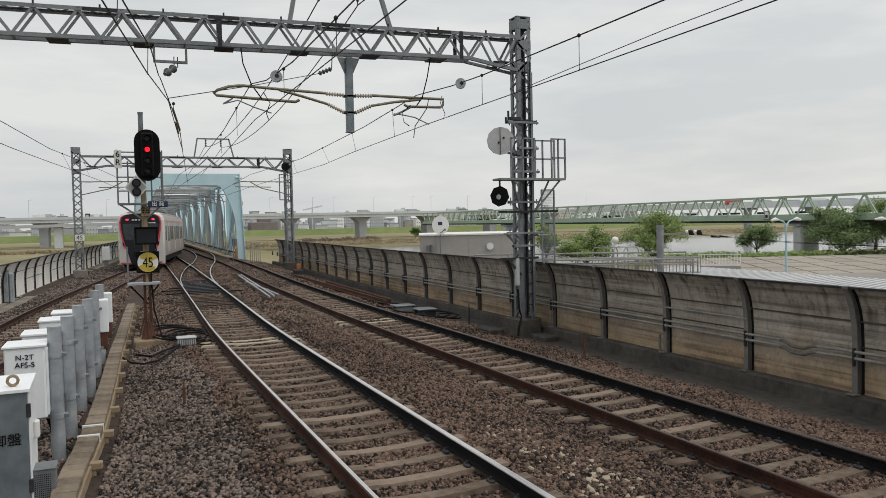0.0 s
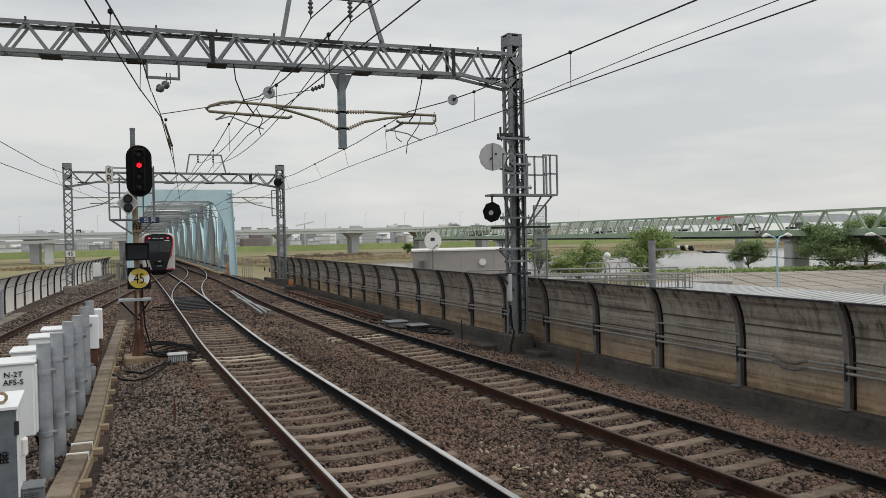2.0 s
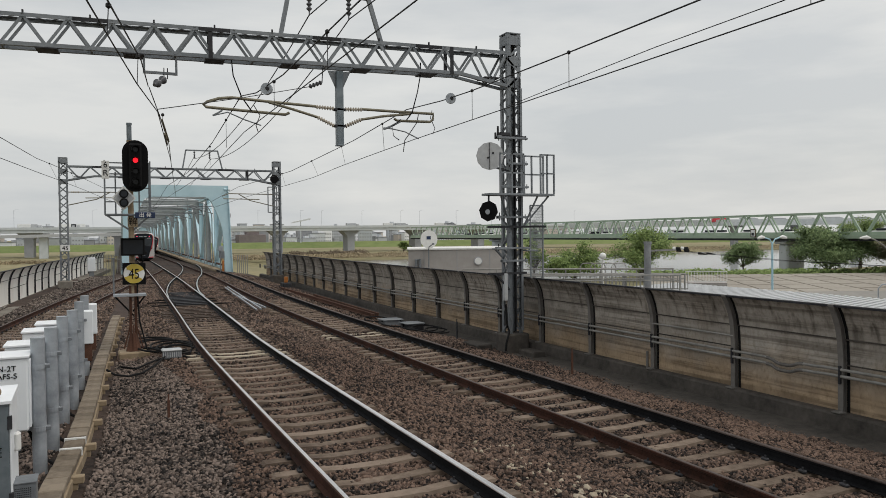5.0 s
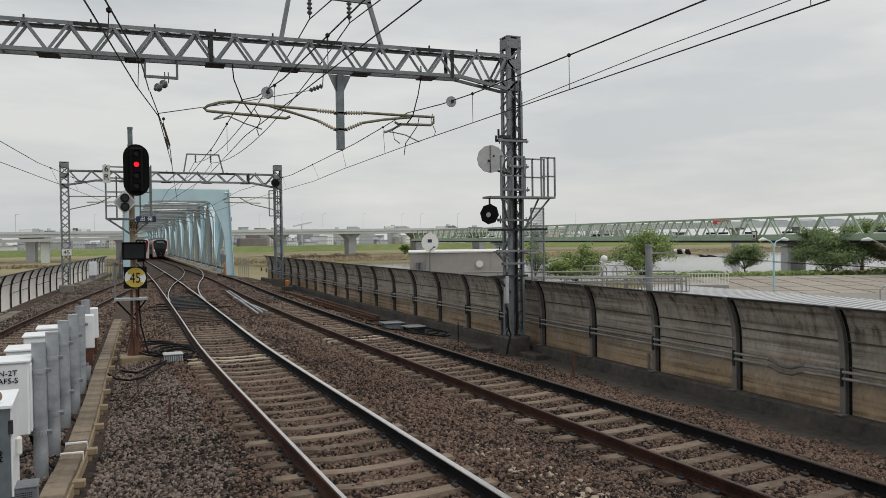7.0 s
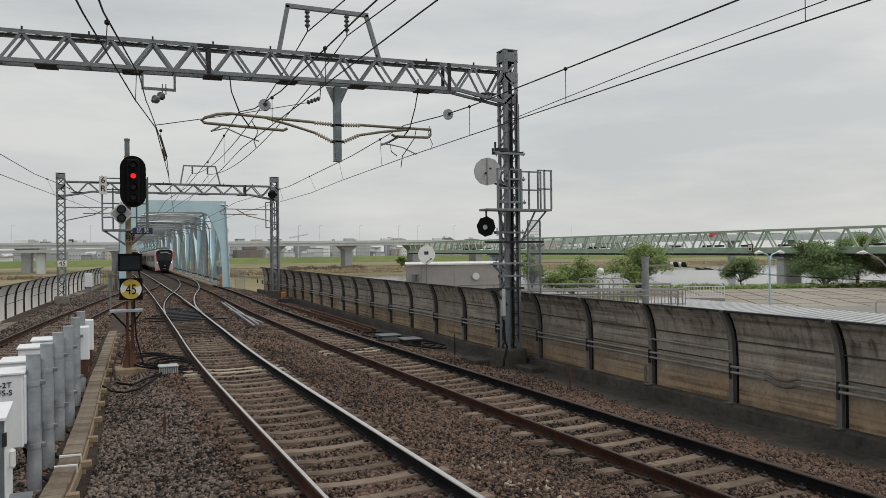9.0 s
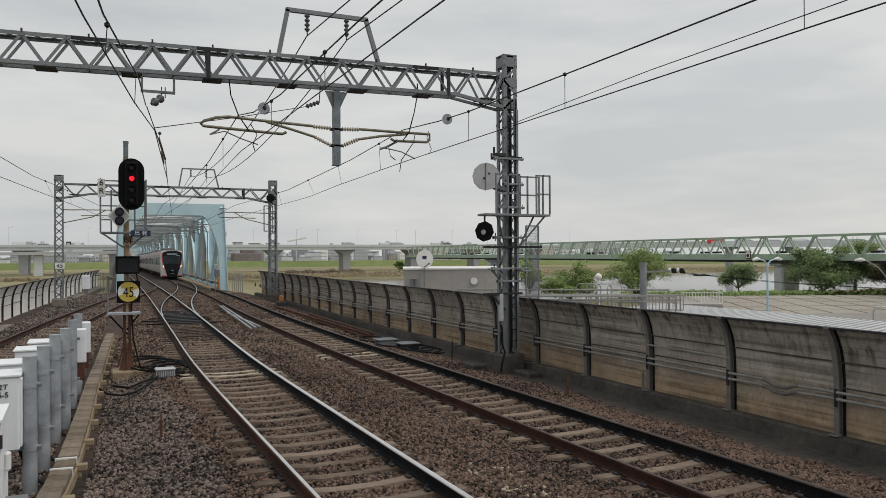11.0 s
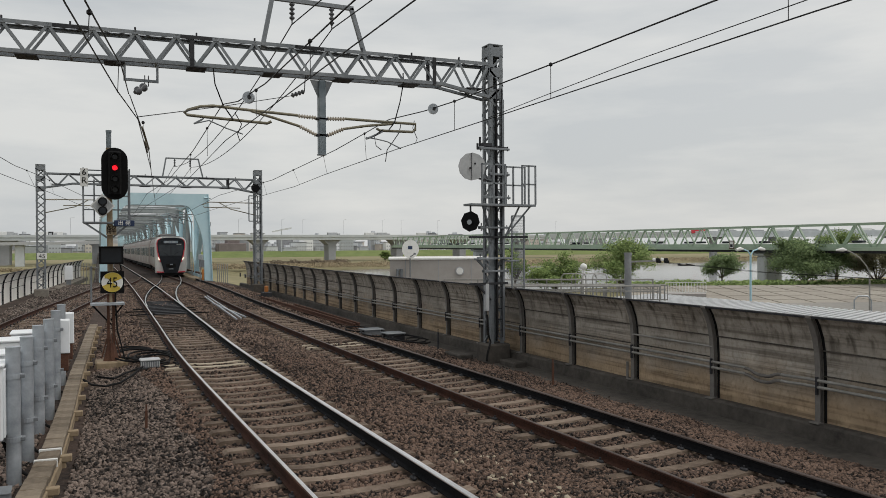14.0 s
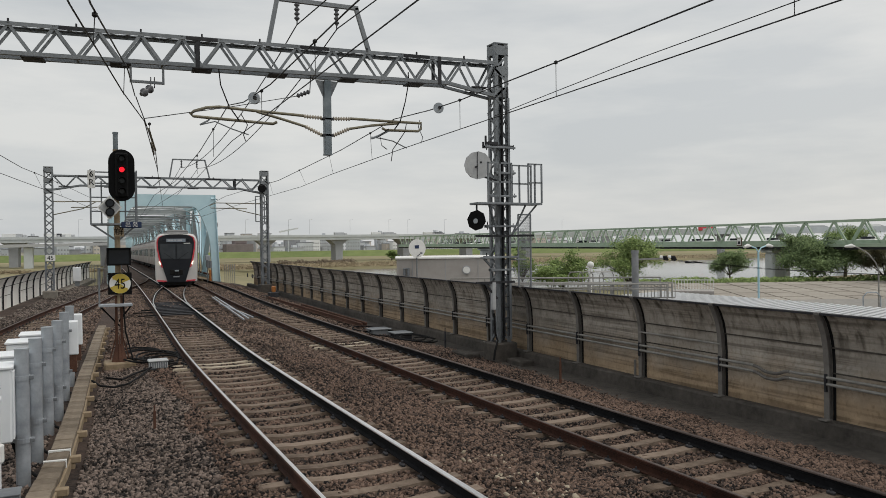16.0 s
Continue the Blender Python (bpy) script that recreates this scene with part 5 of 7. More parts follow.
# ---- signal, cabinets and cables on the ballast ----
def starting_signal():
    s = thing("railway_signal", "tall black starting signal showing red on a stained pole", "railway signal", pose(0.86, 20.6, 0))
    part("pole", Geo().tube((0, 0, 1.3), (-0.02, 0, 5.12), 0.068, n=14), TROUGH_SIDE, s, "tan weathered pole", smooth=True)
    for x in (-0.06, 0.06):
        part("lower_channel", Geo().cbox(x - 0.03, -0.06, 0.0, x + 0.03, 0.06, 1.5, 0.006), RUST, s, "rusty steel channel of the pole foot")
    part("pole_head", Geo().tube((-0.02, 0, 5.0), (-0.02, 0, 5.52), 0.06, n=14).disc((-0.02, 0, 5.53), 0.068, 0.05, (0, 0, 1), 14), GALV_DULL, s, "grey pipe end with a cap", smooth=True)
    part("footing", Geo().cbox(-0.36, -0.36, -0.6, 0.36, 0.36, -0.14, 0.03), TROUGH_SIDE, s, "square stained concrete footing")
    part("base_casting", Geo().path([(0, 0, -0.15), (0, 0, -0.05), (0, 0, 0.3)], [0.2, 0.17, 0.09], 8), RUST, s, "rusty flared base casting")
    for a in range(4):
        c, d = math.cos(a * math.pi / 2), math.sin(a * math.pi / 2)
        part("rib", Geo().bar((c * 0.22, d * 0.22, -0.08), (c * 0.07, d * 0.07, 0.5), 0.03, 0.03), RUST, s)
    # backboard with lamps
    out = []
    for k in range(13):
        a = math.pi * k / 12
        out.append((0.3 * math.cos(a), 0.34 + 0.3 * math.sin(a)))
    for k in range(13):
        a = math.pi + math.pi * k / 12
        out.append((0.3 * math.cos(a), -0.34 + 0.3 * math.sin(a)))
    head = part("backboard", Geo().prism([(x, z) for x, z in out], -0.02, 0.02), BLACK, s, "oval black backboard", at=pose(0.1, -0.2, 4.47))
    part("lamp_case", Geo().cbox(-0.15, -0.14, -0.55, 0.15, -0.02, 0.55, 0.04), BLACK, head)
    for k, z in enumerate((0.40, 0.13, -0.14, -0.40)):
        red = k == 1
        part("lens", Geo().disc((0, -0.15, z), 0.062, 0.03, (0, 1, 0), 20), LAMP_RED if red else TRAIN_GLASS, head, "glowing red lens" if red else "dark unlit lens", smooth=True)
        g = Geo()
        for i in range(13):
            a = math.pi * (-0.1 + 1.2 * i / 12)
            g.v += [(0.085 * math.cos(a), -0.14, z + 0.085 * math.sin(a)), (0.08 * math.cos(a), -0.34, z + 0.08 * math.sin(a) - 0.01), (0.095 * math.cos(a), -0.14, z + 0.095 * math.sin(a)), (0.09 * math.cos(a), -0.34, z + 0.09 * math.sin(a) - 0.01)]
        for i in range(12):
            b = 4 * i
            g.f += [(b, b + 1, b + 5, b + 4), (b + 2, b + 6, b + 7, b + 3), (b + 1, b + 3, b + 7, b + 5), (b, b + 4, b + 6, b + 2)]
            g.m += [0] * 4
        part("visor", g, BLACK, head, smooth=True)
    part("bracket", Geo().bar((0.05, -0.1, 4.9), (-0.02, 0, 4.9), 0.06, 0.06).bar((0.05, -0.1, 4.0), (-0.02, 0, 4.0), 0.06, 0.06), DARK_STEEL, s)
    # lozenge repeater
    d = part("lozenge_board", Geo().prism([(0.28, 0), (0, 0.30), (-0.28, 0), (0, -0.30)], -0.015, 0.015), WHITE, s, "white bordered lozenge board", at=pose(-0.18, -0.28, 3.67))
    part("lozenge_face", Geo().prism([(0.235, 0), (0, 0.25), (-0.235, 0), (0, -0.25)], -0.024, -0.016), GREY_PLATE, d)
    for z in (0.1, -0.12):
        part("lens_hood", Geo().disc((0, -0.08, z), 0.105, 0.13, (0, 1, 0), 20), BLACK, d, smooth=True)
        part("lens", Geo().disc((0, -0.147, z), 0.075, 0.006, (0, 1, 0), 16), TRAIN_GLASS, d)
    # service cage
    cage = part("service_cage", Geo().cbox(-0.6, -0.16, 3.24, 0.46, 0.3, 3.29, 0.006), GALV, s, "grey railed service cage")
    for x, y in ((-0.6, -0.14), (-0.6, 0.28), (0.44, 0.28), (0.44, -0.14), (-0.35, 0.28), (0.2, 0.28)):
        part("cage_post", Geo().bar((x, y, 3.27), (x, y, 4.6 if x in (-0.6, 0.44) else 4.35), 0.035, 0.035, up=(0, 1, 0)), GALV, cage)
    for z in (3.6, 3.95, 4.3, 4.58):
        part("cage_rail", Geo().bar((-0.6, 0.28, z), (0.44, 0.28, z), 0.03, 0.03).bar((-0.6, -0.14, z), (-0.6, 0.28, z), 0.03, 0.03), GALV, cage)
    for sx in (-0.55, 0.42):
        part("strut", Geo().bar((sx, -0.1, 3.24), (0.0, 0, 2.85), 0.04, 0.04), GALV, cage)
    # signs
    p = part("signal_plate", Geo().cbox(-0.085, -0.02, -0.22, 0.085, 0.0, 0.22, 0.004), WHITE, s, "white plate with black characters", at=pose(-0.58, -0.2, 4.36))
    words("6\nR", 0.2, BLACK, p, pose(0, -0.024, 0.02, 90, 0, 0))
    p = part("departure_sign", Geo().cbox(-0.235, -0.03, -0.075, 0.235, 0.0, 0.075, 0.02), NAVY, s, "navy sign with white characters", at=pose(0.31, -0.2, 3.25))
    words("出 発", 0.13, WHITE, p, pose(0, -0.034, 0, 90, 0, 0))
    p = part("character_sign", Geo().cbox(-0.115, -0.03, -0.12, 0.115, 0.0, 0.12, 0.004), TROUGH_SIDE, s, "tan plate with a dark character", at=pose(0.02, -0.1, 3.08))
    words("解", 0.23, BLACK, p, pose(0, -0.034, 0, 90, 0, 0))
    part("monitor", Geo().cbox(-0.27, -0.32, 2.25, 0.28, -0.1, 2.68, 0.015), BLACK, s, "black indicator box")
    part("monitor_face", Geo().cbox(-0.22, -0.326, 2.29, 0.23, -0.318, 2.64, 0.003), TRAIN_GLASS, s)
    part("monitor_hood", Geo().box(-0.27, -0.45, 2.66, 0.28, -0.1, 2.685), BLACK, s)
    sq = part("speed_board", Geo().cbox(-0.27, -0.02, -0.27, 0.27, 0.0, 0.27, 0.004), BLACK, s, "square black board with a yellow and white disc", at=pose(0.03, -0.12, 1.8))
    part("disc_white", Geo().disc((0, -0.026, 0), 0.245, 0.008, (0, 1, 0), 40), WHITE, sq)
    for a0 in (0.12 * math.pi, 1.12 * math.pi):
        o = [(0, 0)] + [(0.243 * math.cos(a0 + 0.66 * math.pi * k / 16), 0.243 * math.sin(a0 + 0.66 * math.pi * k / 16)) for k in range(17)]
        part("yellow_sector", Geo().prism(o, -0.036, -0.031), YELLOW, sq, "yellow sector of the disc")
    words("45", 0.36, BLACK, sq, pose(0, -0.04, -0.02, 90, 0, 0) @ Matrix.Diagonal((0.72, 1, 1, 1)))
    for x, z in ((-0.13, 0.12), (0.13, -0.13)):
        part("lettering_bar", Geo().box(x - 0.04, -0.042, z - 0.02, x + 0.04, -0.037, z + 0.02), YELLOW, sq, "unreadable small lettering as a plain bar")
    part("step_shelf", Geo().cbox(-0.46, -0.3, 1.24, 0.3, 0.1, 1.3, 0.006), GALV_LIGHT, s, "pale grey step plate")
    part("shelf_post", Geo().tube((-0.44, -0.1, 1.3), (-0.44, -0.1, 2.2), 0.022, n=8), GALV, s)
    for x in (-0.42, 0.28):
        part("shelf_strut", Geo().bar((x, -0.1, 1.24), (0, 0, 0.75 if x < 0 else 0.85), 0.035, 0.035), BLACK, s)
    part("cable", Geo().path([(0.2, -0.1, 2.3), (0.24, -0.12, 2.1), (0.12, -0.1, 1.9), (0.1, -0.09, 1.3), (0.14, -0.1, 0.6), (0.3, -0.2, -0.1), (0.6, -0.3, -0.25)], 0.02, 8), RUBBER, s, "black cable", smooth=True)


starting_signal()


def trough():
    """The raised cable trough of concrete lids with its tan side board."""
    t = thing("cable_trough", "raised concrete cable trough with weathered lids", "cable trough")
    lid = Geo().cbox(-0.13, -0.245, -0.09, 0.13, 0.245, 0.0, 0.012).mesh("lid", TROUGH)
    box = Geo().cbox(-0.15, -0.25, -0.30, 0.15, 0.25, -0.092, 0.01).mesh("trough_body", TROUGH_SIDE)
    stub = Geo().cbox(0.0, -0.06, -0.16, 0.19, 0.06, -0.07, 0.01).cbox(0.02, -0.05, -0.42, 0.12, 0.05, -0.16, 0.01).mesh("support_stub", TROUGH_SIDE)
    y, k = 5.2, 0
    while y < 30:
        x = trough_x(y)
        yaw = -math.degrees(math.atan((trough_x(y + 0.3) - trough_x(y - 0.3)) / 0.6))
        m = pose(x, y, -0.10 + random.uniform(-0.008, 0.008), random.uniform(-1, 1), random.uniform(-1.5, 1.5), yaw + random.uniform(-1.5, 1.5))
        part("lid", lid, TROUGH, t, at=m)
        part("trough_body", box, TROUGH_SIDE, t, at=pose(x, y, -0.10, 0, 0, yaw))
        if k % 3 == 1:
            part("support_stub", stub, TROUGH_SIDE, t, at=pose(x + 0.08, y, -0.10, 0, 0, yaw))
        y += 0.5
        k += 1
    for yy in (11.2, 11.75):
        part("strap", Geo().cbox(-0.14, -0.02, -0.1, 0.14, 0.02, 0.012, 0.004), WHITE, t, "white strap", at=pose(trough_x(yy), yy, -0.09, 0, 0, -6))


random.seed(7)
trough()


def post_boxes():
    """White equipment boxes on pairs of galvanised posts."""
    spots = ((-0.69, 11.1), (-0.59, 12.25), (-0.5, 13.9), (-0.38, 15.0), (-0.30, 16.9), (-0.22, 18.6))
    for k, (x, y) in enumerate(spots):
        small = k > 3
        b = thing("equipment_box", "small white equipment box on a galvanised post" if small else "white equipment box clamped to a galvanised post" if k else "white equipment box with black lettering on a galvanised post",
                  "equipment box", pose(x, y, 0), "boxes on posts")
        part("post", Geo().tube((0, 0, -0.5), (0, 0, 1.41), 0.085, n=16).disc((0, 0, 1.415), 0.088, 0.02, (0, 0, 1), 16), GALV_LIGHT, b, smooth=True)
        for z in (1.05, 0.25):
            part("clamp", Geo().disc((0, 0, z), 0.094, 0.06, (0, 0, 1), 16), GALV_LIGHT, b)
            part("clamp_bolt", Geo().cbox(0.075, -0.05, z - 0.025, 0.135, 0.05, z + 0.025, 0.006), GALV, b)
            part("clamp_arm", Geo().cbox(-0.2, -0.03, z - 0.02, -0.07, 0.03, z + 0.02, 0.005), GALV, b)
        if small:
            part("body", Geo().cbox(0.02, 0.1, 0.55, 0.25, 0.42, 1.22, 0.015), WHITE_BOX, b)
            part("lower_case", Geo().cbox(0.02, 0.12, 0.2, 0.22, 0.4, 0.55, 0.01), RUST, b, "brown lower case")
        else:
            body = part("body", Geo().cbox(-0.56, -0.25, 0.28, -0.1, 0.28, 1.2, 0.02), WHITE_BOX, b)
            part("lid", Geo().cbox(-0.58, -0.27, 1.2, -0.08, 0.3, 1.235, 0.008), WHITE_BOX, body)
            part("door", Geo().cbox(-0.1, -0.22, 0.32, -0.075, 0.25, 1.17, 0.006), WHITE_BOX, body)
            part("foot_post", Geo().tube((-0.45, 0.1, -0.5), (-0.45, 0.1, 0.28), 0.04, n=10), GALV, b)
            if k == 0:
                words("N-2T", 0.095, BLACK, body, pose(-0.33, -0.256, 1.08, 90, 0, 0))
                words("AFS-S", 0.095, BLACK, body, pose(-0.33, -0.256, 0.985, 90, 0, 0))
        part("cable", Geo().path([(-0.15, 0.1, 0.3), (-0.05, 0.15, -0.05), (0.1, 0.1, -0.22), (0.22, -0.1, -0.25)], 0.022, 8), RUBBER, b, "black cable", smooth=True)


post_boxes()


def control_cabinet():
    c = thing("control_cabinet", "zinc control cabinet with a white top and lifting eye", "control cabinet", pose(-0.84, 9.0, 0))
    part("body", Geo().cbox(-0.75, 0.0, -0.5, 0.0, 0.75, 1.0, 0.008), GALV_DULL, c)
    part("side_panel", Geo().cbox(0.001, 0.02, -0.5, 0.02, 0.73, 1.0, 0.004), WHITE_BOX, c, "white side panel")
    part("roof", Geo().hexa([(-0.78, -0.03, 1.0), (0.03, -0.03, 1.0), (0.03, 0.78, 1.0), (-0.78, 0.78, 1.0), (-0.78, -0.03, 1.03), (0.03, -0.03, 1.03), (0.03, 0.78, 1.06), (-0.78, 0.78, 1.06)]), WHITE_BOX, c, "white sloping roof sheet")
    g = Geo()
    g.path([(-0.14 + 0.05 * math.cos(2 * math.pi * i / 20), 0.16, 1.1 + 0.05 * math.sin(2 * math.pi * i / 20)) for i in range(21)], 0.016, 8)
    g.disc((-0.14, 0.16, 1.04), 0.03, 0.03, (0, 0, 1), 10)
    part("lifting_eye", g, TROUGH_SIDE, c, "rust-tinged lifting eye", smooth=True)
    for z in (0.8, 0.0):
        part("hinge", Geo().cbox(-0.012, -0.012, z - 0.07, 0.03, 0.03, z + 0.07, 0.004), DARK_STEEL, c)
    part("handle", Geo().cbox(0.02, 0.3, 0.42, 0.08, 0.4, 0.62, 0.02), WHITE, c, "white moulded handle")
    part("vent_box", Geo().cbox(0.021, 0.1, -0.28, 0.23, 0.38, 0.12, 0.008), GALV, c, "perforated grey vent box")
    part("vent_lid", Geo().cbox(0.022, 0.09, 0.12, 0.24, 0.39, 0.135, 0.003), GALV, c)
    holes = Geo()
    for i in range(9):
        for j in range(16):
            holes.disc((0.035 + 0.018 * i, 0.0985, -0.26 + 0.022 * j), 0.006, 0.004, (0, 1, 0), 6)
    part("vent_holes", holes, BLACK, c)
    words("御盤", 0.14, BLACK, c, pose(-0.2, -0.004, 0.5, 90, 0, 0))


control_cabinet()


def lineside():
    b = thing("junction_box", "grey ribbed track junction box on the ballast", "junction box", pose(1.65, 19.4, -0.12), "track boxes")
    part("body", Geo().cbox(-0.2, -0.14, -0.1, 0.2, 0.14, 0.08, 0.02), GALV, b)
    part("lid", Geo().cbox(-0.23, -0.17, 0.08, 0.23, 0.17, 0.13, 0.02), GREY_PLATE, b)
    for i in range(9):
        part("rib", Geo().cbox(-0.21 + 0.05 * i, -0.16, -0.06, -0.19 + 0.05 * i, -0.14, 0.07, 0.004), GREY_PLATE, b)
    rng = random.Random(2)

    def loop(cx, cy, r, name_label, flatness=0.8, turns=1.0, z=-0.1):
        n = 26
        pts = [(cx + r * math.cos(2 * math.pi * turns * i / n) * (1 + 0.1 * rng.uniform(-1, 1) * 0.3), cy + r * flatness * math.sin(2 * math.pi * turns * i / n), z + 0.03 * math.sin(5 * i / n) + 0.02) for i in range(n + 1)]
        return solid("track_cable", Geo().path(pts, 0.024, 7), RUBBER, name_label, "cable", "track cables", smooth=True)
    for cx, cy, r in ((1.9, 20.0, 0.42), (1.85, 20.3, 0.5), (1.55, 20.9, 0.5), (1.45, 21.2, 0.55), (1.95, 19.6, 0.36), (1.6, 20.5, 0.6)):
        loop(cx - 0.1, cy + 0.3, r, "coiled black track cable on the ballast", 1.6, 0.85)
    for pts in ([(1.5, 19.3, -0.15), (1.2, 18.4, -0.2), (0.9, 17.6, -0.22), (0.6, 17.3, -0.22), (0.35, 17.5, -0.2), (0.2, 18.0, -0.16)],
                [(1.45, 19.4, -0.2), (1.1, 18.8, -0.2), (0.8, 18.2, -0.22), (0.5, 18.5, -0.2)],
                [(1.9, 19.3, -0.18), (2.1, 19.6, -0.16), (2.25, 20.6, -0.18), (2.3, 22, -0.2)],
                [(1.9, 19.25, -0.18), (2.15, 19.0, -0.2), (2.3, 19.6, -0.18), (2.1, 20.3, -0.2), (1.8, 20.6, -0.2)]):
        solid("track_cable", Geo().path([tuple(p) for p in pts], 0.024, 7), RUBBER, "black track cable lying on the ballast", "cable", "track cables", smooth=True)
    # boxes and cables near the outer track
    b2 = thing("junction_box", "dark flat track junction box among coiled cables", "junction box", pose(9.75, 24.0, -0.45), "track boxes")
    part("body", Geo().cbox(-0.25, -0.3, -0.1, 0.35, 0.3, 0.12, 0.02), DARK_STEEL, b2)
    part("lid", Geo().cbox(-0.3, -0.33, 0.12, 0.38, 0.33, 0.16, 0.01), GALV, b2)
    b3 = thing("junction_box", "grey flat track junction box beside the outer track", "junction box", pose(9.6, 25.6, -0.45), "track boxes")
    part("body", Geo().cbox(-0.35, -0.3, -0.1, 0.35, 0.3, 0.1, 0.02), GALV, b3)
    part("lid", Geo().cbox(-0.38, -0.33, 0.1, 0.38, 0.33, 0.14, 0.01), GALV, b3)
    for cx, cy, r in ((9.9, 22.9, 0.5), (9.8, 23.4, 0.55), (9.5, 24.8, 0.5), (9.4, 26.4, 0.45), (10.0, 22.4, 0.35)):
        loop(cx, cy, r, "coiled black cable beside the outer track", 1.5, 0.9, -0.42)
    # stakes
    for x, y, h, mat in ((1.05, 13.1, 0.3, RUST), (9.62, 14.2, 0.28, RUST), (9.85, 20.6, 0.3, DARK_STEEL), (1.0, 26.5, 0.35, RUST)):
        s = thing("stake", "short rusty marker stake in the ballast", "stake", pose(x, y, -0.35), "marker stakes")
        part("shaft", Geo().bar((0, 0, -0.1), (0, 0, h + 0.1), 0.04, 0.04), mat, s)
        part("tip", Geo().bar((0, 0, h + 0.1), (0, 0, h + 0.2), 0.02, 0.02), mat, s)
    # spare rails stacked beside the crossover and the outer track
    for k, (x0, y0, x1, y1) in enumerate(((5.62, 29.5, 6.5, 43), (5.85, 29.8, 6.7, 43.5), (6.1, 30.2, 6.1, 38))):
        solid("spare_rail", Geo().bar((x0, y0, -0.12), (x1, y1, -0.1), 0.055, 0.05), GALV_LIGHT, "pale grey spare rail lying between the tracks", "rail", "spare rails")
    for k, (x0, y0, x1, y1) in enumerate(((9.55, 27.2, 9.35, 42), (9.8, 27.4, 9.6, 36))):
        solid("spare_rail", Geo().sweep(RAIL, [(x0, y0, -0.28), (x1, y1, -0.12)]), RUST, "rusty spare rail beside the outer track", "rail", "spare rails")
    # steps by the mast, orange unit, small cabinets
    solid("concrete_step", Geo().cbox(9.85, 19.2, -0.7, 10.3, 20.2, -0.46, 0.03), DIRTY_CONCRETE, "dark concrete step slab beside the mast", "step")
    solid("concrete_step", Geo().cbox(10.5, 17.3, -0.7, 10.9, 18.1, -0.46, 0.03), DIRTY_CONCRETE, "dark concrete step slab beside the mast", "step")
    o = thing("point_machine", "orange capped point machine by the outer track", "point machine", pose(10.2, 44.5, -0.3))
    part("housing", Geo().cbox(-0.25, -0.4, -0.1, 0.25, 0.4, 0.25, 0.03), DARK_STEEL, o)
    part("cap", Geo().cbox(-0.1, -0.12, 0.25, 0.1, 0.12, 0.6, 0.03), ORANGE, o, "orange cover")
    part("rod", Geo().tube((-0.25, 0, 0.05), (-1.5, 0, 0.05), 0.03), DARK_STEEL, o)
    w = thing("relay_cabinet", "white relay cabinet by the pale barrier", "equipment box", pose(-0.2, 64, 0.0))
    part("body", Geo().cbox(-0.28, -0.2, 0.15, 0.28, 0.2, 1.2, 0.02), WHITE_BOX, w)
    part("plinth", Geo().cbox(-0.17, -0.14, -0.35, 0.17, 0.14, 0.15, 0.02), GALV, w)
    w = thing("relay_cabinet", "pale grey relay cabinet on a post by the pale barrier", "equipment box", pose(-3.72, 34.6, -0.2))
    part("body", Geo().cbox(-0.25, -0.2, 0.0, 0.05, 0.2, 1.25, 0.02), GALV_LIGHT, w)
    part("body_side", Geo().cbox(0.08, -0.2, 0.0, 0.22, 0.2, 1.15, 0.02), GALV_LIGHT, w)
    part("lid", Geo().cbox(-0.28, -0.22, 1.25, 0.08, 0.22, 1.3, 0.01), GALV_LIGHT, w)


lineside()


# ---- the railway bridge ----
BX, BY, BDIR = 6.3, 66.0, 0.0295


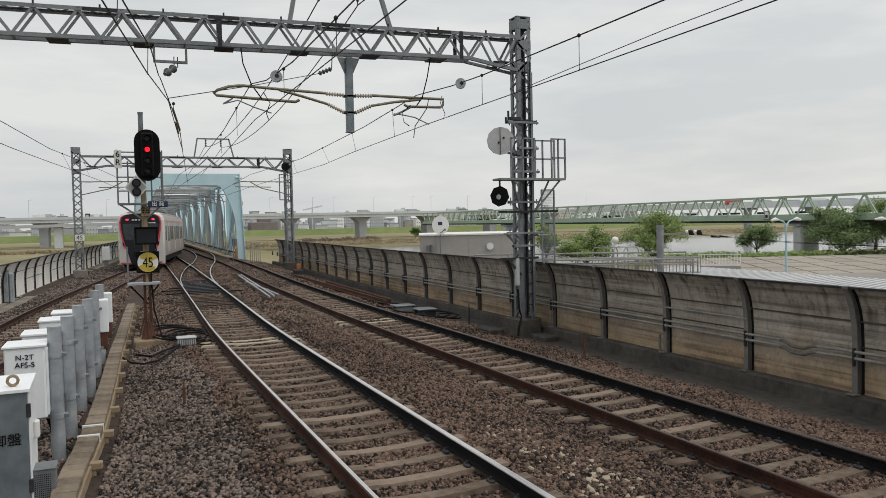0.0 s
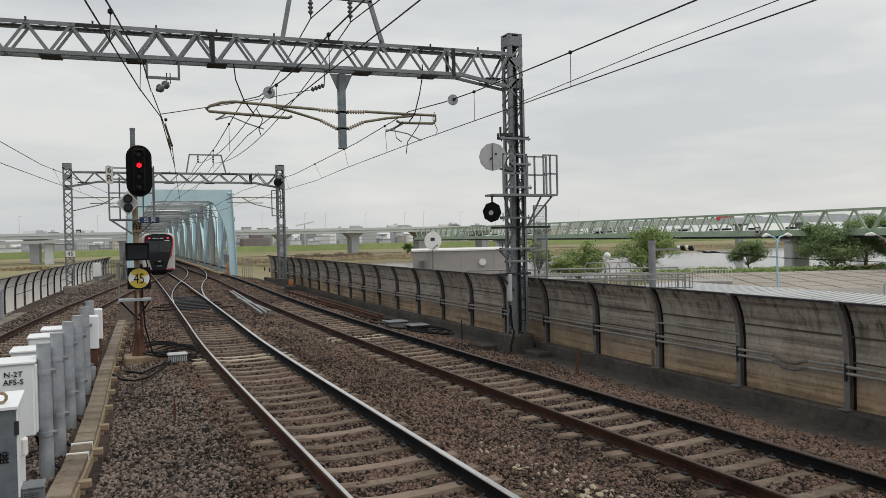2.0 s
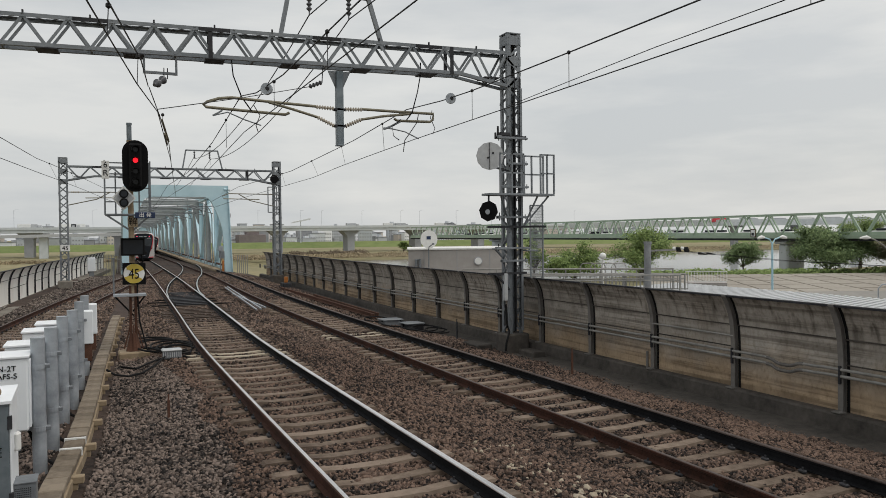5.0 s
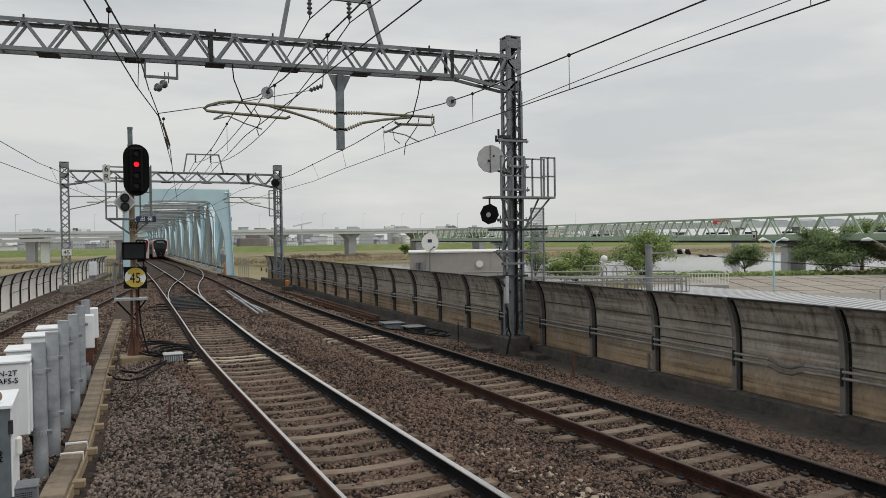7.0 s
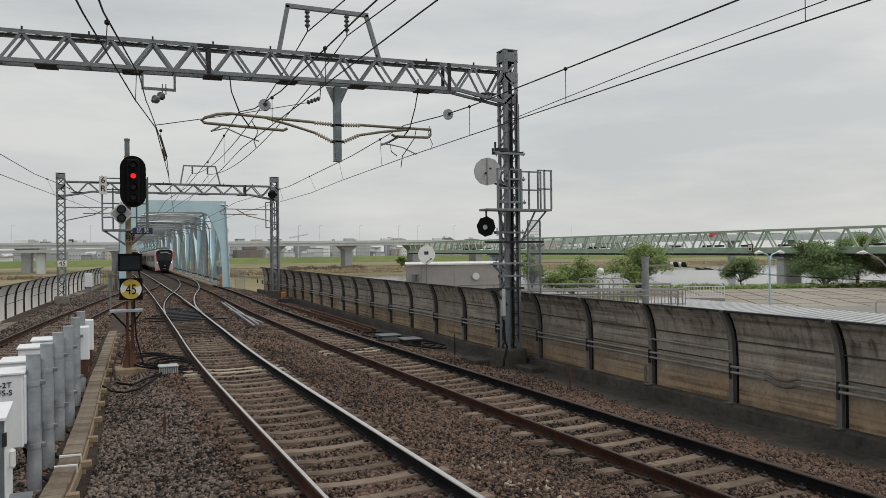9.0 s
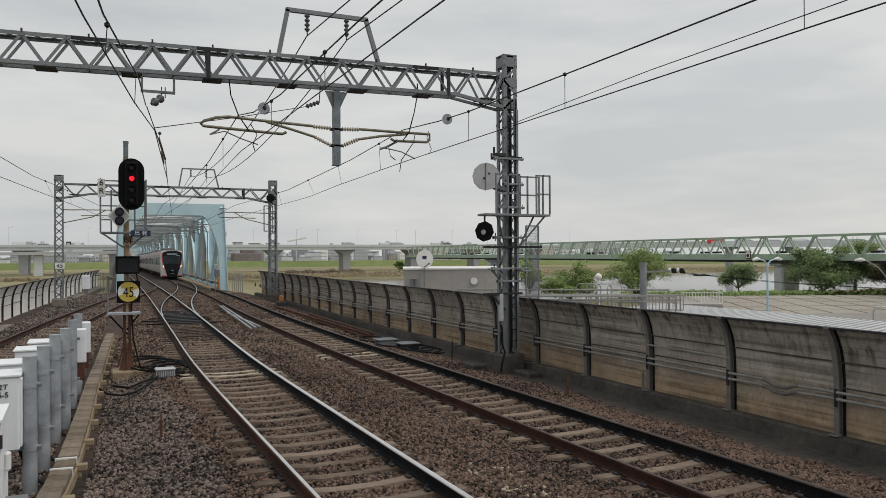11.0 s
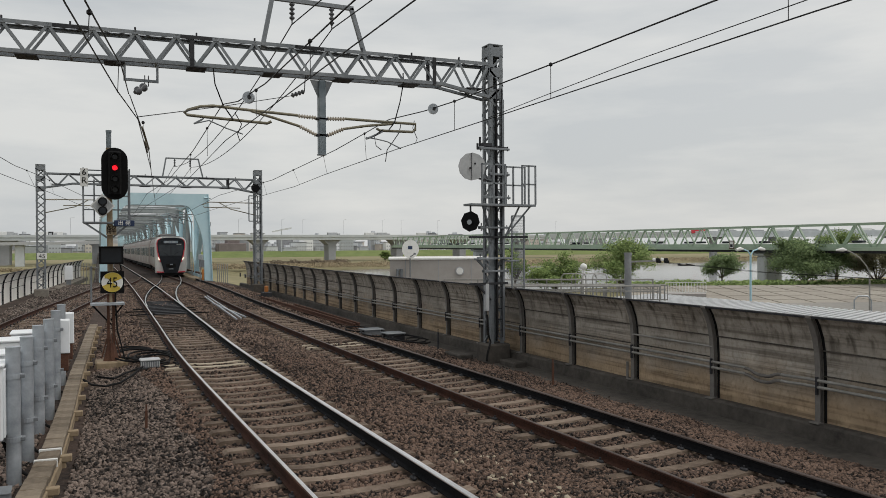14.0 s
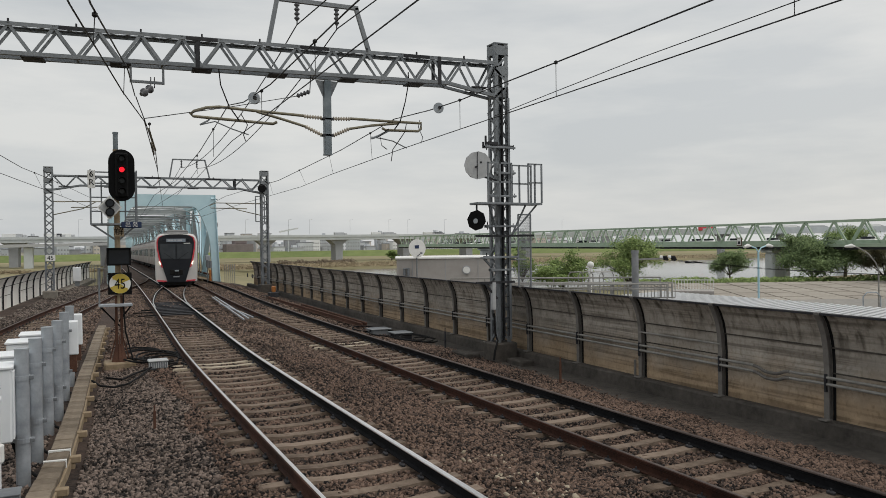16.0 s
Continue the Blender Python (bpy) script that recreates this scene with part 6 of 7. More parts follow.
def bridge():
    yaw = -math.degrees(math.atan(BDIR))
    b = thing("railway_bridge", "pale blue double-track steel truss railway bridge", "bridge", pose(BX, BY, 0, 0, 0, yaw))
    W, V, H, bay, n = 4.2, 3.85, 6.95, 7.2, 44

    def portal(y, depth, mat, leg=0.62, beam=0.95, H=H, knee=1.0):
        """A plate frame with rounded haunches that taper into the legs, in two halves."""
        for s in (-1, 1):
            top = W - 0.2
            xo = lambda z: W + 0.12 - 0.32 * (z + 0.4) / (H + 0.4)
            o = [(W + 0.12, -0.4), (top, H), (0, H), (0, H - beam), (top - 2.2 * knee, H - beam)]
            for d, z in ((1.85, 0.03), (1.6, 0.14), (1.44, 0.33), (1.3, 0.6), (1.02, 1.3), (0.8, 2.0), (0.68, 2.5), (leg, 3.0)):
                zz = H - beam - z * knee
                o.append((xo(zz) - leg - (d - leg) * knee, zz))
            o.append((W + 0.12 - leg, -0.4))
            part("portal_half", Geo().prism([(s * x, z) for x, z in o], y, y + depth), mat, b)

    def arch(y, mat, xi=W - 0.75, top=H - 1.0, rad=1.5, r=0.09):
        pts = [(-xi, y, -0.3)]
        for k in range(9):
            a = math.pi / 2 * k / 8
            pts.append((-xi + rad - rad * math.cos(a), y, top - rad + rad * math.sin(a)))
        pts += [(-x, yy, z) for x, yy, z in pts[::-1]]
        part("sway_arch", Geo().path(pts, r, 6), mat, b, "slender rounded sway frame")
    portal(0.0, 0.5, BRIDGE, leg=0.6)
    for s in (-1, 1):
        # flange edges of the end posts
        part("end_post", Geo().bar((s * (W + 0.12), 0.25, -0.4), (s * (W - 0.2), 0.25, H), 0.06, 0.75, up=(0, 1, 0)), BRIDGE, b)
    for k in range(1, n):
        y = k * bay
        if k % 3 == 0 and k < 30:
            portal(y, 0.22, BRIDGE_GREY, 0.4, 0.45, H - 0.25, 0.8)
        elif k < 20:
            arch(y, BRIDGE_GREY, r=0.05)
            part("catenary_strut", Geo().tube((-3.4, y - 2.5, 5.3), (3.4, y - 2.5, 5.42), 0.04, n=6).tube((-3.3, y - 2.5, 4.75), (-1.2, y - 2.5, 5.36), 0.035, n=6).tube((3.3, y - 2.5, 4.75), (1.2, y - 2.5, 5.36), 0.035, n=6), GALV, b, "grey tube strut for the overhead line")
        for s in (-1, 1):
            part("vertical", Geo().box(s * V - 0.2, y - 0.02, 0, s * V + 0.2, y + 0.02, H - 0.05).box(s * V - 0.21, y - 0.2, 0, s * V - 0.18, y + 0.2, H - 0.05).box(s * V + 0.18, y - 0.2, 0, s * V + 0.21, y + 0.2, H - 0.05), BRIDGE if k % 2 else BRIDGE_GREY, b)
    for k in range(n):
        y0, y1 = k * bay, (k + 1) * bay
        for s in (-1, 1):
            a, c = (0.6, H - 0.2) if k % 2 else (H - 0.2, 0.6)
            part("diagonal", Geo().bar((s * V, y0, a), (s * V, y1, c), 0.34, 0.3), BRIDGE, b)
        if k < 24:
            if k % 2:
                part("cross_strut", Geo().box(-W, y1 - 0.1, H - 0.38, W, y1 + 0.1, H - 0.24), BRIDGE_GREY, b)
                part("drop_strut", Geo().tube((-W + 0.3, y1 + 0.3, 5.62), (W - 0.3, y1 + 0.3, 5.62), 0.045, n=6), BRIDGE_GREY, b)
                for hx in (-1.9, 1.9):
                    part("drop_hanger", Geo().tube((hx, y1 + 0.3, 5.3), (hx, y1 + 0.3, H - 0.3), 0.05, n=6), BRIDGE_GREY, b)
            part("lateral_brace", Geo().bar((-W, y0, H - 0.3), (W, y1, H - 0.3), 0.08, 0.08), BRIDGE_GREY, b)
            part("lateral_brace", Geo().bar((W, y0, H - 0.36), (-W, y1, H - 0.36), 0.08, 0.08), BRIDGE_GREY, b)
    L = n * bay
    for s in (-1, 1):
        part("top_chord", Geo().box(s * (W - 0.44) - 0.2, 0.5, H - 0.5, s * (W - 0.44) + 0.2, L, H - 0.02), BRIDGE, b)
        part("bottom_chord", Geo().box(s * (W - 0.25) - 0.25, 0.6, -0.9, s * (W - 0.25) + 0.25, L, 0.1), BRIDGE, b)
        part("walkway", Geo().box(s * (W - 0.9) - 0.4, 0.5, -0.3, s * (W - 0.9) + 0.4, L, -0.1), TROUGH_SIDE, b, "tan walkway beside the tracks")
        part("cable_duct", Geo().box(s * (W - 0.4) - 0.07, 1, 0.15, s * (W - 0.4) + 0.07, L, 0.3), RUST, b, "brown cable duct")
    part("deck", Geo().box(-W, 0, -2.6, W, L, -1.75), BRIDGE_GREY, b, "steel deck under the ballast")
    for k in range(0, 7):
        part("pier", Geo().cbox(-4.2, k * 50 + 1, -9.5, 4.2, k * 50 + 3.5, -1.6, 0.3), VIADUCT, b, "concrete river pier")
    for s, y in ((1, 0.8), (1, 1.6), (1, 2.6), (-1, 0.8)):
        part("equipment_case", Geo().cbox(s * (W - 0.85) - 0.1, y - 0.4 - (2.2 if s > 0 else 0), 0.9, s * (W - 0.85) + 0.1, y - 0.1 - (2.2 if s > 0 else 0), 1.5, 0.02), GALV, b, "grey case on the end post")
    for k in range(6):
        part("picket", Geo().bar((W + 0.45 + 0.16 * k, -0.5, -0.5), (W + 0.45 + 0.16 * k, -0.5, 1.15), 0.05, 0.05, up=(0, 1, 0)), RAILING, b, "grey picket at the bridge end")
    part("marker_post", Geo().cbox(W - 1.0, -2.2, -0.3, W - 0.84, -2.05, 0.75, 0.02), ORANGE, b, "orange marker post")
    part("lamp_case", Geo().cbox(W - 1.35, -2.9, 1.55, W - 1.0, -2.6, 1.95, 0.02), GALV_LIGHT, b, "grey lamp case")
    part("lamp_pole", Geo().tube((W - 1.2, -2.75, -0.3), (W - 1.2, -2.75, 1.6), 0.04), GALV, b)


bridge()


# ---- trains ----
CAR, GAP = 18.0, 0.5
FRONT_BLACK = material("dark_blue_black_front", (0.008, 0.010, 0.014), (0.016, 0.018, 0.024), 0.3, 0, 3, 0.5, 0, spec=0.3)
SCREEN = material("grey_tinted_screen", (0.03, 0.036, 0.043), (0.055, 0.062, 0.07), 0.2, 0, 1.5, 0.5, 0, spec=0.4)


def mask_outline(scale, z0, z1, w_top, w_mid, w_bot):
    return [(-w_bot, z0), (w_bot, z0), (w_mid, (z0 + z1) * 0.52), (w_top, z1 - 0.25), (w_top - 0.22, z1), (-w_top + 0.22, z1), (-w_top, z1 - 0.25), (-w_mid, (z0 + z1) * 0.52)]


def car_body_profile():
    return [(-1.36, 0.75), (-1.39, 1.0), (-1.39, 3.05), (-1.32, 3.35), (-1.15, 3.55), (-0.75, 3.66), (0, 3.7), (0.75, 3.66), (1.15, 3.55), (1.32, 3.35), (1.39, 3.05), (1.39, 1.0), (1.36, 0.75)]


def loft(prof_list, mi=0):
    """Joins outlines of equal count, each (y, [(x, z)]), to a closed body."""
    g = Geo()
    n = len(prof_list[0][1])
    for y, o in prof_list:
        g.v += [(x, y, z) for x, z in o]
    for i in range(len(prof_list) - 1):
        for k in range(n):
            g.f.append((i * n + k, i * n + (k + 1) % n, (i + 1) * n + (k + 1) % n, (i + 1) * n + k))
            g.m.append(0)
    g.f += [tuple(range(n)), tuple(range(len(prof_list) * n - 1, (len(prof_list) - 1) * n - 1, -1))]
    g.m += [0, 0]
    return g


def make_car(label, front, lit):
    """A car whose end faces -y at its origin on the rail heads."""
    c = thing("train_car", label, "train car", None, "cars of the trains")
    prof = car_body_profile()
    inset = lambda k, dz=0.0: [(x * k, z + (2.2 - z) * dz) for x, z in prof]
    y0 = 0.9 if front else 0.0
    part("body", loft([(y0, prof), (CAR, prof)]), TRAIN_PINK, c, smooth=True)
    cap = [(-1.22, 3.5), (-0.78, 3.68), (0, 3.725), (0.78, 3.68), (1.22, 3.5), (0, 3.45)]
    if front:
        part("roof", loft([(0.14, [(x * 0.9, 1.0 + (z - 1.0) * 0.955) for x, z in cap]), (0.34, [(x * 0.98, z * 0.994) for x, z in cap]), (0.95, cap), (CAR, cap)]), TRAIN_ROOF, c, "dark grey roof", smooth=True)
    else:
        part("roof", loft([(0, cap), (CAR, cap)]), TRAIN_ROOF, c, "dark grey roof", smooth=True)
    part("roof_unit", Geo().cbox(-0.8, 6, 3.66, 0.8, 9.5, 4.0, 0.1), TRAIN_ROOF, c, "grey roof air conditioner")
    part("roof_unit", Geo().cbox(-0.6, 12, 3.66, 0.6, 13.5, 3.85, 0.08), TRAIN_ROOF, c)
    part("underframe", Geo().box(-1.2, 1.4, 0.35, 1.2, CAR - 0.4, 0.78), TRAIN_UNDER, c)
    for yb in (2.9, CAR - 2.9):
        bg = part("bogie", Geo().cbox(-1.05, yb - 1.5, 0.28, 1.05, yb + 1.5, 0.62, 0.05), TRAIN_UNDER, c)
        for dy in (-1.05, 1.05):
            for s in (-1, 1):
                part("wheel", Geo().disc((s * 0.74, yb + dy, 0.43), 0.43, 0.12, (1, 0, 0), 20), TRAIN_UNDER, bg)
    for s in (-1, 1):
        for k, yd in enumerate((3.6, 9.0, 14.4)):
            dr = part("door", Geo().cbox(s * 1.395 - 0.012, yd - 0.66, 0.98, s * 1.395 + 0.012, yd + 0.66, 2.95, 0.006), TRAIN_DOOR, c, "pale sliding door")
            for dy in (-0.33, 0.33):
                part("door_window", Geo().cbox(s * 1.41 - 0.006, yd + dy - 0.2, 1.7, s * 1.41 + 0.006, yd + dy + 0.2, 2.7, 0.004), TRAIN_GLASS, dr)
        for ya, yb in ((5.0, 6.15), (6.45, 7.6), (10.4, 11.55), (11.85, 13.0), (15.8, 16.9), (1.5, 2.2)):
            part("side_window", Geo().cbox(s * 1.395 - 0.008, ya, 1.75, s * 1.395 + 0.008, yb, 2.72, 0.004), TRAIN_GLASS, c)
        part("side_band", Geo().box(s * 1.392 - 0.006, 1.0, 2.98, s * 1.392 + 0.006, CAR - 0.1, 3.04), TRAIN_EAVES, c, "faded pink band under the eaves")
    if not front:
        part("gangway", Geo().cbox(-0.55, -0.5, 0.9, 0.55, 0.02, 3.1, 0.04), TRAIN_UNDER, c, "dark gangway bellows")
        return c
    # cab: white shell, black mask narrowing downwards between red edges
    nose = [(0.10, [(x * 0.95, 0.3 if z < 1.01 else 1.0 + (z - 1.0) * 0.95) for x, z in prof]), (0.30, [(x * 0.99, 0.27 if z < 0.9 else z * 0.992) for x, z in prof]), (0.92, [(x, 0.27 if z < 0.9 else z) for x, z in prof])]
    cab = part("cab", loft(nose), TRAIN_WHITE, c, "white cab shell", smooth=True)
    side = [(0.58, 0.26), (0.86, 1.25), (1.02, 1.85), (1.14, 2.5), (1.18, 3.0), (1.1, 3.3), (0.85, 3.46), (0.4, 3.54)]
    mask = side + [(-x, z) for x, z in side[::-1]]
    part("front_mask", Geo().prism(mask, 0.02, 0.14), FRONT_BLACK, cab, "glossy dark front mask")
    for s in (-1, 1):
        outer = [(0.97, 1.3), (1.12, 1.85), (1.23, 2.5), (1.255, 3.0), (1.16, 3.32), (0.89, 3.48)]
        inner = side[1:7]
        part("red_edge", Geo().prism([(s * x, z) for x, z in outer] + [(s * x, z) for x, z in inner[::-1]], 0.04, 0.3), TRAIN_RED, cab, "red edge beside the dark front")
        part("red_foot", Geo().prism([(s * 0.62, 0.29), (s * 1.2, 0.33), (s * 1.26, 0.44), (s * 0.66, 0.39)], 0.05, 0.2), TRAIN_RED, cab, "red stripe at the foot")
        part("headlight", Geo().prism([(s * 0.98, 1.5), (s * 1.06, 1.7), (s * 1.12, 1.72), (s * 1.04, 1.44)], 0.0, 0.1), HEAD_WHITE if lit else BLACK, cab, "lit warm white headlight" if lit else "dark headlight housing")
        part("tail_light", Geo().cbox(s * 0.78 - 0.09, -0.004, 3.1, s * 0.78 + 0.09, 0.02, 3.2, 0.01), TRAIN_GLASS if lit else TAIL_RED, cab, "dark marker lamp" if lit else "lit red marker lamp")
        part("windscreen", Geo().prism([(s * 0.04, 1.86), (s * 0.92, 1.86), (s * 1.03, 2.4), (s * 1.06, 2.88), (s * 0.04, 2.88)], 0.0, 0.019), SCREEN, cab, "grey-tinted windscreen")
    part("destination_board", Geo().cbox(-0.62, 0.004, 3.02, 0.62, 0.018, 3.24, 0.003), LED_DIM if lit else TRAIN_GLASS, cab, "dim lit destination board")
    bars = Geo()
    for k, w in enumerate((0.16, 0.12, 0.1, 0.2, 0.1)):
        bars.box(-0.5 + 0.2 * k, -0.002, 3.08, -0.5 + 0.2 * k + w, 0.003, 3.18)
    tagged(part("destination_bars", bars, GREY_PLATE, cab, "unreadable lettering as plain bars"), kind="stuff")
    part("plate_bars", Geo().box(0.5, -0.004, 2.9, 0.92, 0.0, 2.95), WHITE, cab, "unreadable small lettering as a plain bar")
    part("wiper", Geo().bar((0.1, -0.01, 1.8), (0.75, -0.01, 2.3), 0.03, 0.02), BLACK, cab)
    part("wiper", Geo().bar((-0.12, -0.01, 1.8), (-0.75, -0.01, 2.25), 0.03, 0.02), BLACK, cab)
    part("coupler", Geo().cbox(-0.13, -0.35, 0.75, 0.13, 0.1, 1.0, 0.03).disc((0, -0.37, 0.88), 0.12, 0.08, (0, 1, 0), 12), TRAIN_UNDER, cab)
    part("coupler_plate", Geo().cbox(-0.42, -0.02, 0.78, 0.42, 0.03, 1.12, 0.02), TRAIN_UNDER, cab)
    part("emblem", Geo().cbox(-0.1, -0.03, 1.0, 0.16, 0.0, 1.1, 0.01), GALV_LIGHT, cab, "small pale emblem as a plain shape")
    part("fleet_plate", Geo().cbox(-0.2, -0.03, 0.6, 0.2, 0.03, 0.68, 0.01), GREY_PLATE, cab, "plain pale plate")
    part("skirt", loft([(0.12, [(-0.95, 0.07), (0.95, 0.07), (1.1, 0.3), (-1.1, 0.3)]), (0.95, [(-1.1, 0.07), (1.1, 0.07), (1.3, 0.3), (-1.3, 0.3)])]), TRAIN_UNDER, cab, "dark front skirt")
    return c


def pantograph(parent):
    p = part("pantograph", Geo().bar((-0.6, 12.6, 3.85), (0.0, 11.9, 4.4), 0.05, 0.05).bar((0.6, 12.6, 3.85), (0.0, 11.9, 4.4), 0.05, 0.05).bar((0, 11.9, 4.4), (-0.4, 12.7, 5.0), 0.04, 0.04).bar((0, 11.9, 4.4), (0.4, 12.7, 5.0), 0.04, 0.04), DARK_STEEL, parent, "folded dark pantograph")
    part("contact_strip", Geo().bar((-0.8, 12.7, 5.0), (0.8, 12.7, 5.0), 0.06, 0.04), DARK_STEEL, p)


def make_train(lit, cars):
    head = make_car("white and red train car with black front and %s" % ("lit headlights" if lit else "lit red lamps"), True, lit)
    mid = make_car("pale pink and grey commuter train car with dark windows", False, lit)
    pantograph(mid)
    return [head, mid] + [copy_thing(mid, Matrix()) for _ in range(cars - 2)]


arriving = make_train(True, 8)
departing = make_train(False, 8)


CITY_BROWN = material("distant_brown_wall", (0.17, 0.14, 0.14), (0.26, 0.22, 0.22), 0.8, 0, 0.3, 0.03, 0)


# ---- riverside and city ----
def green_bridge():
    b = thing("road_bridge", "long pale green steel truss road bridge over the river", "bridge", pose(147, 104, 0, 0, 0, -2.2))
    n, bay, z0, z1 = 45, 7.6, 1.5, 6.6
    a0 = -60
    for s in (0, 9):
        part("top_chord", Geo().box(s - 0.22, a0, z1 - 0.34, s + 0.22, a0 + n * bay, z1), GREEN_STEEL, b)
        for k in range(n):
            y = a0 + k * bay
            part("web", Geo().bar((s, y + 0.15, z1 - 0.3), (s, y + bay / 2 - 0.5, z0), 0.3, 0.3), GREEN_STEEL, b)
            part("web", Geo().bar((s, y + bay - 0.15, z1 - 0.3), (s, y + bay / 2 + 0.5, z0), 0.3, 0.3), GREEN_STEEL, b)
        part("parapet", Geo().box(s - 0.15, a0, z0, s + 0.15, a0 + n * bay, z0 + 0.7), GREEN_STEEL, b)
    part("deck", Geo().box(-1.2, a0, z0 - 0.7, 10.2, a0 + n * bay, z0), GREEN_STEEL, b, "green steel deck girder")
    # Shade under the deck is put into the soffit's dark colour.
    part("soffit", Geo().box(-0.6, a0, z0 - 1.25, 9.6, a0 + n * bay, z0 - 0.7), DARK_STEEL, b, "deck underside with its shade put into the dark colour")
    for y in (-129, 28, 185):
        part("pier", Geo().cbox(1.6, y - 1.5, -10, 7.2, y + 1.5, z0 - 2.1, 0.4).cbox(0.6, y - 1.9, z0 - 2.1, 8.2, y + 1.9, z0 - 1.26, 0.3), VIADUCT, b, "grey concrete pier with a wide head")
    rng = random.Random(8)
    sg = thing("road_sign", "small white framed sign on the road bridge parapet", "sign", pose(146.4, 138.2, 0.3))
    part("plate", Geo().cbox(-0.1, -1.2, 0.8, 0.0, 0.4, 2.8, 0.02), RUST, sg, "reddish frame of the sign")
    part("face", Geo().cbox(-0.16, -1.0, 1.0, -0.11, 0.2, 2.6, 0.01), WHITE, sg)
    part("picture_shape", Geo().cbox(-0.2, -0.8, 1.2, -0.17, 0.0, 1.9, 0.01), DARK_STEEL, sg, "dark plain shape")
    for k in range(30):
        y = a0 + rng.uniform(20, 320)
        col = rng.choice((WHITE, DARK_STEEL, GREY_PLATE, WHITE))
        v = thing("vehicle", "small distant vehicle on the green road bridge", "vehicle", pose(147 + 3 + 0.0384 * y, 104 + y, z0), "vehicles on the road bridge")
        big = rng.random() < 0.06
        part("body", Geo().cbox(-0.9, -2.2 - big, 0.3, 0.9, 2.2 + big, 0.95 + 1.4 * big, 0.2), col, v)
        part("cabin", Geo().cbox(-0.8, -1.2, 0.95 + 1.3 * big, 0.8, 1.3, 1.45 + 1.1 * big, 0.2), TRAIN_GLASS if not big else col, v)
        for s in (-1, 1):
            for dy in (-1.4, 1.4):
                part("wheel", Geo().disc((s * 0.85, dy, 0.32), 0.32, 0.2, (1, 0, 0), 10), RUBBER, v)


green_bridge()


def highway():
    h = thing("highway_viaduct", "pale concrete elevated highway across the plain", "viaduct", pose(0, 440, 0, 0, 0, -3))
    part("deck", Geo().box(-600, -5, 5.4, 300, 12, 7.2), VIADUCT, h)
    part("parapet", Geo().box(-600, -5.4, 7.0, 300, -5.0, 8.3), VIADUCT, h)
    for k in range(-12, 7):
        x = k * 42 + 12
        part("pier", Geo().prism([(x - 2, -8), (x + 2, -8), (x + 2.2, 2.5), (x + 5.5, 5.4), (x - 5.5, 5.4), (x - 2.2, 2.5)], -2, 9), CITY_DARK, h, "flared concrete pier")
    for k in range(36):
        x = -420 + 20 * k + 4 * (k % 3)
        part("lamp_post", Geo().tube((x, -4.8, 8.0), (x, -4.8, 17.0), 0.09, n=5).bar((x, -4.8, 17.0), (x + 2, -4.0, 17.3), 0.15, 0.15), CITY, h)
    e = thing("highway_viaduct", "pale concrete elevated highway behind the road bridge", "viaduct")
    line = [(285, 424, 0), (322, 321, 0), (537, 217, 0), (760, 108, 0)]
    part("deck", Geo().sweep([(-6, 5.6), (6, 5.6), (6, 7.4), (-6, 7.4)], line), VIADUCT, e)
    part("parapet", Geo().sweep([(5.6, 7.41), (6.05, 7.41), (6.05, 9.0), (5.6, 9.0)], line), VIADUCT, e)
    for k in range(14):
        x, y = 325 + 30 * k, 319.5 - 14.6 * k
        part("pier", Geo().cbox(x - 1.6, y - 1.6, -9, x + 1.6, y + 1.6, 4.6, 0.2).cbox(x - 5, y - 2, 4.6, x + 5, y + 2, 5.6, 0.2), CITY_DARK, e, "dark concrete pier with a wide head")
    for k in range(9):
        x, y = 318 + 14 * k, 323.5 - 6.8 * k
        v = thing("vehicle", "red covered lorry on the elevated highway" if k == 0 else "small distant lorry on the elevated highway", "vehicle", pose(x, y, 7.4, 0, 0, -26), "vehicles on the highway")
        part("body", Geo().cbox(-4, -1.2, 0.5, 4, 1.2, 2.9 - 0.3 * (k % 3), 0.1), TRAIN_RED if k == 0 else (WHITE, GREY_PLATE, CITY_DARK)[k % 3], v)
        part("cabin", Geo().cbox(4.1, -1.1, 0.5, 5.6, 1.1, 2.3, 0.2), GREY_PLATE, v)
    r = thing("highway_ramp", "grey concrete ramp below the elevated highway", "viaduct", pose(0, 415, 0, 0, 0, 0))
    part("deck", Geo().hexa([(-500, -5, -3), (60, -5, 4.2), (60, 4, 4.2), (-500, 4, -3), (-500, -5, -1.4), (60, -5, 5.6), (60, 4, 5.6), (-500, 4, -1.4)]), GREY_PLATE, r)
    for x in (-180, -140, -100, -60, -22, 16):
        part("pier", Geo().cbox(x - 2, -3, -8, x + 2, 3, 4.2 + (x - 60) * 0.0129, 0.3), VIADUCT, r)
    rng = random.Random(4)
    for k in range(12):
        x = rng.uniform(-80, 230)
        v = thing("vehicle", "small distant lorry on the elevated highway", "vehicle", pose(x, 442 + 0.05 * x, 7.2), "vehicles on the highway")
        part("body", Geo().cbox(-3, -1.2, 0.5, 3, 1.2, 2.8, 0.1), rng.choice((WHITE, GREY_PLATE, DARK_STEEL)), v)
        part("cabin", Geo().cbox(3.1, -1.1, 0.5, 4.8, 1.1, 2.3, 0.2), GREY_PLATE, v)


highway()


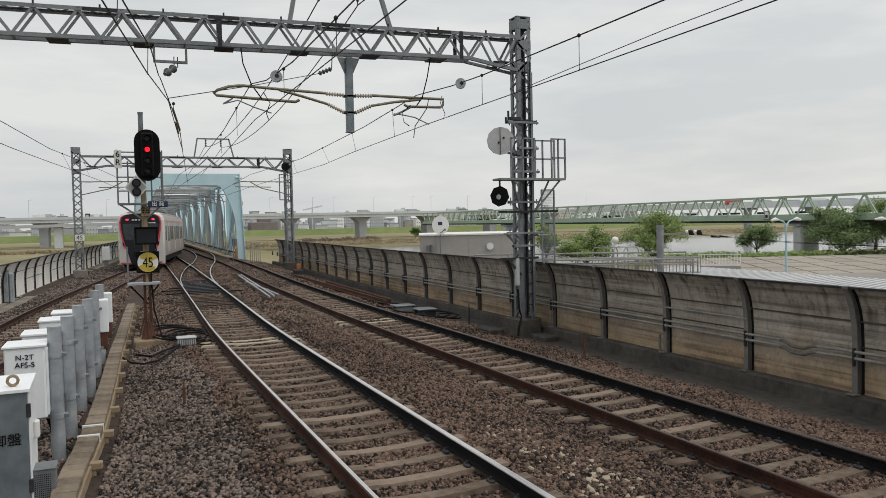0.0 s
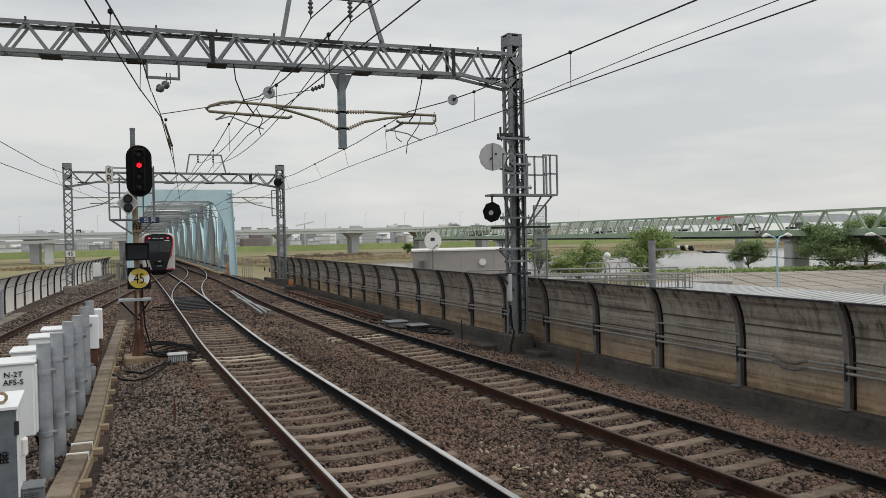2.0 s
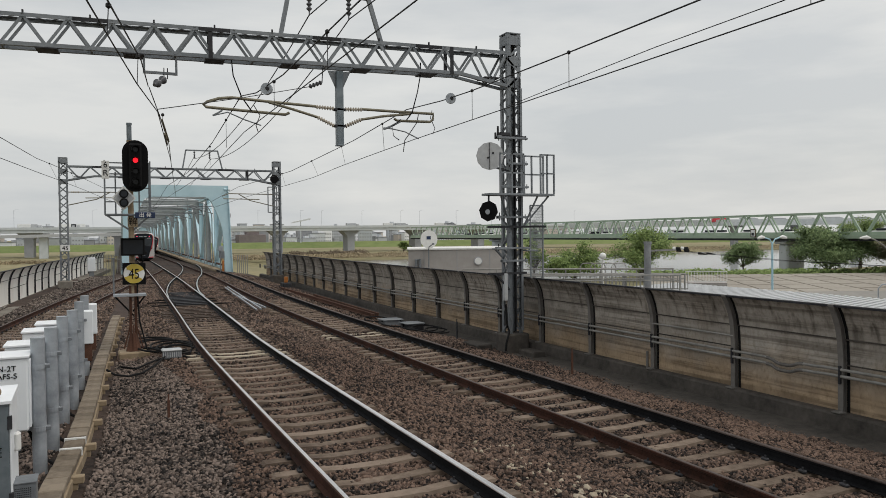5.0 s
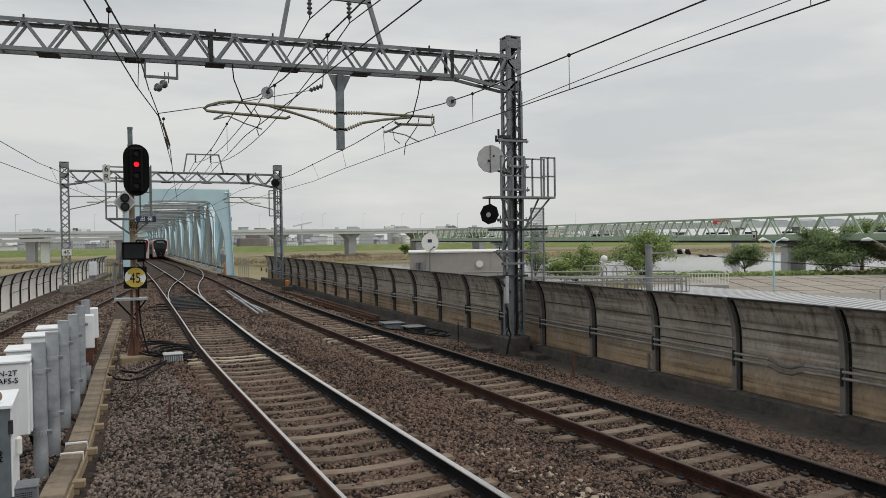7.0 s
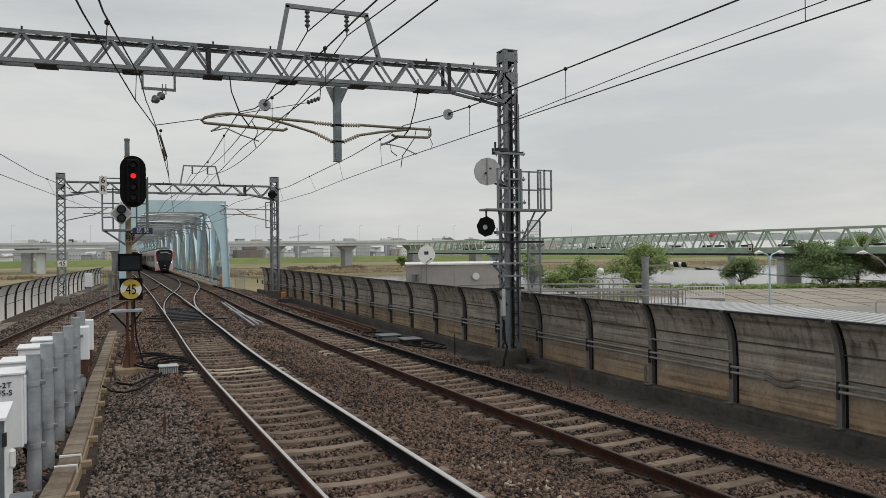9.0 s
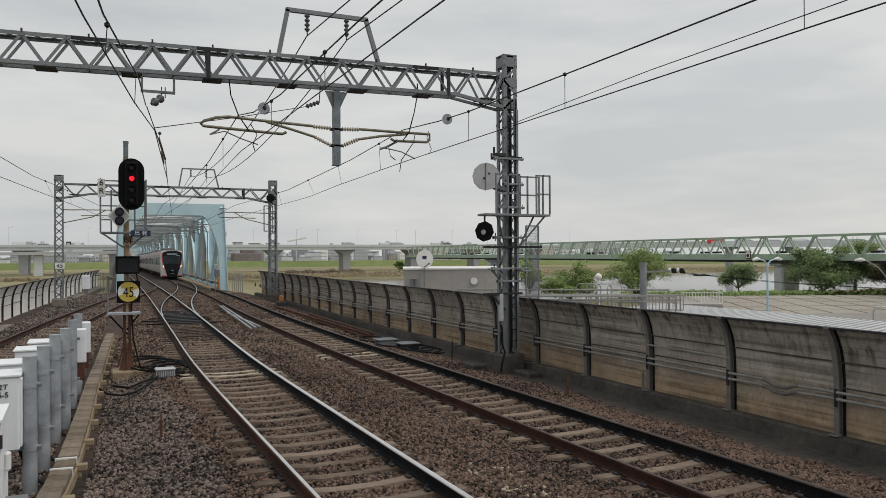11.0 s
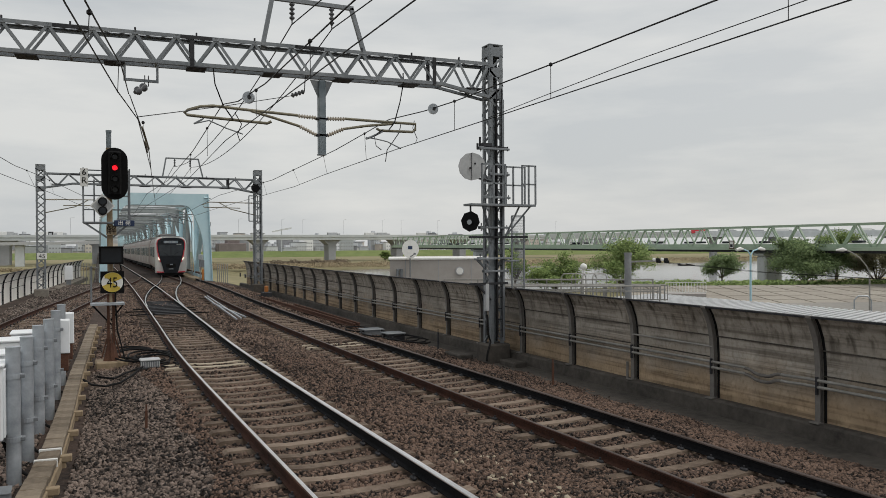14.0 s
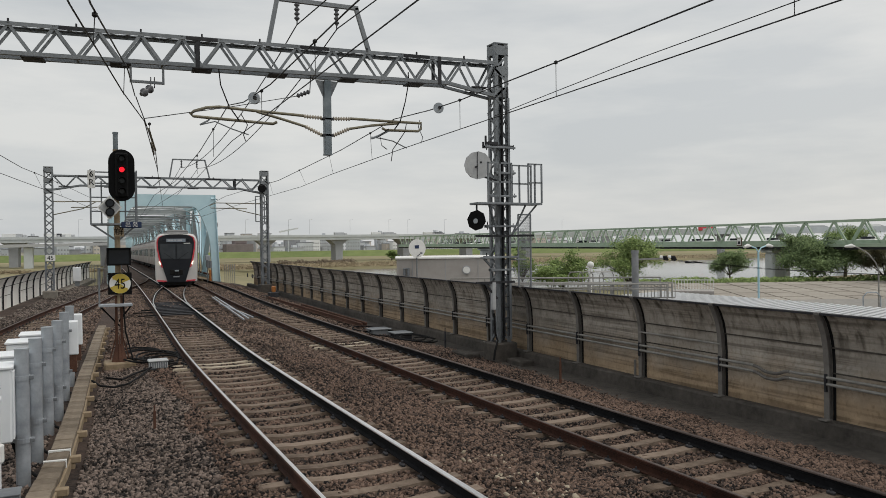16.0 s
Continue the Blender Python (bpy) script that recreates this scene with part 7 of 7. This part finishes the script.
def city():
    rng = random.Random(21)
    for k in range(360):
        x = rng.uniform(-300, 600)
        y = rng.uniform(640, 820)
        w, d, h = rng.uniform(5, 15), rng.uniform(6, 12), rng.choice((0, 0, 1, 1, 2, 3, 4, 6, 8, 10, 14)) + rng.uniform(0, 2)
        t = thing("apartment_building", "city block beyond the levee, haze put into its pale colours", "building", pose(x, y, -7, 0, 0, rng.uniform(-20, 20)), "distant city blocks")
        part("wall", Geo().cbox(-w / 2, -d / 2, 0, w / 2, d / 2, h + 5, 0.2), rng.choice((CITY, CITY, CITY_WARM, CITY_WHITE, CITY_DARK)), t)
        part("roof", Geo().cbox(-w / 2 - 0.3, -d / 2 - 0.3, h + 5, w / 2 + 0.3, d / 2 + 0.3, h + 5.5, 0.1), CITY_DARK, t)
        if rng.random() < 0.5:
            part("roof_hut", Geo().cbox(-w / 5, -2, h + 5.5, w / 9, 2, h + 7.5, 0.1), CITY, t)
        g = Geo()
        for fl in range(int((h + 4) / 3)):
            q = -w / 2 + 0.8
            while q < w / 2 - 1.5:
                g.box(q, -d / 2 - 0.12, 1.3 + fl * 3, q + 1.1, -d / 2 - 0.02, 2.4 + fl * 3)
                q += 2.2
        if g.v:
            tagged(part("window", g, CITY_DARK, t), kind="stuff")
    big = thing("factory_building", "large dark brick-red industrial hall beyond the levee", "building", pose(118, 640, -7))
    part("wall", Geo().cbox(-11, -8, 0, 11, 8, 11, 0.3), CITY_BROWN, big)
    part("tower", Geo().cbox(-4, -6, 11, 6, 6, 15, 0.3), CITY_BROWN, big)
    tw = thing("water_tower", "distant lattice water tower above the roofs", "tower", pose(100, 650, -7))
    for sx in (-2, 2):
        part("leg", Geo().bar((sx * 1.6, 0, 0), (sx, 0, 25), 0.5, 0.5), CITY_DARK, tw)
    part("tank", Geo().cbox(-3.4, -3, 25, 3.4, 3, 29, 0.5), CITY_DARK, tw)
    crane = thing("gantry_crane", "distant pale slanted crane arm above the highway", "crane", pose(150, 600, -7))
    part("arm", Geo().bar((-7, 0, 20), (8, 0, 23), 1.2, 1.2), CITY, crane)
    part("stand", Geo().bar((0, 0, 0), (0, 0, 21), 0.7, 0.7), CITY, crane)


city()


def tree(label, x, y, z, h, spread, mat, leaves, seed, leaf=0.25, bare=0.24, group="riverside trees"):
    """A forked trunk whose limbs carry many separate clumps of leaves under an uneven dome."""
    rng = random.Random(seed)
    t = thing("tree", label, "tree", pose(x, y, z), group)
    g = Geo()
    lean = rng.uniform(-0.05, 0.05) * h
    fork = Vector((lean, 0, h * bare))
    g.path([(0, 0, -0.4), (lean * 0.4, 0, h * bare * 0.5), fork], [h * 0.034, h * 0.026, h * 0.02], 8)
    clumps = []
    for k in range(9):
        a, e = 6.283 * (k + rng.uniform(-0.3, 0.3)) / 9, rng.uniform(0.25, 0.95)
        tip = Vector((math.cos(a) * spread * (1.05 - 0.75 * e), math.sin(a) * spread * (1.05 - 0.75 * e), h * (bare + 0.1 + (0.82 - bare) * e)))
        mid = fork.lerp(tip, 0.5) + Vector((0, 0, h * 0.05))
        g.path([fork, mid, tip], [h * 0.014, h * 0.009, h * 0.003], 5)
        for j in range(5):
            q = mid.lerp(tip, rng.uniform(0.1, 1.0))
            end = q + Vector((rng.gauss(0, spread * 0.22), rng.gauss(0, spread * 0.22), rng.gauss(0.02, 0.07) * h))
            end.z = max(end.z, h * (bare * 0.55))
            g.path([q, q.lerp(end, 0.6) + Vector((0, 0, 0.02 * h)), end], [h * 0.005, h * 0.003, h * 0.0012], 4)
            clumps.append((end, spread * rng.uniform(0.13, 0.27)))
        clumps.append((tip, spread * rng.uniform(0.14, 0.22)))
    part("trunk", g, BARK, t)
    vs, fs = [], []
    total = sum(r for _, r in clumps)
    for c, r in clumps:
        for i in range(int(leaves * r / total)):
            d = Vector((rng.gauss(0, 1), rng.gauss(0, 1), rng.gauss(0, 0.62)))
            p = c + d * (r * 0.62)
            s = leaf * rng.uniform(0.5, 1.3)
            u = Vector((rng.gauss(0, 1), rng.gauss(0, 1), rng.gauss(0, 1))).normalized()
            w = u.orthogonal().normalized()
            k = len(vs)
            vs += [p + u * s, p + w * s * 0.55, p - u * s, p - w * s * 0.55 + u.cross(w) * s * 0.3]
            fs.append((k, k + 1, k + 2, k + 3))
    part("crown", Geo().add(vs, fs), mat, t, "crown of %s leaves" % ("pale spring" if mat is SPRING else "hazy brown-green" if mat is HAZY_LEAF else "dark green"))


for lab, x, y, z, h, sp, mt, nl, sd, lf, br in (
        ("pale spring-green riverside tree in new leaf", 97.8, 119.2, -7, 11.2, 7.0, SPRING, 14000, 1, 0.2, 0.1),
        ("low pale spring-green riverside tree in new leaf", 85.3, 125.3, -7, 7.8, 5.6, SPRING, 12000, 2, 0.22, 0.06),
        ("thin pale spring-green sapling behind the mast", 78.5, 128.6, -7, 9.6, 2.6, SPRING, 2600, 9, 0.22, 0.2),
        ("small round dark green riverside tree", 134.3, 129.2, -7, 7.3, 4.6, SHRUB, 10000, 3, 0.2, 0.2),
        ("large dark green riverside tree", 147.0, 117.4, -7, 11.6, 9.0, SHRUB, 30000, 4, 0.24, 0.06),
        ("tall pale spring-green riverside tree in new leaf", 166.8, 124.5, -7, 13.5, 6.5, SPRING, 11000, 6, 0.22, 0.25),
        ("sparse brown-green riverside tree", 161, 110, -7, 10.4, 7.5, HAZY_LEAF, 14000, 8, 0.22, 0.06),
        ("tall pale spring-green riverside tree in new leaf", 172, 103, -7, 12.5, 7.5, SPRING, 14000, 5, 0.24, 0.08),
        ("small round green tree on the far plain", 153, 385.5, -7, 6.2, 3.6, SPRING, 3000, 7, 0.4, 0.05)):
    tree(lab, x, y, z, h, sp, mt, nl, sd, lf, br)


def shrub_strip(label, pts, h, mat, n, seed, leaf=0.5):
    rng = random.Random(seed)
    vs, fs = [], []
    for i in range(n):
        k = rng.random() * (len(pts) - 1)
        a, b = pts[int(k)], pts[int(k) + 1]
        t = k - int(k)
        top = h * (0.55 + 0.45 * noise.noise(Vector((k * 6, seed, 0))))
        p = Vector((a[0] + (b[0] - a[0]) * t + rng.gauss(0, 1.5), a[1] + (b[1] - a[1]) * t + rng.gauss(0, 2.0), a[2] + rng.random() * top))
        s = leaf * rng.uniform(0.5, 1.3)
        u = Vector((rng.gauss(0, 1), rng.gauss(0, 1), rng.gauss(0.6, 1))).normalized()
        w = u.orthogonal().normalized()
        j = len(vs)
        vs += [p + u * s, p + w * s * 0.5, p - u * s, p - w * s * 0.5]
        fs.append((j, j + 1, j + 2, j + 3))
    g = Geo().add(vs, fs)
    tagged(part("undergrowth", g, mat, None), label, "bushes", kind="stuff")


shrub_strip("dense green undergrowth along the near river bank", [(105, 132, -7), (125, 122, -7), (150, 110, -7), (180, 96, -7), (230, 80, -7)], 2.4, SPRING, 16000, 3, 0.35)
shrub_strip("dark brown withered reeds on the far plain", [(84, 352, -7), (97, 352, -7), (112, 356, -7), (122, 362, -7)], 3.4, BROWN_REED, 5000, 5, 0.5)
for k in range(4):
    shrub_strip("tall dry tan reeds on the far bank", [(40, 318 + 12 * k, -7), (80, 316 + 12 * k, -7), (150, 312 + 12 * k, -7), (260, 308 + 12 * k, -7), (420, 300 + 12 * k, -7)], 2.0, REED, 7000, 6 + k, 0.45)
shrub_strip("tan reeds below the highway ramp", [(-160, 330, -7), (-60, 330, -7), (20, 330, -7)], 2.0, REED, 6000, 16, 0.5)


def revetment():
    """A paved embankment of pale slabs with a car park before it."""
    r = thing("revetment", "sloping embankment of pale concrete slabs", "embankment", kind="structure")
    base = Geo().hexa([(60, 60, -8.2), (330, -60, -8.2), (330, 20, -8.2), (100, 124, -8.2), (60, 60, -8.02), (330, -60, -8.02), (330, 20, -6.2), (100, 124, -6.2)])
    part("core", base, PAVING, r)
    k = 0
    for i in range(30):
        for j in range(10):
            p = []
            for u, v in ((i + 0.04, j + 0.04), (i + 0.96, j + 0.04), (i + 0.96, j + 0.96), (i + 0.04, j + 0.96)):
                u, v = u / 30 * 0.6, v / 10
                a = Vector((60 + 270 * u, 60 - 120 * u, -8.0))
                b = Vector((100 + 230 * u, 124 - 104 * u, -6.15))
                p.append(a.lerp(b, v))
            part("slab", Geo().hexa([q - Vector((0, 0, 0.1)) for q in p] + [q + Vector((0, 0, 0.06)) for q in p]), PAVING, r)


revetment()


def riverside_things():
    # white corrugated roof just below the barrier
    rf = thing("shed_roof", "low white corrugated shed roof beyond the barrier", "shed roof", pose(13.6, 6, 0))
    g = Geo()
    for k in range(140):
        y = -4 + 0.16 * k
        o = [(0.3, y, 0.35), (12.5, y + 5.0, 0.15), (12.5, y + 5.14, 0.15), (0.3, y + 0.14, 0.35)]
        part("roof_sheet", Geo().hexa([(a, b, c - 0.06) for a, b, c in o] + [(a, b, c + (0.035 if k % 2 else 0.0)) for a, b, c in o]), ROOF_WHITE, rf)
    part("shed_wall", Geo().box(1.0, -3, -7, 11.5, 21, 0.0), BUILDING, rf, "pale shed wall")
    # machine-room building
    b = thing("utility_building", "beige panelled utility building with a round porthole", "building", pose(25.8, 54.3, 0, 0, 0, -22))
    part("wall", Geo().cbox(-3.6, 0, -7, 4.5, 7, 1.45, 0.04), BUILDING, b)
    part("coping", Geo().cbox(-3.7, -0.1, 1.45, 4.6, 7.1, 1.6, 0.03), WHITE, b, "white roof edge")
    for x in (-2.4, 0.2, 2.8):
        part("seam", Geo().box(x, -0.02, -7, x + 0.05, 0.0, 1.45), CITY_DARK, b)
    part("porthole_rim", Geo().disc((1.9, -0.05, 0.55), 0.34, 0.1, (0, 1, 0), 24), CITY_DARK, b)
    part("porthole", Geo().disc((1.9, -0.1, 0.55), 0.27, 0.06, (0, 1, 0), 24), WHITE, b, "round white porthole")
    part("pipe", Geo().path([(-3.0, -0.2, 0.2), (-3.0, -0.2, 0.7), (-2.7, -0.2, 0.75), (-2.7, -0.2, -1.5)], 0.12, 8), GALV, b)
    d = thing("satellite_dish", "white satellite dish on the utility building", "satellite dish", pose(23.6, 54.3, 2.3))
    pts = []
    part("dish", Geo().path([(0, 0.12, 0), (0, -0.02, 0), (0, -0.12, 0)], [0.2, 0.58, 0.72], 24), WHITE, d, smooth=True)
    part("logo_shape", Geo().box(-0.2, -0.135, 0.0, 0.15, -0.123, 0.25), NAVY, d, "faded blue shape")
    part("pole", Geo().tube((0.1, 0.2, -0.2), (0.1, 0.2, -2.2), 0.05), GALV, d)
    part("feed_arm", Geo().bar((0, -0.1, -0.6), (0, -0.9, -0.35), 0.05, 0.05).cbox(-0.07, -1.0, -0.42, 0.07, -0.85, -0.28, 0.02), GALV, d)
    # street lamps
    def lamp(x, y, top, label):
        p = thing("street_lamp", label, "street lamp", pose(x, y, 0), "street lamps")
        part("pole", Geo().tube((0, 0, -7), (0, 0, top - 0.5), 0.09, 0.07), LAMP_BLUE, p)
        for s in (-1, 1):
            part("arm", Geo().path([(0, 0, top - 0.5), (s * 0.25, 0, top - 0.15), (s * 0.8, 0, top)], 0.05, 8), LAMP_BLUE, p)
            part("lamp_head", Geo().path([(s * 0.75, 0, top), (s * 1.05, 0, top + 0.03), (s * 1.45, 0, top - 0.05)], [0.06, 0.14, 0.08], 10), WHITE, p, smooth=True)
    lamp(45.0, 40.6, 2.2, "pale blue double-armed street lamp")
    p = thing("street_lamp", "tan curved single-armed street lamp by the embankment", "street lamp", pose(42.3, 29.4, 0))
    part("pole", Geo().tube((0, 0, -7), (0, 0, 0.8), 0.055, 0.045), RAILING, p)
    part("arm", Geo().path([(0, 0, 0.8), (-0.15, 0.08, 1.25), (-0.5, 0.26, 1.75), (-1.0, 0.5, 2.1), (-1.25, 0.62, 2.2)], 0.036, 8), RAILING, p, smooth=True)
    part("lamp_head", Geo().path([(-1.2, 0.6, 2.2), (-1.4, 0.7, 2.24), (-1.75, 0.88, 2.2)], [0.04, 0.12, 0.05], 10), WHITE, p, smooth=True)
    u = thing("utility_pole", "grey concrete utility pole with insulator arm and wires", "utility pole", pose(20.6, 24.9, 0))
    part("pole", Geo().tube((0, 0, -7), (0, 0, 2.2), 0.165, 0.14, 14), POLE, u, smooth=True)
    part("cap", Geo().disc((0, 0, 2.24), 0.16, 0.12, (0, 0, 1), 14), POLE, u)
    part("arm", Geo().bar((0, 0, 1.92), (1.15, -0.6, 1.96), 0.07, 0.07), RAILING, u)
    for k in range(2):
        x = 1.0 + 0.3 * k
        part("insulator", Geo().path([(x, -0.5 * x, 2.02), (x + 0.1, -0.5 * x - 0.05, 1.97), (x + 0.22, -0.5 * x - 0.1, 1.88)], [0.05, 0.12, 0.03], 8), RUBBER, u, "black strain insulator")
        part("end_cone", Geo().disc((x - 0.06, -0.5 * x, 2.02), 0.06, 0.1, (1, -0.5, 0), 10), WHITE, u, "white insulator end")
        part("cable", Geo().path([(x + 0.22, -0.5 * x - 0.1, 1.88), (x + 3, -0.5 * x - 2.6, 1.5), (x + 8, -0.5 * x - 7, 1.12), (x + 14, -0.5 * x - 12.5, 0.95)], 0.009, 5), RUBBER, u, "black service cable")
        part("cable_clip", Geo().path([(x + 0.7, -0.5 * x - 0.55, 1.8), (x + 0.95, -0.5 * x - 0.78, 1.76)], [0.05, 0.02], 6), RUBBER, u)
    gl = thing("globe_lamp", "pinkish white globe lamp on a thin pole", "street lamp", pose(33.2, 45, 0))
    gb = Geo()
    n = 10
    gb.path([(0, 0, 1.0 + 0.24 * -math.cos(math.pi * i / n)) for i in range(n + 1)], [max(0.02, 0.25 * math.sin(math.pi * i / n)) for i in range(n + 1)], 16)
    part("globe", gb, WHITE, gl, smooth=True)
    part("pole", Geo().tube((0, 0, -7), (0, 0, 0.78), 0.07), WHITE, gl)
    # railings of the footways beyond the barrier
    for x0, y0, x1, y1, zt, nn, hgt, mat, lab in ((19.0, 27.9, 22.9, 25.1, 0.88, 34, 0.62, RAILING, "grey picket railing beyond the barrier"), (20.8, 26.6, 22.2, 28.6, 0.82, 14, 0.6, RAILING, "grey picket railing beyond the barrier"),
                                                   (30.3, 33.4, 31.9, 31.9, 0.45, 14, 0.55, WHITE, "white picket railing by the embankment")):
        f = thing("railing", lab, "railing", group="railings")
        part("hand_rail", Geo().bar((x0, y0, zt), (x1, y1, zt), 0.045, 0.045), mat, f)
        part("bottom_rail", Geo().bar((x0, y0, zt - hgt), (x1, y1, zt - hgt), 0.04, 0.04), mat, f)
        for k in range(nn + 1):
            t = k / nn
            x, y = x0 + (x1 - x0) * t, y0 + (y1 - y0) * t
            part("baluster", Geo().bar((x, y, zt - hgt), (x, y, zt), 0.022, 0.022), mat, f)
        part("footway_edge", Geo().bar((x0, y0, zt - hgt - 0.25), (x1, y1, zt - hgt - 0.25), 1.2, 0.4), BUILDING, f, "pale concrete footway edge")
        part("column", Geo().box(x0 - 0.2, y0 - 0.2, -7, x0 + 0.2, y0 + 0.2, zt - hgt - 0.4), BUILDING, f, "concrete column")
    for zt, y0, dx in ((1.12, 30.3, 0.0), (0.9, 29.9, 0.3), (0.98, 28.2, -1.5)):
        f = thing("railing", "weathered tubular hand rails beyond the barrier", "railing", group="railings")
        part("hand_rail", Geo().tube((14.8 + dx, y0, zt), (22.4 + dx, y0 - 4.9, zt), 0.035), RAILING, f)
        part("hand_rail", Geo().tube((14.8 + dx, y0, zt - 0.2), (22.4 + dx, y0 - 4.9, zt - 0.2), 0.025), RAILING, f)
        for k in range(7):
            part("post", Geo().tube((14.8 + dx + 1.26 * k, y0 - 0.815 * k, -7), (14.8 + dx + 1.26 * k, y0 - 0.815 * k, zt), 0.03), RAILING, f)
    hp = thing("hoop_barrier", "white tubular hoop beyond the shed roof", "barrier", pose(34.6, 24.4, 0), "hoop barriers")
    part("hoop", Geo().path([(-0.35, 0.2, -7), (-0.35, 0.2, -0.15), (-0.2, 0.11, 0.05), (0.2, -0.11, 0.05), (0.35, -0.2, -0.15), (0.35, -0.2, -7)], 0.035, 8), GALV_LIGHT, hp, smooth=True)
    # small curved cycle stands and a parked car roof
    for k in range(4):
        x, y = 25.5 + 0.5 * k, 36.0 - 0.3 * k
        c = thing("hoop_barrier", "grey tubular hoop barrier on the footway", "barrier", pose(x, y, 0), "hoop barriers")
        part("hoop", Geo().path([(-0.5, 0, -7), (-0.5, 0, 0.75), (-0.35, 0, 0.95), (0.35, 0, 0.95), (0.5, 0, 0.75), (0.5, 0, -7)], 0.03, 8), RAILING, c)


POLE = material("grey_pole_concrete", (0.16, 0.165, 0.17), (0.25, 0.255, 0.26), 0.85, 0, 9, 1.2, 0.1, 40)
LAMP_BLUE = material("pale_blue_lamp_paint", (0.32, 0.52, 0.62), (0.42, 0.62, 0.7), 0.5, 0, 3, 0.5, 0.02)
riverside_things()


# ---- movement of the two trains ----
def motions():
    def rows(course, front, k):
        out = []
        for t in [i * 0.5 for i in range(33)]:
            y = front(t) + k * (CAR + GAP)
            a, b = course(y + 2.9), course(y + CAR - 2.9)
            yaw = -math.degrees(math.atan((b - a) / (CAR - 5.8)))
            x = a - (b - a) / (CAR - 5.8) * 2.9
            za, zb = flat(y + 2.9), flat(y + CAR - 2.9)
            fall = (zb - za) / (CAR - 5.8)
            out.append((t, pose(x, y, za - 2.9 * fall, math.degrees(math.atan(fall)), 0, yaw)))
        return out
    arrival = curve_x([(0, 272), (3, 216), (6.5, 161), (8, 138.5), (10, 114), (12, 93), (14, 74.5), (16, 55)])
    for k, car in enumerate(arriving):
        walk(car, rows(cross_ab, arrival, k))
    for k, car in enumerate(departing):
        walk(car, rows(track_l, lambda t: 52.5 + 9.6 * t + 0.33 * t * t, k))


motions()
